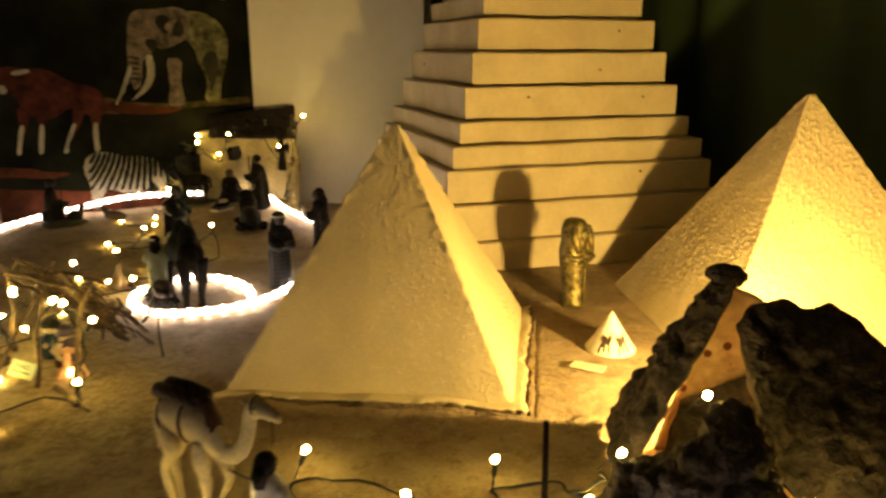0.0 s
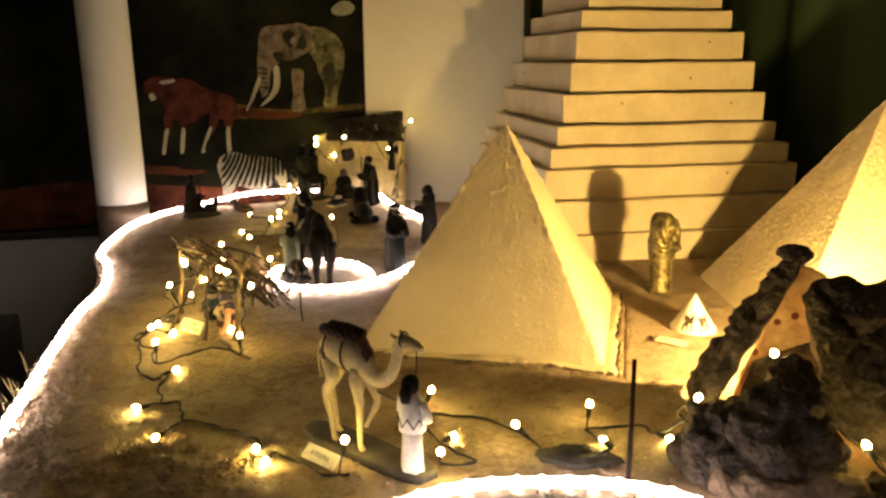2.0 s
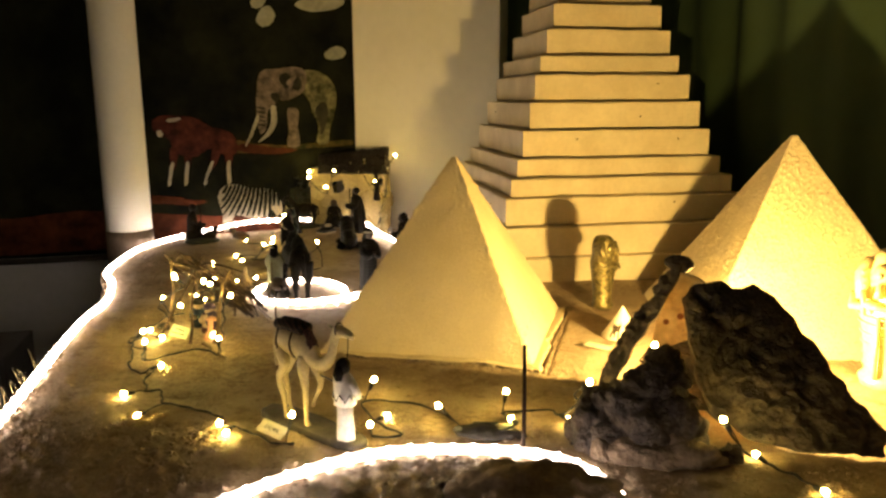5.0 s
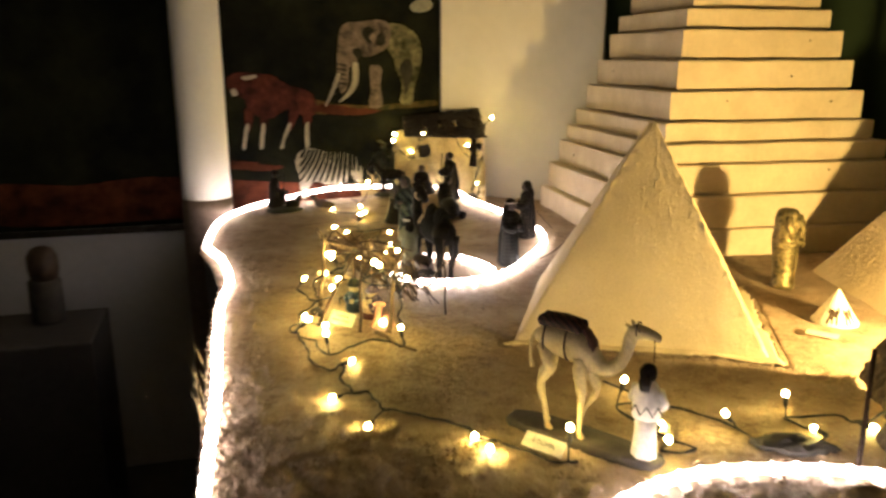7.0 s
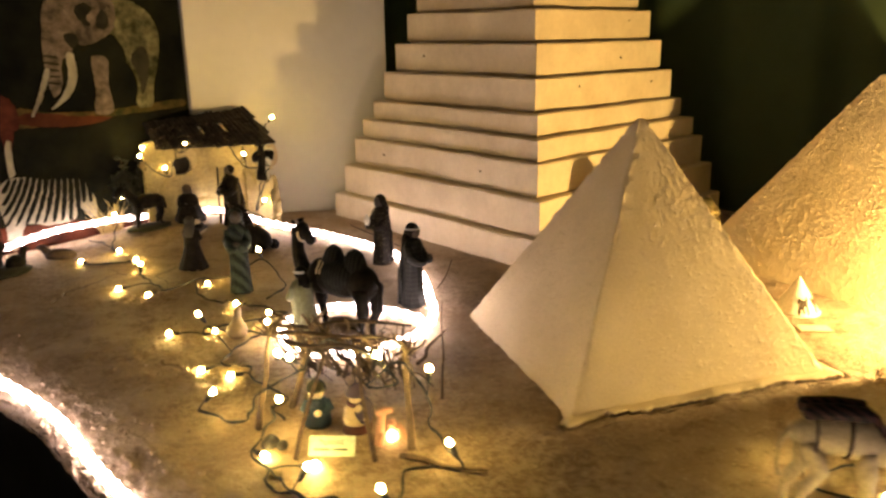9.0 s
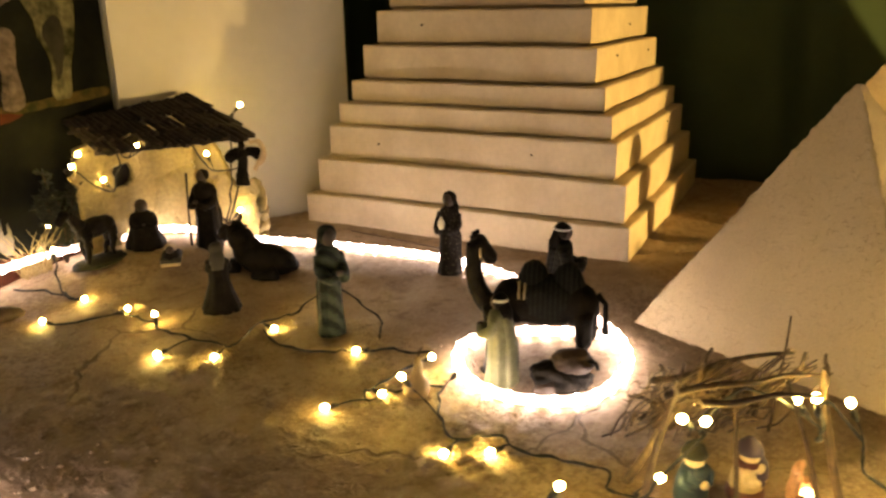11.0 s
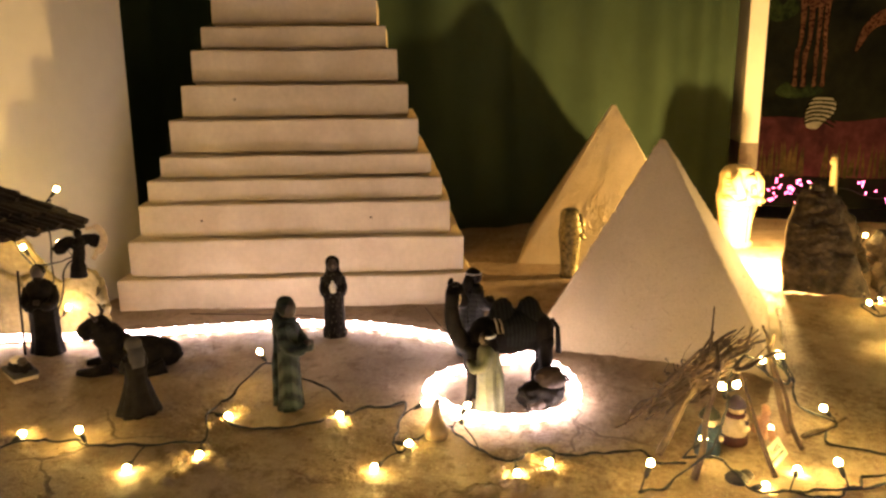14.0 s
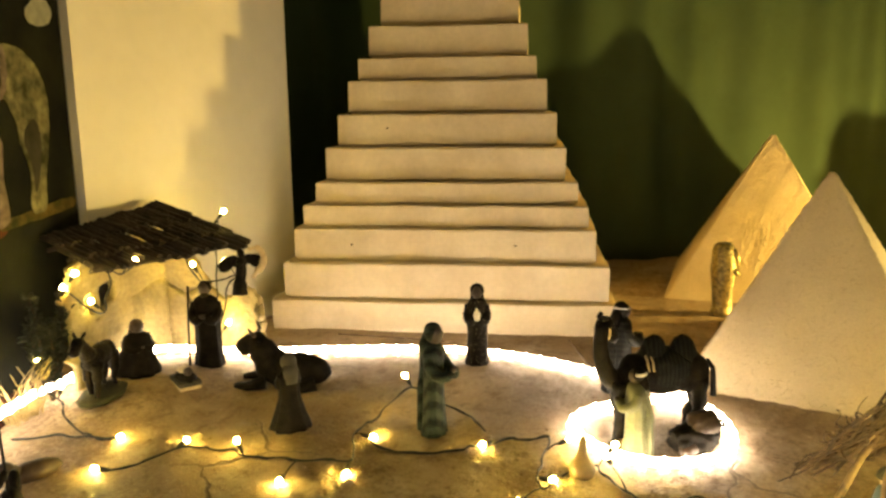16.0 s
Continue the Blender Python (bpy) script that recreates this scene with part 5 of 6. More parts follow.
# ---- figurines
def build_person_figure(name, label, place, turn, h, robe, hood, skin, extra="", wide=1.0, kneel=False):
    """A robed figurine in one mesh: robe with folds, sleeves joined in front, head and head cloth."""
    bm = bmesh.new()
    w = wide * h
    if kneel:
        rows = [(0, .30 * w, .36 * w, 0, .06 * h), (.10 * h, .30 * w, .37 * w, 0, .05 * h), (.28 * h, .24 * w, .30 * w, 0, .02 * h), (.45 * h, .20 * w, .20 * w, 0, -.02 * h), (.62 * h, .21 * w, .17 * w, 0, -.05 * h), (.72 * h, .17 * w, .14 * w, 0, -.06 * h), (.78 * h, .08 * w, .08 * w, 0, -.07 * h)]
        hy, hz, hr, sz = -.08 * h, .87 * h, .115 * h, .62 * h
    else:
        rows = [(0, .165 * w, .145 * w, 0, 0), (.02 * h, .172 * w, .15 * w, 0, 0), (.18 * h, .150 * w, .125 * w, 0, 0), (.40 * h, .138 * w, .115 * w, 0, 0), (.60 * h, .145 * w, .115 * w, 0, -.005 * h), (.74 * h, .150 * w, .108 * w, 0, -.008 * h), (.80 * h, .120 * w, .092 * w, 0, -.010 * h), (.835 * h, .055 * w, .055 * w, 0, -.012 * h)]
        hy, hz, hr, sz = -.015 * h, .905 * h, .076 * h, .72 * h
        if extra == "bell":
            rows = [(0, .27 * w, .25 * w, 0, 0), (.04 * h, .275 * w, .255 * w, 0, 0), (.25 * h, .20 * w, .18 * w, 0, 0), (.45 * h, .145 * w, .13 * w, 0, 0), (.58 * h, .14 * w, .125 * w, 0, 0), (.70 * h, .155 * w, .12 * w, 0, 0), (.78 * h, .12 * w, .095 * w, 0, 0), (.83 * h, .055 * w, .055 * w, 0, 0)]
            hr = .095 * h
    rings(bm, rows, 28, 0, 0.07, 9, h * 100)
    ball(bm, (0, hy - .012 * h, hz), (hr * .86, hr * .92, hr * 1.12), 2, 3)
    # head cloth falling on the shoulders
    bare = extra == "staff"
    ball(bm, (0, hy + (.010 if bare else .018) * h, hz + .018 * h), (hr * (1.0 if bare else 1.12), hr * 1.05, hr * (1.0 if bare else 1.15)), 1, 3, 0.08, 60)
    if bare:
        ball(bm, (0, hy - .040 * h, hz - .055 * h), (hr * .62, hr * .55, hr * .70), 1, 3, 0.15, 80)
    else:
        tube(bm, [(0, hy + .045 * h, hz + .02 * h), (0, hy + .085 * h, hz - .10 * h), (0, hy + .10 * h, hz - .26 * h)], [hr * .9, hr * 1.15, hr * .9], 12, 1, flat=0.7)
    r = rows[-4][1] if not kneel else .19 * w
    for s in (-1, 1):
        tube(bm, spline([(s * r * .80, hy + .01 * h, sz + .03 * h), (s * r * .93, hy - .04 * h, sz - .10 * h), (s * r * .62, hy - .15 * h, sz - .15 * h), (s * .02 * h, hy - .19 * h, sz - .10 * h)], 4), [.050 * h] * 3 + [.056 * h] * 4 + [.050 * h] * 3 + [.044 * h] * 3, 10, 0)
        ball(bm, (s * .012 * h, hy - .205 * h, sz - .085 * h), (.022 * h, .030 * h, .028 * h), 2, 2)
    # cloak down the back
    if extra != "bell":
        tube(bm, spline([(0, hy + .09 * h, sz + .05 * h), (0, .13 * w, sz - .20 * h), (0, .14 * w, .25 * h), (0, .15 * w, .03 * h)], 4), [.10 * w] * 5 + [.125 * w] * 8, 14, 0, flat=0.45)
    if extra == "staff":
        tube(bm, [(-.20 * h, -.10 * h, 0), (-.185 * h, -.11 * h, .55 * h), (-.165 * h, -.10 * h, .96 * h)], [.014 * h, .013 * h, .014 * h], 8, 1)
    if extra == "gift":
        ball(bm, (0, hy - .235 * h, sz - .04 * h), (.042 * h, .040 * h, .055 * h), 3, 3)
        tube(bm, [(0, hy - .235 * h, sz - .10 * h), (0, hy - .235 * h, sz + .04 * h)], [.030 * h, .014 * h], 8, 3)
    if extra in ("band", "scarf"):
        band = 1.9 if extra == "scarf" else 2 * math.pi
        tube(bm, [(1.16 * hr * math.cos(a), hy + .01 * h + 1.14 * hr * math.sin(a), hz + .040 * h) for a in (band * j / 20 - 0.35 for j in range(21))], (.014 if extra == "scarf" else .0065) * h, 6, 3, cap=extra == "scarf")
    for v in bm.verts:
        v.co += Vector((noise.noise(v.co * 220), noise.noise(v.co * 220 + Vector((5, 0, 0))), 0)) * 0.0006
    return thing(name, label, "figurine", (place[0], place[1], ground(*place) - 0.001), turn, "nativity figurines", bm=bm, mats=[robe, hood, skin, M_WHITEPAINT])


build_person_figure("robed_figurine", "dark bearded standing figurine with a staff in the stable", (-0.468, 1.851), -60, 0.136, M_DARK, M_DARK, M_SKIN, "staff")
build_person_figure("kneeling_figurine", "dark kneeling figurine with a veil beside the manger", (-0.553, 1.912), -20, 0.082, M_DARK, M_BROWN, M_SKIN, kneel=True, wide=1.3)
build_person_figure("robed_figurine", "slim figurine in a green patterned robe with a long head cloth", (-0.522, 1.436), -12, 0.146, M_ROBEGREEN, M_ROBEGREEN, M_SKIN, wide=0.74)
build_person_figure("robed_figurine", "dark figurine holding a pale gift, standing by the rope light", (-0.252, 1.488), -68, 0.133, M_ROBEDARK, M_DARK, M_SKIN, "gift", wide=0.84)
build_person_figure("robed_figurine", "dark figurine in a striped robe with a white head band", (-0.281, 1.252), 38, 0.136, M_ROBEBANDS, M_DARK, M_SKIN, "band", wide=0.92)
build_person_figure("robed_figurine", "small dark figurine in a bell-shaped robe on the sand", (-0.580, 1.616), 150, 0.098, M_DARK, M_STONE, M_SKIN, "bell")
build_person_figure("robed_figurine", "small figurine in pale green tunic and dark hood leading the camel", (-0.474, 1.191), -160, 0.108, M_PALEGREEN, M_DARK, M_SKIN, "scarf", wide=1.0)


def build_animal(k, humps, head, neck, body, bz, extra=""):
    """A four-legged figurine in one mesh, facing along +x. Materials: body, blanket, trim."""
    bm = bmesh.new()
    bl, bw, bh = [v * k for v in body]
    z = bz * k
    ball(bm, (0, 0, z), (bl, bw, bh), 0, 4, 0.05, 40)
    ball(bm, (-bl * .62, 0, z - bh * .05), (bl * .42, bw * .95, bh * .95), 0, 3)
    ball(bm, (bl * .60, 0, z - bh * .05), (bl * .40, bw * .88, bh * 1.0), 0, 3)
    for x, hh, rr in humps:
        tube(bm, [(x * k, 0, z + bh * .3), (x * k, 0, z + bh * .9), (x * k - .001 * k, 0, z + bh + hh * .7 * k), (x * k - .002 * k, 0, z + bh + hh * k)], [rr * 1.35 * k, rr * 1.15 * k, rr * .75 * k, rr * .25 * k], 14, 1 if extra == "blanket" else 0, flat=0.8)
    if extra == "blanket":
        ball(bm, (-.002 * k, 0, z + .003 * k), (bl * .70, bw * 1.10, bh * 1.04), 1, 4, 0.06, 60)
        for x in (.020, .026):
            tube(bm, [(x * k, bw * 1.06 * math.cos(a), z + bh * 1.06 * math.sin(a)) for a in (.35 + .75 * i / 14 for i in range(15))], .0012 * k, 6, 2)
    lw = 0.0064
    fx = .96 if extra == "blanket" else .70
    for x, y, st in ((bl * fx, bw * .50, .15), (bl * (fx - .10), -bw * .50, -.10), (-bl * .72, bw * .52, -.05), (-bl * .82, -bw * .52, .12)):
        hind = x < 0
        tube(bm, spline([(x, y, z - bh * .2), (x + (-.003 if hind else .001) * k, y, z * .52), (x + st * .02 * k + (.003 if hind else 0) * k, y, z * .30), (x + st * .05 * k, y, .004 * k), (x + st * .05 * k + .003 * k, y, 0)], 4), [lw * 1.9 * k] * 2 + [lw * 1.45 * k] * 3 + [lw * k] * 4 + [lw * .72 * k] * 5 + [lw * 1.0 * k] * 3, 10, 0)
    n = [tuple(c * k for c in p) for p in neck]
    path = spline(n, 5)
    rr = [(.015 * k + (.0085 - .015) * k * min(1, 1.2 * i / (len(path) - 1))) for i in range(len(path))]
    tube(bm, path, rr, 12, 0)
    h = [tuple(c * k for c in p) for p in head]
    tube(bm, spline(h, 4), [k * r for r in (.0075, .0105, .0112, .0105, .0092, .0085, .0080, .0082, .0050)][: 4 * (len(h) - 1) + 1], 12, 0)
    a = Vector(h[0])
    ear = 0.6 if humps else 1.0
    for s in (-1, 1):
        tube(bm, [a + Vector((.002, s * .005, .004)) * k, a + Vector((-.002, s * .010, .011 * ear)) * k, a + Vector((-.003, s * .011, .014 * ear)) * k], [.003 * k, .0028 * k, .001 * k], 8, 0)
    if extra == "blanket":
        a, b = Vector(neck[-1]) * k, Vector(head[-1]) * k
        tube(bm, [a.lerp(b, .35) + Vector((0, .0112 * k * math.cos(t), .0112 * k * math.sin(t))) for t in (2 * math.pi * i / 14 for i in range(15))], .0011 * k, 6, 2, cap=False)
    tube(bm, [(-bl * 1.0, 0, z + bh * .4), (-bl * 1.16, 0, z), (-bl * 1.18, .002 * k, z - bh * 1.3)], [.004 * k, .003 * k, .0045 * k], 8, 0)
    for v in bm.verts:
        v.co += Vector((noise.noise(v.co * 160), noise.noise(v.co * 160 + Vector((5, 0, 0))), noise.noise(v.co * 160 + Vector((0, 5, 0))))) * 0.0010
    return bm


bm = build_animal(1.04, ((.012, .020, .016), (-.024, .018, .016)), head=((.076, 0, .150), (.068, -.005, .140), (.056, -.010, .124)), neck=((.036, 0, .086), (.056, 0, .076), (.070, 0, .090), (.077, 0, .116), (.076, 0, .146)), body=(.056, .023, .026), bz=.084, extra="blanket")
thing("camel_figurine", "dark two-humped camel figurine with striped blanket and pale bridle", "figurine", (-0.420, 1.172, ground(-0.42, 1.172)), 124, "nativity figurines", bm=bm, mats=[M_DARK, M_BLANKET, M_CREAMFIG])


def build_bundle():
    bm = bmesh.new()
    ball(bm, (0, 0, 0.020), (0.034, 0.020, 0.021), 0, 4, 0.25, 50, 2.0)
    ball(bm, (0.012, -0.004, 0.038), (0.022, 0.016, 0.015), 1, 4, 0.2, 60, 3.0)
    ball(bm, (-0.018, -0.012, 0.012), (0.014, 0.010, 0.010), 2, 3, 0.2, 60, 4.0)
    tube(bm, [(0.030 + .008 * math.cos(a), -0.010, 0.030 + .010 * math.sin(a)) for a in (2 * math.pi * i / 14 for i in range(12))], 0.0022, 6, 0)
    thing("tied_sack", "dark red and black tied sack lying under the camel", "sack", (-0.445, 1.128, ground(-0.445, 1.128)), -40, bm=bm, mats=[M_DARK, M_BROWN, M_SKIN])
    bm = bmesh.new()
    rings(bm, [(0, .013, .013, 0, 0), (.004, .018, .018, 0, 0), (.014, .0205, .0205, 0, 0), (.024, .0175, .0175, .001, 0), (.032, .0105, .0105, .002, 0), (.042, .0070, .0070, .003, 0), (.054, .0062, .0062, .004, 0), (.063, .0045, .0045, .005, 0)], 22, 0)
    tube(bm, [(.005, 0, .062), (.009, .001, .070), (.016, .002, .073)], [.0016, .0012, .0010], 6, 1)
    for v in bm.verts:
        v.co *= 0.74
    thing("gourd", "small dried bottle gourd standing on the sand", "gourd", (-0.562, 1.233, ground(-0.562, 1.233)), 0, bm=bm, mats=[M_GOURD, M_TWIG])


build_bundle()


def build_ox():
    bm = bmesh.new()
    ball(bm, (0, 0, 0.026), (0.056, 0.024, 0.027), 0, 4, 0.06, 40)
    ball(bm, (0.034, 0, 0.036), (0.026, 0.021, 0.027), 0, 3)
    tube(bm, spline([(.038, 0, .045), (.052, 0, .062), (.061, 0, .070), (.076, 0, .060), (.081, 0, .056)], 4), [.021] * 4 + [.018] * 4 + [.0135] * 5 + [.0105] * 3 + [.007], 12, 0)
    for s in (-1, 1):
        tube(bm, [(.056, s * .008, .080), (.055, s * .018, .086), (.061, s * .021, .096)], [.0036, .0030, .001], 8, 1)
        tube(bm, [(.050, s * .010, .073), (.047, s * .021, .071)], [.004, .0015], 8, 0)
        tube(bm, [(.040, s * .020, .014), (.066, s * .024, .009), (.084, s * .018, .006)], [.0095, .0075, .0065], 10, 0)
        tube(bm, [(-.036, s * .024, .014), (-.014, s * .030, .008), (.006, s * .028, .006)], [.011, .0075, .006], 10, 0)
    thing("ox_figurine", "dark lying ox figurine near the stable", "figurine", (-0.452, 1.702, ground(-0.452, 1.702) - .002), 112, "nativity figurines", bm=bm, mats=[M_DARK, M_BROWN])
    # donkey on a mossy base
    bm = build_animal(0.74, (), head=((.066, 0, .124), (.078, 0, .116), (.092, 0, .102)), neck=((.040, 0, .088), (.052, 0, .104), (.064, 0, .120)), body=(.046, .019, .022), bz=.076)
    ball(bm, (0, 0, 0.000), (.050, .028, .007), 1, 3, 0.15, 60)
    for v in bm.verts:
        v.co.z += 0.004
    thing("donkey_figurine", "dark donkey figurine on a mossy base beside the stable", "figurine", (-0.640, 1.888, ground(-0.64, 1.888)), 204, "nativity figurines", bm=bm, mats=[M_DARK, M_MOSS])
    # manger with a swaddled bundle
    bm = bmesh.new()
    box(bm, (-.025, -.015, 0), (.025, .015, .005), 2, 0.001)
    box(bm, (-.026, -.016, .005), (.026, .016, .012), 1, 0.002)
    ball(bm, (0, 0, .014), (.025, .014, .009), 0, 3, 0.2, 80)
    ball(bm, (.004, 0, .021), (.016, .009, .007), 2, 3, 0.1, 80)
    ball(bm, (-.014, 0, .025), (.0065, .0065, .0065), 3, 2)
    thing("manger_figurine", "small dark manger figurine with a pale swaddled bundle", "figurine", (-0.553, 1.820, ground(-0.553, 1.82)), 60, "nativity figurines", bm=bm, mats=[M_DARK, M_STONE, M_CREAMFIG, M_SKIN])
    # lying sheep and a darker group on a base
    bm = bmesh.new()
    ball(bm, (0, 0, .012), (.030, .013, .012), 0, 3, 0.12, 60)
    tube(bm, [(.022, 0, .016), (.032, 0, .027), (.042, 0, .028)], [.009, .007, .004], 10, 0)
    thing("sheep_figurine", "small brown lying sheep figurine", "figurine", (-0.812, 1.800, ground(-0.812, 1.8)), 165, "nativity figurines", bm=bm, mats=[M_BROWN])
    bm = bmesh.new()
    ball(bm, (0, 0, .004), (.052, .036, .010), 1, 3, 0.15, 50)
    for x, y, s in ((-.022, .006, 1.0), (.020, -.008, .8)):
        ball(bm, (x, y, .024 * s), (.026 * s, .014 * s, .018 * s), 0, 3, 0.1, 60, x)
        tube(bm, [(x + .016 * s, y, .032 * s), (x + .024 * s, y, .052 * s), (x + .036 * s, y, .050 * s)], [.010 * s, .008 * s, .004 * s], 10, 0)
    tube(bm, [(-.020, .012, .01), (-.023, .012, .045), (-.022, .012, .075), (-.018, .010, .094)], [.017, .015, .015, .004], 12, 0)
    ball(bm, (-.019, .011, .102), .0105, 0, 3)
    tube(bm, [(-.022, .002, .062), (-.012, -.010, .056), (-.004, -.014, .064)], [.006, .005, .0035], 8, 0)
    tube(bm, [(-.002, -.014, .006), (-.003, -.014, .060), (-.004, -.013, .106)], .0014, 6, 0)
    thing("herd_figurine", "dark group figurine of a shepherd with lying animals on a base", "figurine", (-0.905, 1.735, ground(-0.905, 1.735)), 40, "nativity figurines", bm=bm, mats=[M_DARK, M_MOSS])


build_ox()


def build_tan_camel():
    """A slim camel in one swept form from rump to muzzle, on four jointed legs."""
    x, y = -0.192, 0.540
    t = thing("camel_figurine", "tan camel figurine with a dark saddle roll on a dark base", "figurine", (x, y, ground(x, y) + 0.008), -31)
    bm = bmesh.new()
    way = [(-.042, .098), (-.038, .102), (-.026, .103), (-.008, .1035), (.008, .100), (.020, .094), (.030, .087), (.040, .084), (.050, .088), (.058, .098), (.063, .111), (.066, .124), (.0710, .1310), (.0795, .1325), (.0890, .1312), (.0970, .1292)]
    fat = [.003, .009, .0150, .0168, .0160, .0138, .0100, .0078, .0066, .0058, .0055, .0060, .0072, .0062, .0050, .0032]
    path = spline([(px, 0, pz) for px, pz in way], 4)
    tube(bm, path, [fat[i // 4] + (fat[min(i // 4 + 1, len(fat) - 1)] - fat[i // 4]) * (i % 4) / 4 for i in range(len(path))], 18, 0, flat=1.12)
    for v in bm.verts:
        v.co.y *= 0.80
    for side in (-1, 1):
        w = side * .0085
        # one foreleg is lifted
        if side > 0:
            fore, thin = [(.016, w, .092), (.020, w, .072), (.028, w, .056), (.021, w, .040), (.012, w, .024), (.011, w, .020)], .0026
        else:
            fore, thin = [(.014, w, .092), (.016, w, .070), (.0185, w, .050), (.0180, w, .028), (.0175, w, .008), (.022, w, .001)], .0030
        hind = [(-.032, w, .098), (-.024 - .004 * side, w, .074), (-.036 - .004 * side, w, .053), (-.031 - .006 * side, w, .028), (-.028 - .006 * side, w, .008), (-.023 - .006 * side, w, .001)]
        for leg in (fore, hind):
            tube(bm, spline(leg, 4), [.0060] * 2 + [.0075] * 3 + [.0056] * 3 + [.0038] * 4 + [thin] * 5 + [.0036] * 4, 10, 0)
        tube(bm, [(.067, side * .004, .136), (.064, side * .0068, .139), (.062, side * .0068, .141)], [.0016, .0018, .0004], 8, 0)
        ball(bm, (.0765, side * .0054, .1350), (.0014, .0008, .0012), 1, 2)
    tube(bm, [(-.043, 0, .106), (-.050, 0, .094), (-.050, .001, .074), (-.048, .001, .064)], [.0026, .0018, .0016, .0026], 8, 0)
    for v in bm.verts:
        v.co += Vector((noise.noise(v.co * 200), noise.noise(v.co * 200 + Vector((5, 0, 0))), noise.noise(v.co * 200 + Vector((0, 5, 0))))) * 0.0007
    part("body", bm, [M_CAMEL, M_INK], t, "tan painted camel body")
    for k, (dy, dz) in enumerate(((-.0058, .1240), (.0058, .1245))):
        bm = bmesh.new()
        tube(bm, [(-.037, dy, dz), (-.034, dy, dz), (-.010, dy, dz + .001), (.012, dy, dz - .001), (.014, dy, dz - .001)], [.0040, .0066, .0070, .0066, .0040], 14)
        part("saddle_roll", bm, M_SADDLE, t, "dark rolled blanket")
    bm = bmesh.new()
    tube(bm, spline([(.013, 0, .122), (.019, 0, .118), (.024, 0, .108), (.026, 0, .100)], 4), [.003] + [.0065] * 6 + [.0075] * 5 + [.005], 14, 0, flat=0.6)
    for v in bm.verts:
        v.co += Vector((noise.noise(v.co * 260), noise.noise(v.co * 260 + Vector((5, 0, 0))), 0)) * 0.0022
    part("saddle_cloth", bm, M_CLOTH, t, "red and dark patterned saddle cloth")
    for px in (-.027, -.001):
        bm = bmesh.new()
        tube(bm, [(px, .0152 * math.cos(q), .1035 + .0198 * math.sin(q)) for q in (2 * math.pi * i / 24 for i in range(25))], .0012, 6, 0, cap=False)
        part("strap", bm, M_SADDLE, t)
    bm = bmesh.new()
    tube(bm, [(.0735, .0066 * math.cos(q), .1345 + .0080 * math.sin(q)) for q in (2 * math.pi * i / 16 for i in range(17))], .0008, 6, 0, cap=False)
    tube(bm, spline([(.092, -.003, .128), (.094, -.006, .112), (.096, -.012, .096), (.096, -.020, .080)], 4), .0006, 6)
    part("bridle", bm, M_SADDLE, t, "thin dark bridle and rein")
    bm = bmesh.new()
    rows = []
    for z, grow in ((-.014, 1.05), (-.003, 1.04), (.0005, 1.0), (.0022, .93)):
        loop = []
        for i in range(64):
            q = 2 * math.pi * i / 64
            cx, cy = math.cos(q), math.sin(q)
            px = .015 + .088 * grow * math.copysign(abs(cx) ** .45, cx)
            py = .001 + .020 * grow * math.copysign(abs(cy) ** .55, cy)
            n = Vector((px * 60, py * 60, z * 90))
            loop.append(bm.verts.new((px + .0035 * noise.noise(n), py + .0035 * noise.noise(n + Vector((7, 0, 0))), z + .0012 * noise.noise(n * 1.7))))
        rows.append(loop)
    for r, q in zip(rows, rows[1:]):
        for i in range(64):
            bm.faces.new((r[i], r[(i + 1) % 64], q[(i + 1) % 64], q[i]))
    bm.faces.new(rows[-1])
    bm.faces.new(rows[0][::-1])
    part("base", bm, M_DARKSLAB, t, "dark uneven slab under the camel")
    # its driver, cast on the same kind of base
    bm = bmesh.new()
    h = 0.102
    rings(bm, [(0, .0135, .0115, 0, 0), (.03 * h, .0140, .012, 0, 0), (.30 * h, .0118, .0105, 0, 0), (.48 * h, .0130, .0115, 0, 0)], 22, 0, 0.08, 6)
    rings(bm, [(.44 * h, .0165, .0140, 0, 0), (.60 * h, .0165, .0135, 0, 0), (.74 * h, .0160, .0120, 0, 0), (.81 * h, .0105, .0090, 0, 0), (.85 * h, .0055, .0055, 0, 0)], 22, 0, 0.05, 7)
    ball(bm, (0, -.001, .90 * h), (.0078, .0080, .0098), 1, 3)
    ball(bm, (0, .0018, .925 * h), (.0104, .0104, .0105), 1, 3, 0.1, 80)
    tube(bm, [(0, .008, .93 * h), (0, .011, .84 * h), (0, .011, .76 * h)], [.006, .0075, .005], 10, 1)
    for s in (-1, 1):
        tube(bm, [(s * .0145, 0, .75 * h), (s * .019, -.004, .60 * h), (s * .013, -.014, .52 * h)], [.0055, .0058, .0045], 10, 0)
        ball(bm, (s * .012, -.0165, .51 * h), .0036, 1, 2)
    tube(bm, [(.060, -.010, .66 * h), (.015, -.016, .58 * h), (-.022, -.014, .53 * h)], [.0012, .0012, .0012], 6, 2)
    for i in range(7):
        a = math.pi * (0.08 + 0.13 * i)
        z0 = .50 * h if i % 2 else .60 * h
        z1 = .60 * h if i % 2 else .50 * h
        p = lambda t, z: (.0178 * math.cos(t), .0152 * math.sin(t), z)
        tube(bm, [p(a, z0), p(a + .2, (z0 + z1) / 2), p(a + .41, z1)], .0007, 6, 2)
    for v in bm.verts:
        v.co = Vector((v.co.x * 0.86, v.co.y * 0.86, v.co.z * 0.96 + 0.013))
    x, y = -0.119, 0.484
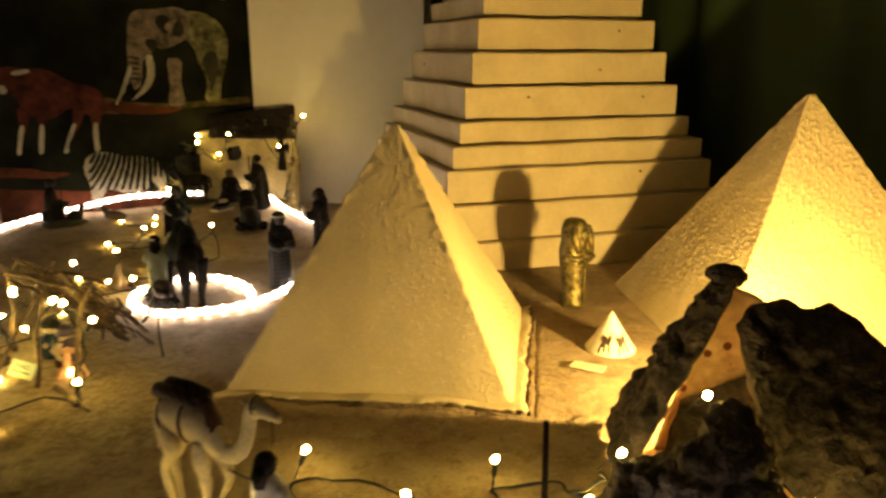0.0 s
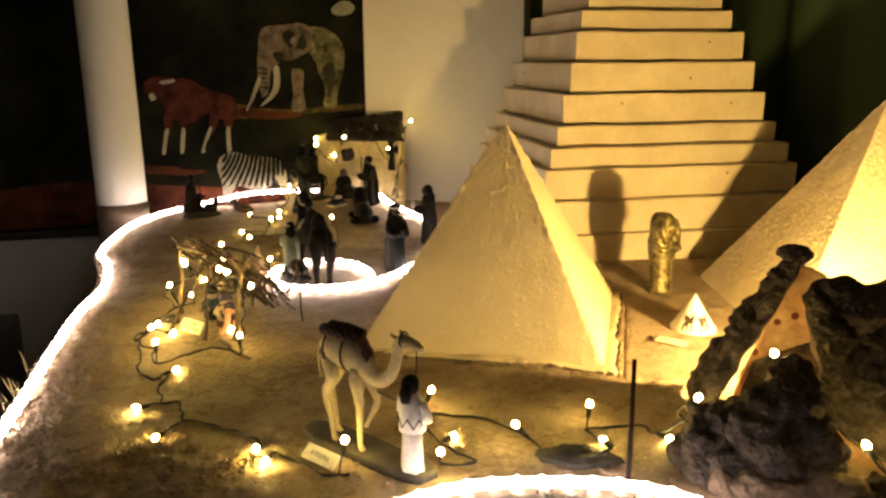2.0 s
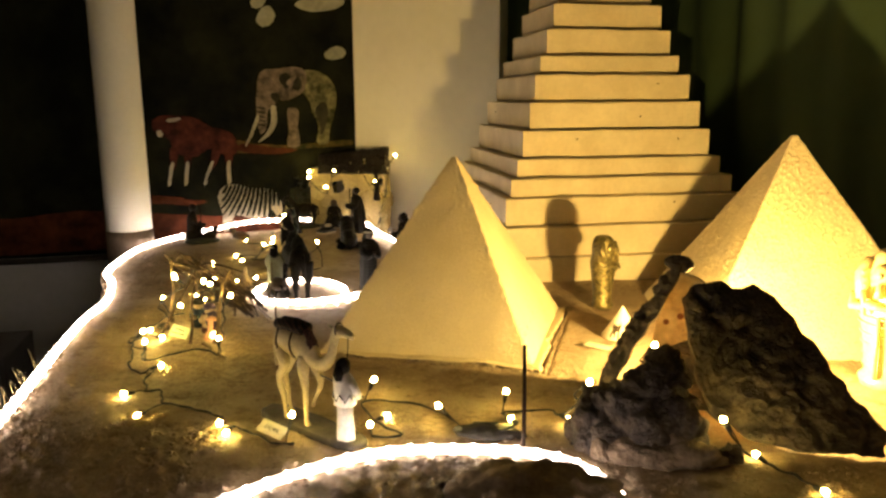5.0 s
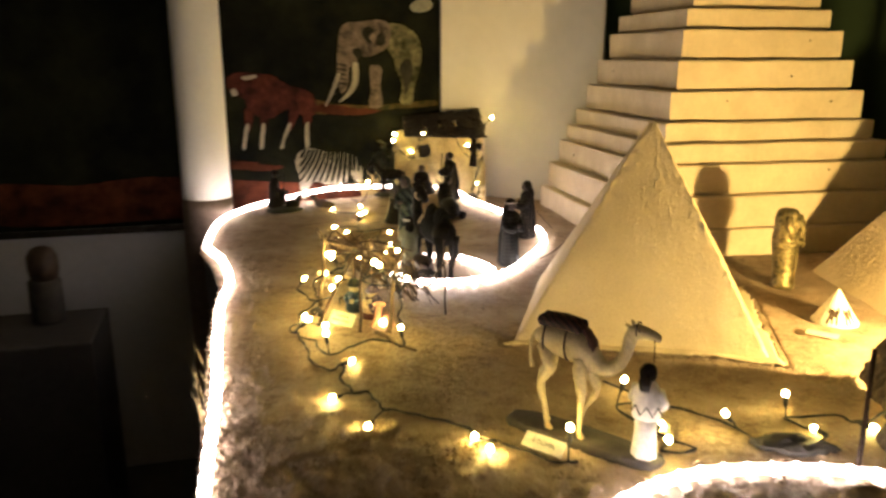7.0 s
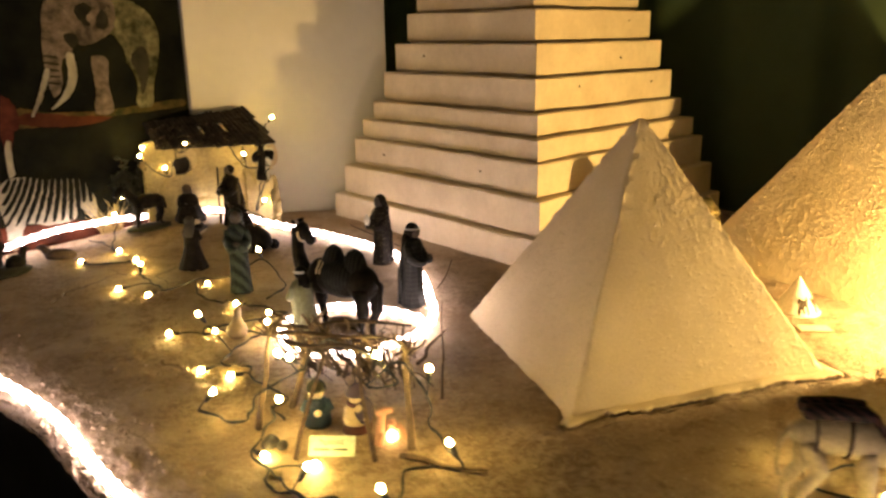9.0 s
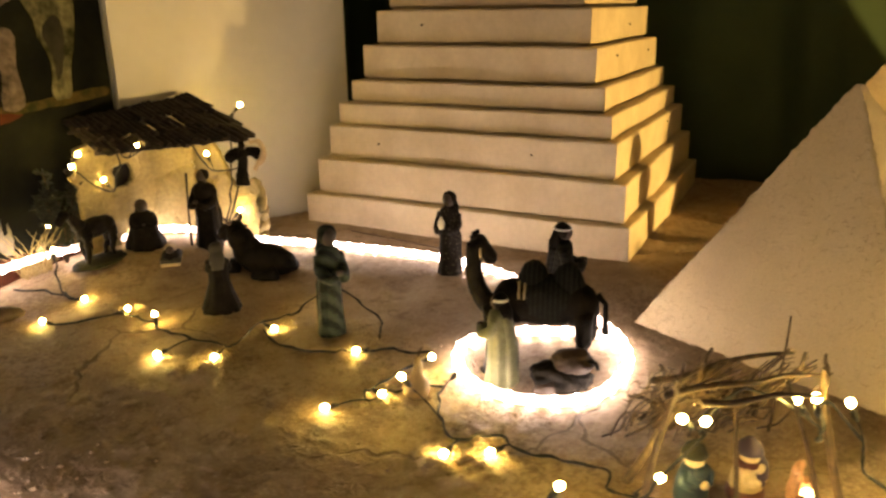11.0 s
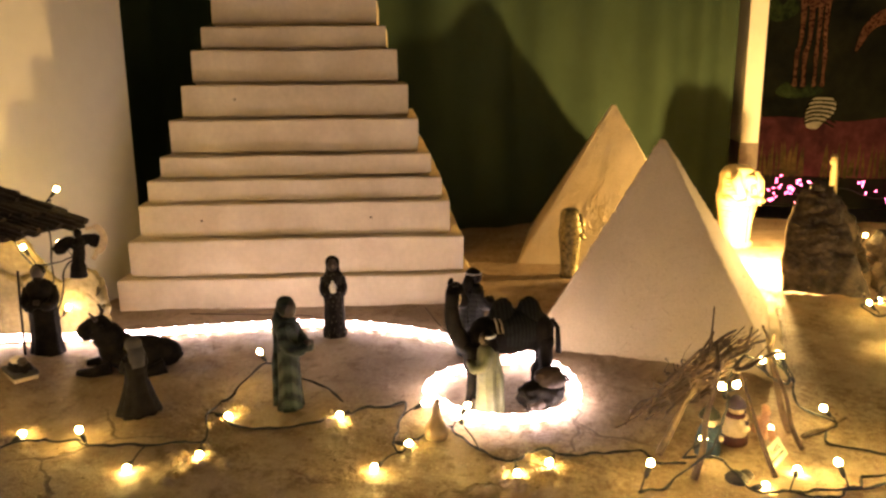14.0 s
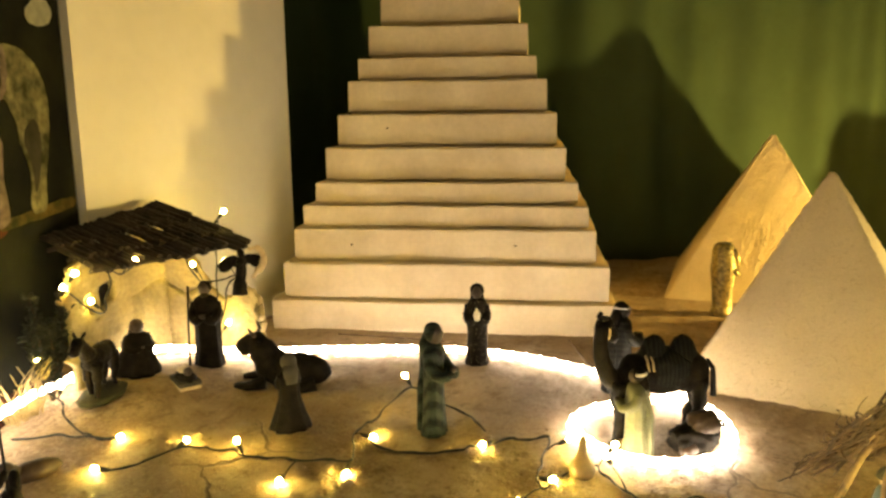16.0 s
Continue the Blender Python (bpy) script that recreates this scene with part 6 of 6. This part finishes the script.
    thing("driver_figurine", "camel driver figurine in white robe with a dark patterned sash", "figurine", (x, y, ground(x, y)), 150, bm=bm, mats=[M_WHITEPAINT, M_DARK, M_INK])
    # label in front of the base
    t = thing("label_card", "small cream label card leaning against the dark base", "card", (-0.222, 0.498, ground(-0.222, 0.498) + 0.004), -32)
    bm = bmesh.new()
    box(bm, (-.024, -.001, 0), (.024, .001, .017), bevel=0.0004)
    ob = part("card", bm, M_PAPER, t, smooth=False)
    ob.rotation_euler.x = radians(-52)
    cu = bpy.data.curves.new("lettering", "FONT")
    cu.body, cu.size, cu.align_x, cu.extrude = "ETIOPIA", 0.0075, "CENTER", 0.0001
    ob = new("lettering", cu)
    ob.parent, ob.matrix_basis = t, pose(0, 0, 0, -52, 0, 0) @ pose(0, -0.0013, 0.0060, 90, 0, 0)
    cu.materials.append(M_INK)


build_tan_camel()


# ---- stable
def build_stable():
    z0 = ground(-0.50, 1.93) - 0.004
    t = thing("stable", "small rock-walled stable with a sloping roof of dark bark strips", "stable", (-0.50, 1.93, z0))
    rnd = random.Random(21)

    def wall(name, line, height, hole=None, label=""):
        """Broken plaster plates, parted by cracks."""
        bm = bmesh.new()
        path = spline([(x + 0.50, y - 1.93, -0.005) for x, y in line], 12)
        nu, nv = 96, 60
        at = lambda u: path[min(int(u * (len(path) - 1)), len(path) - 2)].lerp(path[min(int(u * (len(path) - 1)) + 1, len(path) - 1)], u * (len(path) - 1) % 1)
        grid = []
        for j in range(nv + 1):
            row = []
            for i in range(nu + 1):
                u = i / nu
                p = at(u) + Vector((0, 0, height(u) * j / nv))
                d = (at(min(1, u + .05)) - at(max(0, u - .05))).normalized()
                n = Vector((d.y, -d.x, 0))
                k = Vector((p.x, p.y, p.z * 1.5)) + Vector((0.004 * noise.noise(p * 70), 0, 0.004 * noise.noise(p * 70 + Vector((5, 0, 0)))))
                dist, near = noise.voronoi(k * 11)
                plate = 0.007 * noise.noise(Vector(near[0]) * 3.7) + 0.003 * (1 - dist[0])
                crack = max(0.0, 1 - (dist[1] - dist[0]) / 0.06) * (2.0 if noise.noise(k * 13) > 0.12 else 0.1)
                q = p + n * (plate - 0.007 * crack + 0.0018 * noise.noise(k * 110))
                row.append(bm.verts.new(q))
            grid.append(row)
        for j in range(nv):
            for i in range(nu):
                u, v = (i + .5) / nu, (j + .5) / nv
                if hole and (abs((u - hole[0]) / hole[2]) ** 3 + abs((v - hole[1]) / hole[3]) ** 3) < 1 + 0.25 * noise.noise(Vector((u * 30, v * 30, 0))):
                    continue
                bm.faces.new((grid[j][i], grid[j][i + 1], grid[j + 1][i + 1], grid[j + 1][i]))
        for v in [v for v in bm.verts if not v.link_faces]:
            bm.verts.remove(v)
        ob = part(name, bm, M_PALESTONE, t, label)
        s = ob.modifiers.new("thick", "SOLIDIFY")
        s.thickness, s.offset = 0.010, 1.0
        return ob

    back = wall("back_wall", [(-0.640, 1.948), (-0.585, 1.968), (-0.50, 1.985), (-0.415, 1.988)], lambda u: 0.182 + 0.030 * u, (0.445, 0.635, 0.075, 0.105), "pale broken plaster wall with a dark square hole")
    wall("side_wall", [(-0.415, 1.990), (-0.392, 1.93), (-0.380, 1.87), (-0.376, 1.816)], lambda u: 0.165 - 0.10 * u + 0.028 * math.sin(u * 9), None, "broken pale plaster side wall")
    # ink-dark block added behind the hole, in place of the shade there
    bm = bmesh.new()
    box(bm, (-0.070, 0.066, 0.085), (-0.012, 0.094, 0.160))
    part("hole_shade", bm, M_INK, back, "dark block that stands for the shade behind the hole", smooth=False)
    # a lean-to roof of long bark strips running down to the open front
    BR, FR, FL, BL = [Vector((x + 0.50, y - 1.93, z - z0)) for x, y, z in ((-0.398, 1.990, 0.247), (-0.362, 1.826, 0.196), (-0.606, 1.922, 0.190), (-0.622, 1.996, 0.224))]
    bm = bmesh.new()
    for f in (0.04, 0.45, 0.88):
        tube(bm, [BR.lerp(FR, f) - Vector((0, 0, .006)), BR.lerp(FR, f).lerp(BL.lerp(FL, f), 0.5) - Vector((0, 0, .007)), BL.lerp(FL, f) - Vector((0, 0, .006))], .0034, 8)
    roof = part("roof", bm, M_ROOF, t, "dark roof of ragged bark strips")
    count = 25
    for c in range(count):
        u = (c + 0.5) / count
        a, b = BR.lerp(BL, u), FR.lerp(FL, u)
        cuts = [-0.02, 0.36 + rnd.uniform(-.1, .1), 0.70 + rnd.uniform(-.08, .08), 1.02 + rnd.uniform(-.08, .10)]
        side = (BL - BR).normalized()
        for s in range(3):
            if rnd.random() < 0.12 and 0 < s:
                continue
            f0, f1 = cuts[s] - 0.06, cuts[s + 1]
            w = 0.0062 + rnd.uniform(-.0012, .0012)
            lift = 0.0030 * (2 - s) + rnd.uniform(-.001, .0025)
            bm = bmesh.new()
            rows = []
            for i in range(4):
                p = a.lerp(b, f0 + (f1 - f0) * i / 3) + Vector((0, 0, lift + rnd.uniform(-.0008, .0008))) + side * rnd.uniform(-.0015, .0015)
                rows.append([bm.verts.new(p + side * w * k + Vector((0, 0, h * 0.0048))) for k, h in ((-1.05, 0), (-.55, .8), (0, 1.05), (.55, .8), (1.05, 0), (0, -.15))])
            for r, q in zip(rows, rows[1:]):
                for k in range(6):
                    bm.faces.new((r[k], r[(k + 1) % 6], q[(k + 1) % 6], q[k]))
            bm.faces.new(rows[0][::-1])
            bm.faces.new(rows[-1])
            part("bark_strip", bm, M_ROOF, roof, smooth=False)


build_stable()


def build_bush():
    """Dark twiggy foliage filling the gap between the stable's wall and the banner."""
    t = thing("bush", "dark leafy sprig standing between the stable and the banner", "plant", (-0.668, 1.952, ground(-0.668, 1.952)))
    rnd, bm, leaves = random.Random(31), bmesh.new(), bmesh.new()
    for k in range(11):
        a, h = rnd.uniform(0, 2 * math.pi), rnd.uniform(.09, .16)
        tip = Vector((.030 * math.cos(a), .012 * math.sin(a), h))
        path = spline([(0, 0, -.005), tip * .45 + Vector((rnd.uniform(-.006, .006), 0, .01)), tip], 5)
        tube(bm, path, [.0020 - .0014 * i / len(path) for i in range(len(path))], 6)
        for q in path[3:]:
            for j in range(7):
                d = Vector((rnd.uniform(-1, 1), rnd.uniform(-.5, .5), rnd.uniform(-.4, .9))).normalized()
                w = d.cross(Vector((rnd.uniform(-1, 1), rnd.uniform(-1, 1), .3))).normalized() * rnd.uniform(.0022, .0040)
                n, l = d.cross(w).normalized() * .0014, rnd.uniform(.010, .020)
                vs = [leaves.verts.new(c) for c in (q, q + d * l * .5 + w + n, q + d * l, q + d * l * .5 - w + n, q + d * l * .5 - n)]
                for f in ((0, 1, 4), (1, 2, 4), (2, 3, 4), (3, 0, 4)):
                    leaves.faces.new([vs[i] for i in f])
    part("stem", bm, M_TWIG, t)
    part("foliage", leaves, M_LEAF, t, "small dark green leaves", smooth=False, kind="stuff")


build_bush()


def build_hanging_angel():
    """A dark winged figurine under the roof's corner, with a pale ribbon beside it."""
    bm = bmesh.new()
    tube(bm, spline([(-.004, 0, -.004), (-.003, 0, .014), (0, 0, .034), (.001, 0, .050), (.001, 0, .058)], 4), [.0125] * 2 + [.0115] * 3 + [.0090] * 4 + [.0085] * 4 + [.0068] * 3 + [.004], 14, 0, flat=0.8)
    ball(bm, (.001, -.002, .064), (.0062, .0066, .0074), 0, 3)
    for s, drop in ((-1, .008), (1, .002)):
        tube(bm, spline([(s * .002, .004, .050), (s * .014, .007, .053 - drop * .3), (s * .025, .008, .050 - drop), (s * .034, .008, .044 - drop)], 4), [.0020] * 2 + [.0028] * 4 + [.0034] * 4 + [.0026] * 2 + [.001], 12, 0, flat=3.0)
    tube(bm, [(.001, -.004, .048), (-.006, -.012, .043), (-.010, -.014, .047)], [.0036, .0032, .0022], 8, 0)
    tube(bm, [(0, 0, .068), (.001, .001, .076)], .0006, 6)
    tube(bm, spline([(.012, .006, .068), (.028, .006, .070), (.036, .005, .056), (.033, .005, .040), (.024, .005, .030), (.018, .005, .020)], 5), [.0012] * 4 + [.0020] * 8 + [.0024] * 8 + [.0015] * 6, 10, 1, flat=2.6)
    thing("winged_figurine", "dark winged figurine with a pale ribbon hung from the stable roof", "figurine", (-0.400, 1.836, 0.121), -52, "nativity figurines", bm=bm, mats=[M_DARK, M_CREAMFIG])


build_hanging_angel()


# ---- twig shelter with its two little figures
def twig(bm, a, b, r, rnd, bend=0.012, mat=0, seg=6):
    a, b = Vector(a), Vector(b)
    mid = [a.lerp(b, k / 4) + Vector([rnd.uniform(-bend, bend) for _ in range(3)]) * (0 if k in (0, 4) else 1) for k in range(5)]
    path = spline(mid, 3)
    for q in path:
        q.z = max(q.z, 0.001)
    tube(bm, path, [r * (1.1 - 0.6 * i / len(path)) for i in range(len(path))], seg, mat)


def build_shelter():
    t = thing("twig_shelter", "lean-to shelter of dry brushwood on forked sticks", "shelter")
    rnd = random.Random(4)
    posts = (((-0.585, 0.950, 0), (-0.566, 0.930, 0.128), 0.0036), ((-0.563, 0.868, 0), (-0.508, 0.917, 0.124), 0.0027), ((-0.490, 0.830, 0), (-0.494, 0.876, 0.120), 0.0028), ((-0.448, 0.836, 0), (-0.440, 0.868, 0.112), 0.0042), ((-0.372, 0.930, 0), (-0.374, 0.922, 0.126), 0.0016), ((-0.540, 0.985, 0), (-0.520, 0.930, 0.125), 0.0040))
    for a, b, r in posts:
        bm = bmesh.new()
        twig(bm, a, b, r, rnd, 0.0022, 0, 8)
        d = (Vector(b) - Vector(a)).normalized()
        if r > 0.0033:
            for s in (-1, 1):
                twig(bm, Vector(b) - d * 0.012, Vector(b) + Vector((s * 0.014, s * 0.004, 0.010)), r * .6, rnd, 0.002)
        part("post", bm, M_PALETWIG if r > 0.0035 else M_TWIG, t)
    for a, b in (((-0.575, 0.935, 0.118), (-0.430, 0.866, 0.106)), ((-0.556, 0.915, 0.112), (-0.480, 0.855, 0.110)), ((-0.56, 0.955, 0.118), (-0.42, 0.90, 0.112))):
        bm = bmesh.new()
        twig(bm, a, b, 0.0028, rnd, 0.006)
        part("crossbar", bm, M_TWIG, t)
    for k in range(95):
        u = rnd.random()
        top = Vector((-0.570, 0.945, 0.118)).lerp(Vector((-0.425, 0.880, 0.112)), u) + Vector([rnd.uniform(-.014, .014) for _ in range(3)])
        foot = Vector((-0.495, 1.035, 0.0)).lerp(Vector((-0.405, 0.960, 0.0)), min(1, max(0, u + rnd.uniform(-.25, .25)))) + Vector((rnd.uniform(-.022, .022), rnd.uniform(-.022, .022), 0.002))
        if rnd.random() < 0.35:
            top, foot = top.lerp(foot, rnd.uniform(.2, .5)) + Vector((rnd.uniform(-.05, .05), rnd.uniform(-.03, .03), 0.01)), top.lerp(foot, rnd.uniform(.4, .95)) + Vector((rnd.uniform(-.01, .04), rnd.uniform(-.03, .02), 0.004))
        foot = top.lerp(foot, rnd.uniform(0.5, 1.0) ** 1.4)
        foot.z = max(foot.z, 0.002)
        over = top + (top - foot) * rnd.uniform(0.0, 0.16)
        bm = bmesh.new()
        twig(bm, foot, over, .0006 + .0024 * rnd.random() ** 2, rnd, 0.007, 0, 5)
        part("twig", bm, M_TWIG if rnd.random() < .95 else M_PALETWIG, t)
    bm = bmesh.new()
    twig(bm, (-0.465, 0.825, 0.005), (-0.395, 0.765, 0.003), 0.0030, rnd, 0.003, 0, 8)
    thing("twig", "short pale stick lying on the sand", "stick", bm=bm, mats=M_PALETWIG)

    def gnome(name, label, place, turn, robe, cap, belly):
        bm = bmesh.new()
        rings(bm, [(0, .0145, .0135, 0, 0), (.006, .0155, .0145, 0, 0), (.020, .0140, .0130, 0, 0), (.032, .0105, .0100, 0, 0), (.036, .006, .006, 0, 0)], 20, 0)
        ball(bm, (0, -.001, .040), (.0085, .0085, .0078), 3, 3)
        ball(bm, (0, .0005, .0465), (.0105, .0105, .0068), 1, 3)
        rings(bm, [(.044, .0118, .0118, 0, 0), (.047, .0112, .0112, 0, 0), (.052, .0085, .0085, 0, 0), (.057, .0030, .0030, 0, 0)], 18, 1)
        ball(bm, (0, -.0095, .031), (.0075, .0050, .0060), 0, 2)
        ball(bm, (.002, -.0125, .0205), (.0042, .0040, .0040), 3, 3)
        if not belly:
            ball(bm, (.0045, -.0050, .0235), (.0128, .0118, .0185), 1, 3)
            rings(bm, [(-.001, .0160, .0150, 0, 0), (.004, .0168, .0158, 0, 0), (.011, .0158, .0148, 0, 0), (.013, .0135, .0125, 0, 0)], 20, 4)
            rings(bm, [(.031, .0100, .0100, 0, 0), (.034, .0118, .0118, 0, 0), (.037, .0095, .0095, 0, 0)], 18, 4)
        for s in (-1, 1):
            tube(bm, [(s * .010, 0, .031), (s * .0150, -.005, .023), (s * .008, -.012, .020)], [.0042, .0045, .0035], 8, 0 if belly else 2)
        thing(name, label, "figurine", (*place, ground(*place) - .001), turn, bm=bm, mats=[robe, cap, M_CREAMFIG, M_CREAMFIG, M_REDFIG])

    gnome("seated_figurine", "little figurine in a blue robe and green cap inside the shelter", (-0.522, 0.933), -20, M_BLUE, M_MOSS, True)
    gnome("seated_figurine", "little figurine in cream and dark red with a purple cap", (-0.486, 0.902), 10, M_CREAMFIG, M_PURPLE, False)
    # camp fire: a small lit clay fire with logs
    t = thing("camp_fire", "small glowing orange toy camp fire before the shelter", "camp fire", (-0.462, 0.866, ground(-0.462, 0.866)))
    bm = bmesh.new()
    ball(bm, (.001, -.006, .007), (.006, .005, .006), 0, 3, 0.2, 90)
    part("flame", bm, M_FIRE, t, "small glowing flame")
    for k, (x, y, h, r) in enumerate(((-.008, .002, .034, .0050), (.006, .006, .018, .0060), (.012, -.001, .015, .0050), (-.012, -.006, .012, .0040))):
        bm = bmesh.new()
        tube(bm, spline([(x * 1.3, y * 1.3, 0), (x, y, h * .6), (x * .8, y * .8, h)], 4), [r] * 5 + [r * .9] * 4, 10)
        part("log", bm, M_CLAY, t)
    bm = bmesh.new()
    tube(bm, [(-.014, 0, .033), (-.004, .001, .035), (.004, .002, .033)], [.0035, .0042, .0030], 10)
    part("log", bm, M_CLAY, t)
    # sign
    t = thing("sign", "pale green card sign leaning on the sand before the shelter", "sign", (-0.528, 0.858, ground(-0.528, 0.858) + .001), -26)
    bm = bmesh.new()
    box(bm, (-.024, -.0008, 0), (.024, .0008, .021), bevel=.0003)
    cards = [part("card", bm, M_GREENCARD, t, smooth=False)]
    cu = bpy.data.curves.new("lettering", "FONT")
    cu.body, cu.size, cu.align_x, cu.extrude = "TUAREG", 0.0068, "CENTER", 0.0001
    ob = new("lettering", cu)
    ob.parent, ob.matrix_basis = t, pose(0, 0, 0, -35, 0, 0) @ pose(0, -0.0018, 0.0118, 90, 0, 0)
    cu.materials.append(M_INK)
    for x0, x1, z0, z1 in ((-.018, -.002, .0060, .0078), (.001, .016, .0060, .0078)):
        bm = bmesh.new()
        box(bm, (x0, -.0014, z0), (x1, -.0010, z1))
        cards.append(part("print_bar", bm, M_INK, t, smooth=False))
    for ob in cards:
        ob.rotation_euler.x = radians(-35)
    for x, y, r in ((-0.580, 0.908, .012), (-0.570, 0.897, .008)):
        build_rock("small dull stone beside the twig shelter", (x, y, .004), (r, r * .8, r * .7), .2, x * 9, M_STONE, "stone", "stone", crag=0.001)


build_shelter()


# ---- odds and ends
def build_grass():
    t = thing("dry_grass", "sparse dry grass stalks sticking up along the sand's edge", "grass", kind="stuff")
    rnd = random.Random(9)
    bm = bmesh.new()
    for k in range(16):
        y = rnd.uniform(0.52, 0.70)
        x = lerp_rows(LEFT, y) + rnd.uniform(-.006, .010)
        h = rnd.uniform(.012, .034)
        tube(bm, [(x, y, -.008), (x - rnd.uniform(0, .010), y + rnd.uniform(-.006, .006), h)], [.0008, .0003], 5)
    for k in range(70):
        a, h = rnd.uniform(0, 2 * math.pi), rnd.uniform(.03, .085)
        x, y = -0.715 + rnd.uniform(-.02, .02), 1.945 + rnd.uniform(-.012, .012)
        tube(bm, spline([(x, y, .0), (x + .01 * math.cos(a), y + .008 * math.sin(a), h * .6), (x + .032 * math.cos(a), y - abs(.02 * math.sin(a)), h)], 3), [.0009] * 4 + [.0005] * 3, 5)
    part("stalks", bm, M_STRAW, t)
    for pts in (((-0.19, 1.555, .010), (-0.21, 1.66, .011), (-0.228, 1.77, .010)), ((-0.22, 1.30, .002), (-0.19, 1.33, .012), (-0.165, 1.36, .030))):
        bm = bmesh.new()
        tube(bm, spline(pts, 5), .0012, 6)
        thing("twig", "thin dry twig lying on the sand", "stick", bm=bm, mats=M_TWIG)


build_grass()


def build_plinth():
    bm = bmesh.new()
    box(bm, (-.17, -.13, -.78), (.17, .13, -.205), bevel=.006)
    thing("plinth", "dark plinth standing in the unlit room", "plinth", (-1.40, 1.30, 0), 22, bm=bm, mats=M_FLOOR, smooth=False)
    bm = bmesh.new()
    rings(bm, [(0, .036, .036, 0, 0), (.005, .038, .038, 0, 0), (.098, .037, .037, 0, 0), (.104, .032, .032, 0, 0)], 24, 0)
    rings(bm, [(.104, .030, .030, 0, 0), (.128, .034, .034, 0, 0), (.158, .034, .034, 0, 0), (.176, .024, .024, 0, 0), (.182, .010, .010, 0, 0)], 24, 1)
    thing("jar", "dark jar with a paler rounded top on the plinth", "jar", (-1.375, 1.37, -.205), bm=bm, mats=[M_STONE, M_BROWN])


build_plinth()


def build_giraffe():
    bm = bmesh.new()
    k = 1.0
    tube(bm, spline([(.0, 0, .085), (.012, 0, .12), (.016, 0, .175), (.020, 0, .205)], 4), [.012] * 4 + [.009] * 5 + [.007] * 4, 10)
    tube(bm, [(.016, 0, .208), (.024, 0, .212), (.040, 0, .200)], [.006, .008, .005], 10)
    ball(bm, (-.025, 0, .085), (.036, .015, .020), 0, 3)
    for x in (-.05, -.006):
        for y in (-.008, .008):
            tube(bm, [(x, y, .085), (x, y, .04), (x, y, 0)], [.008, .005, .0045], 8)
    thing("giraffe_figurine", "yellow long-necked animal figurine behind the cork bark", "figurine", (0.70, 0.560, ground(0.7, 0.56)), 150, bm=bm, mats=[M_CAMEL])


build_giraffe()
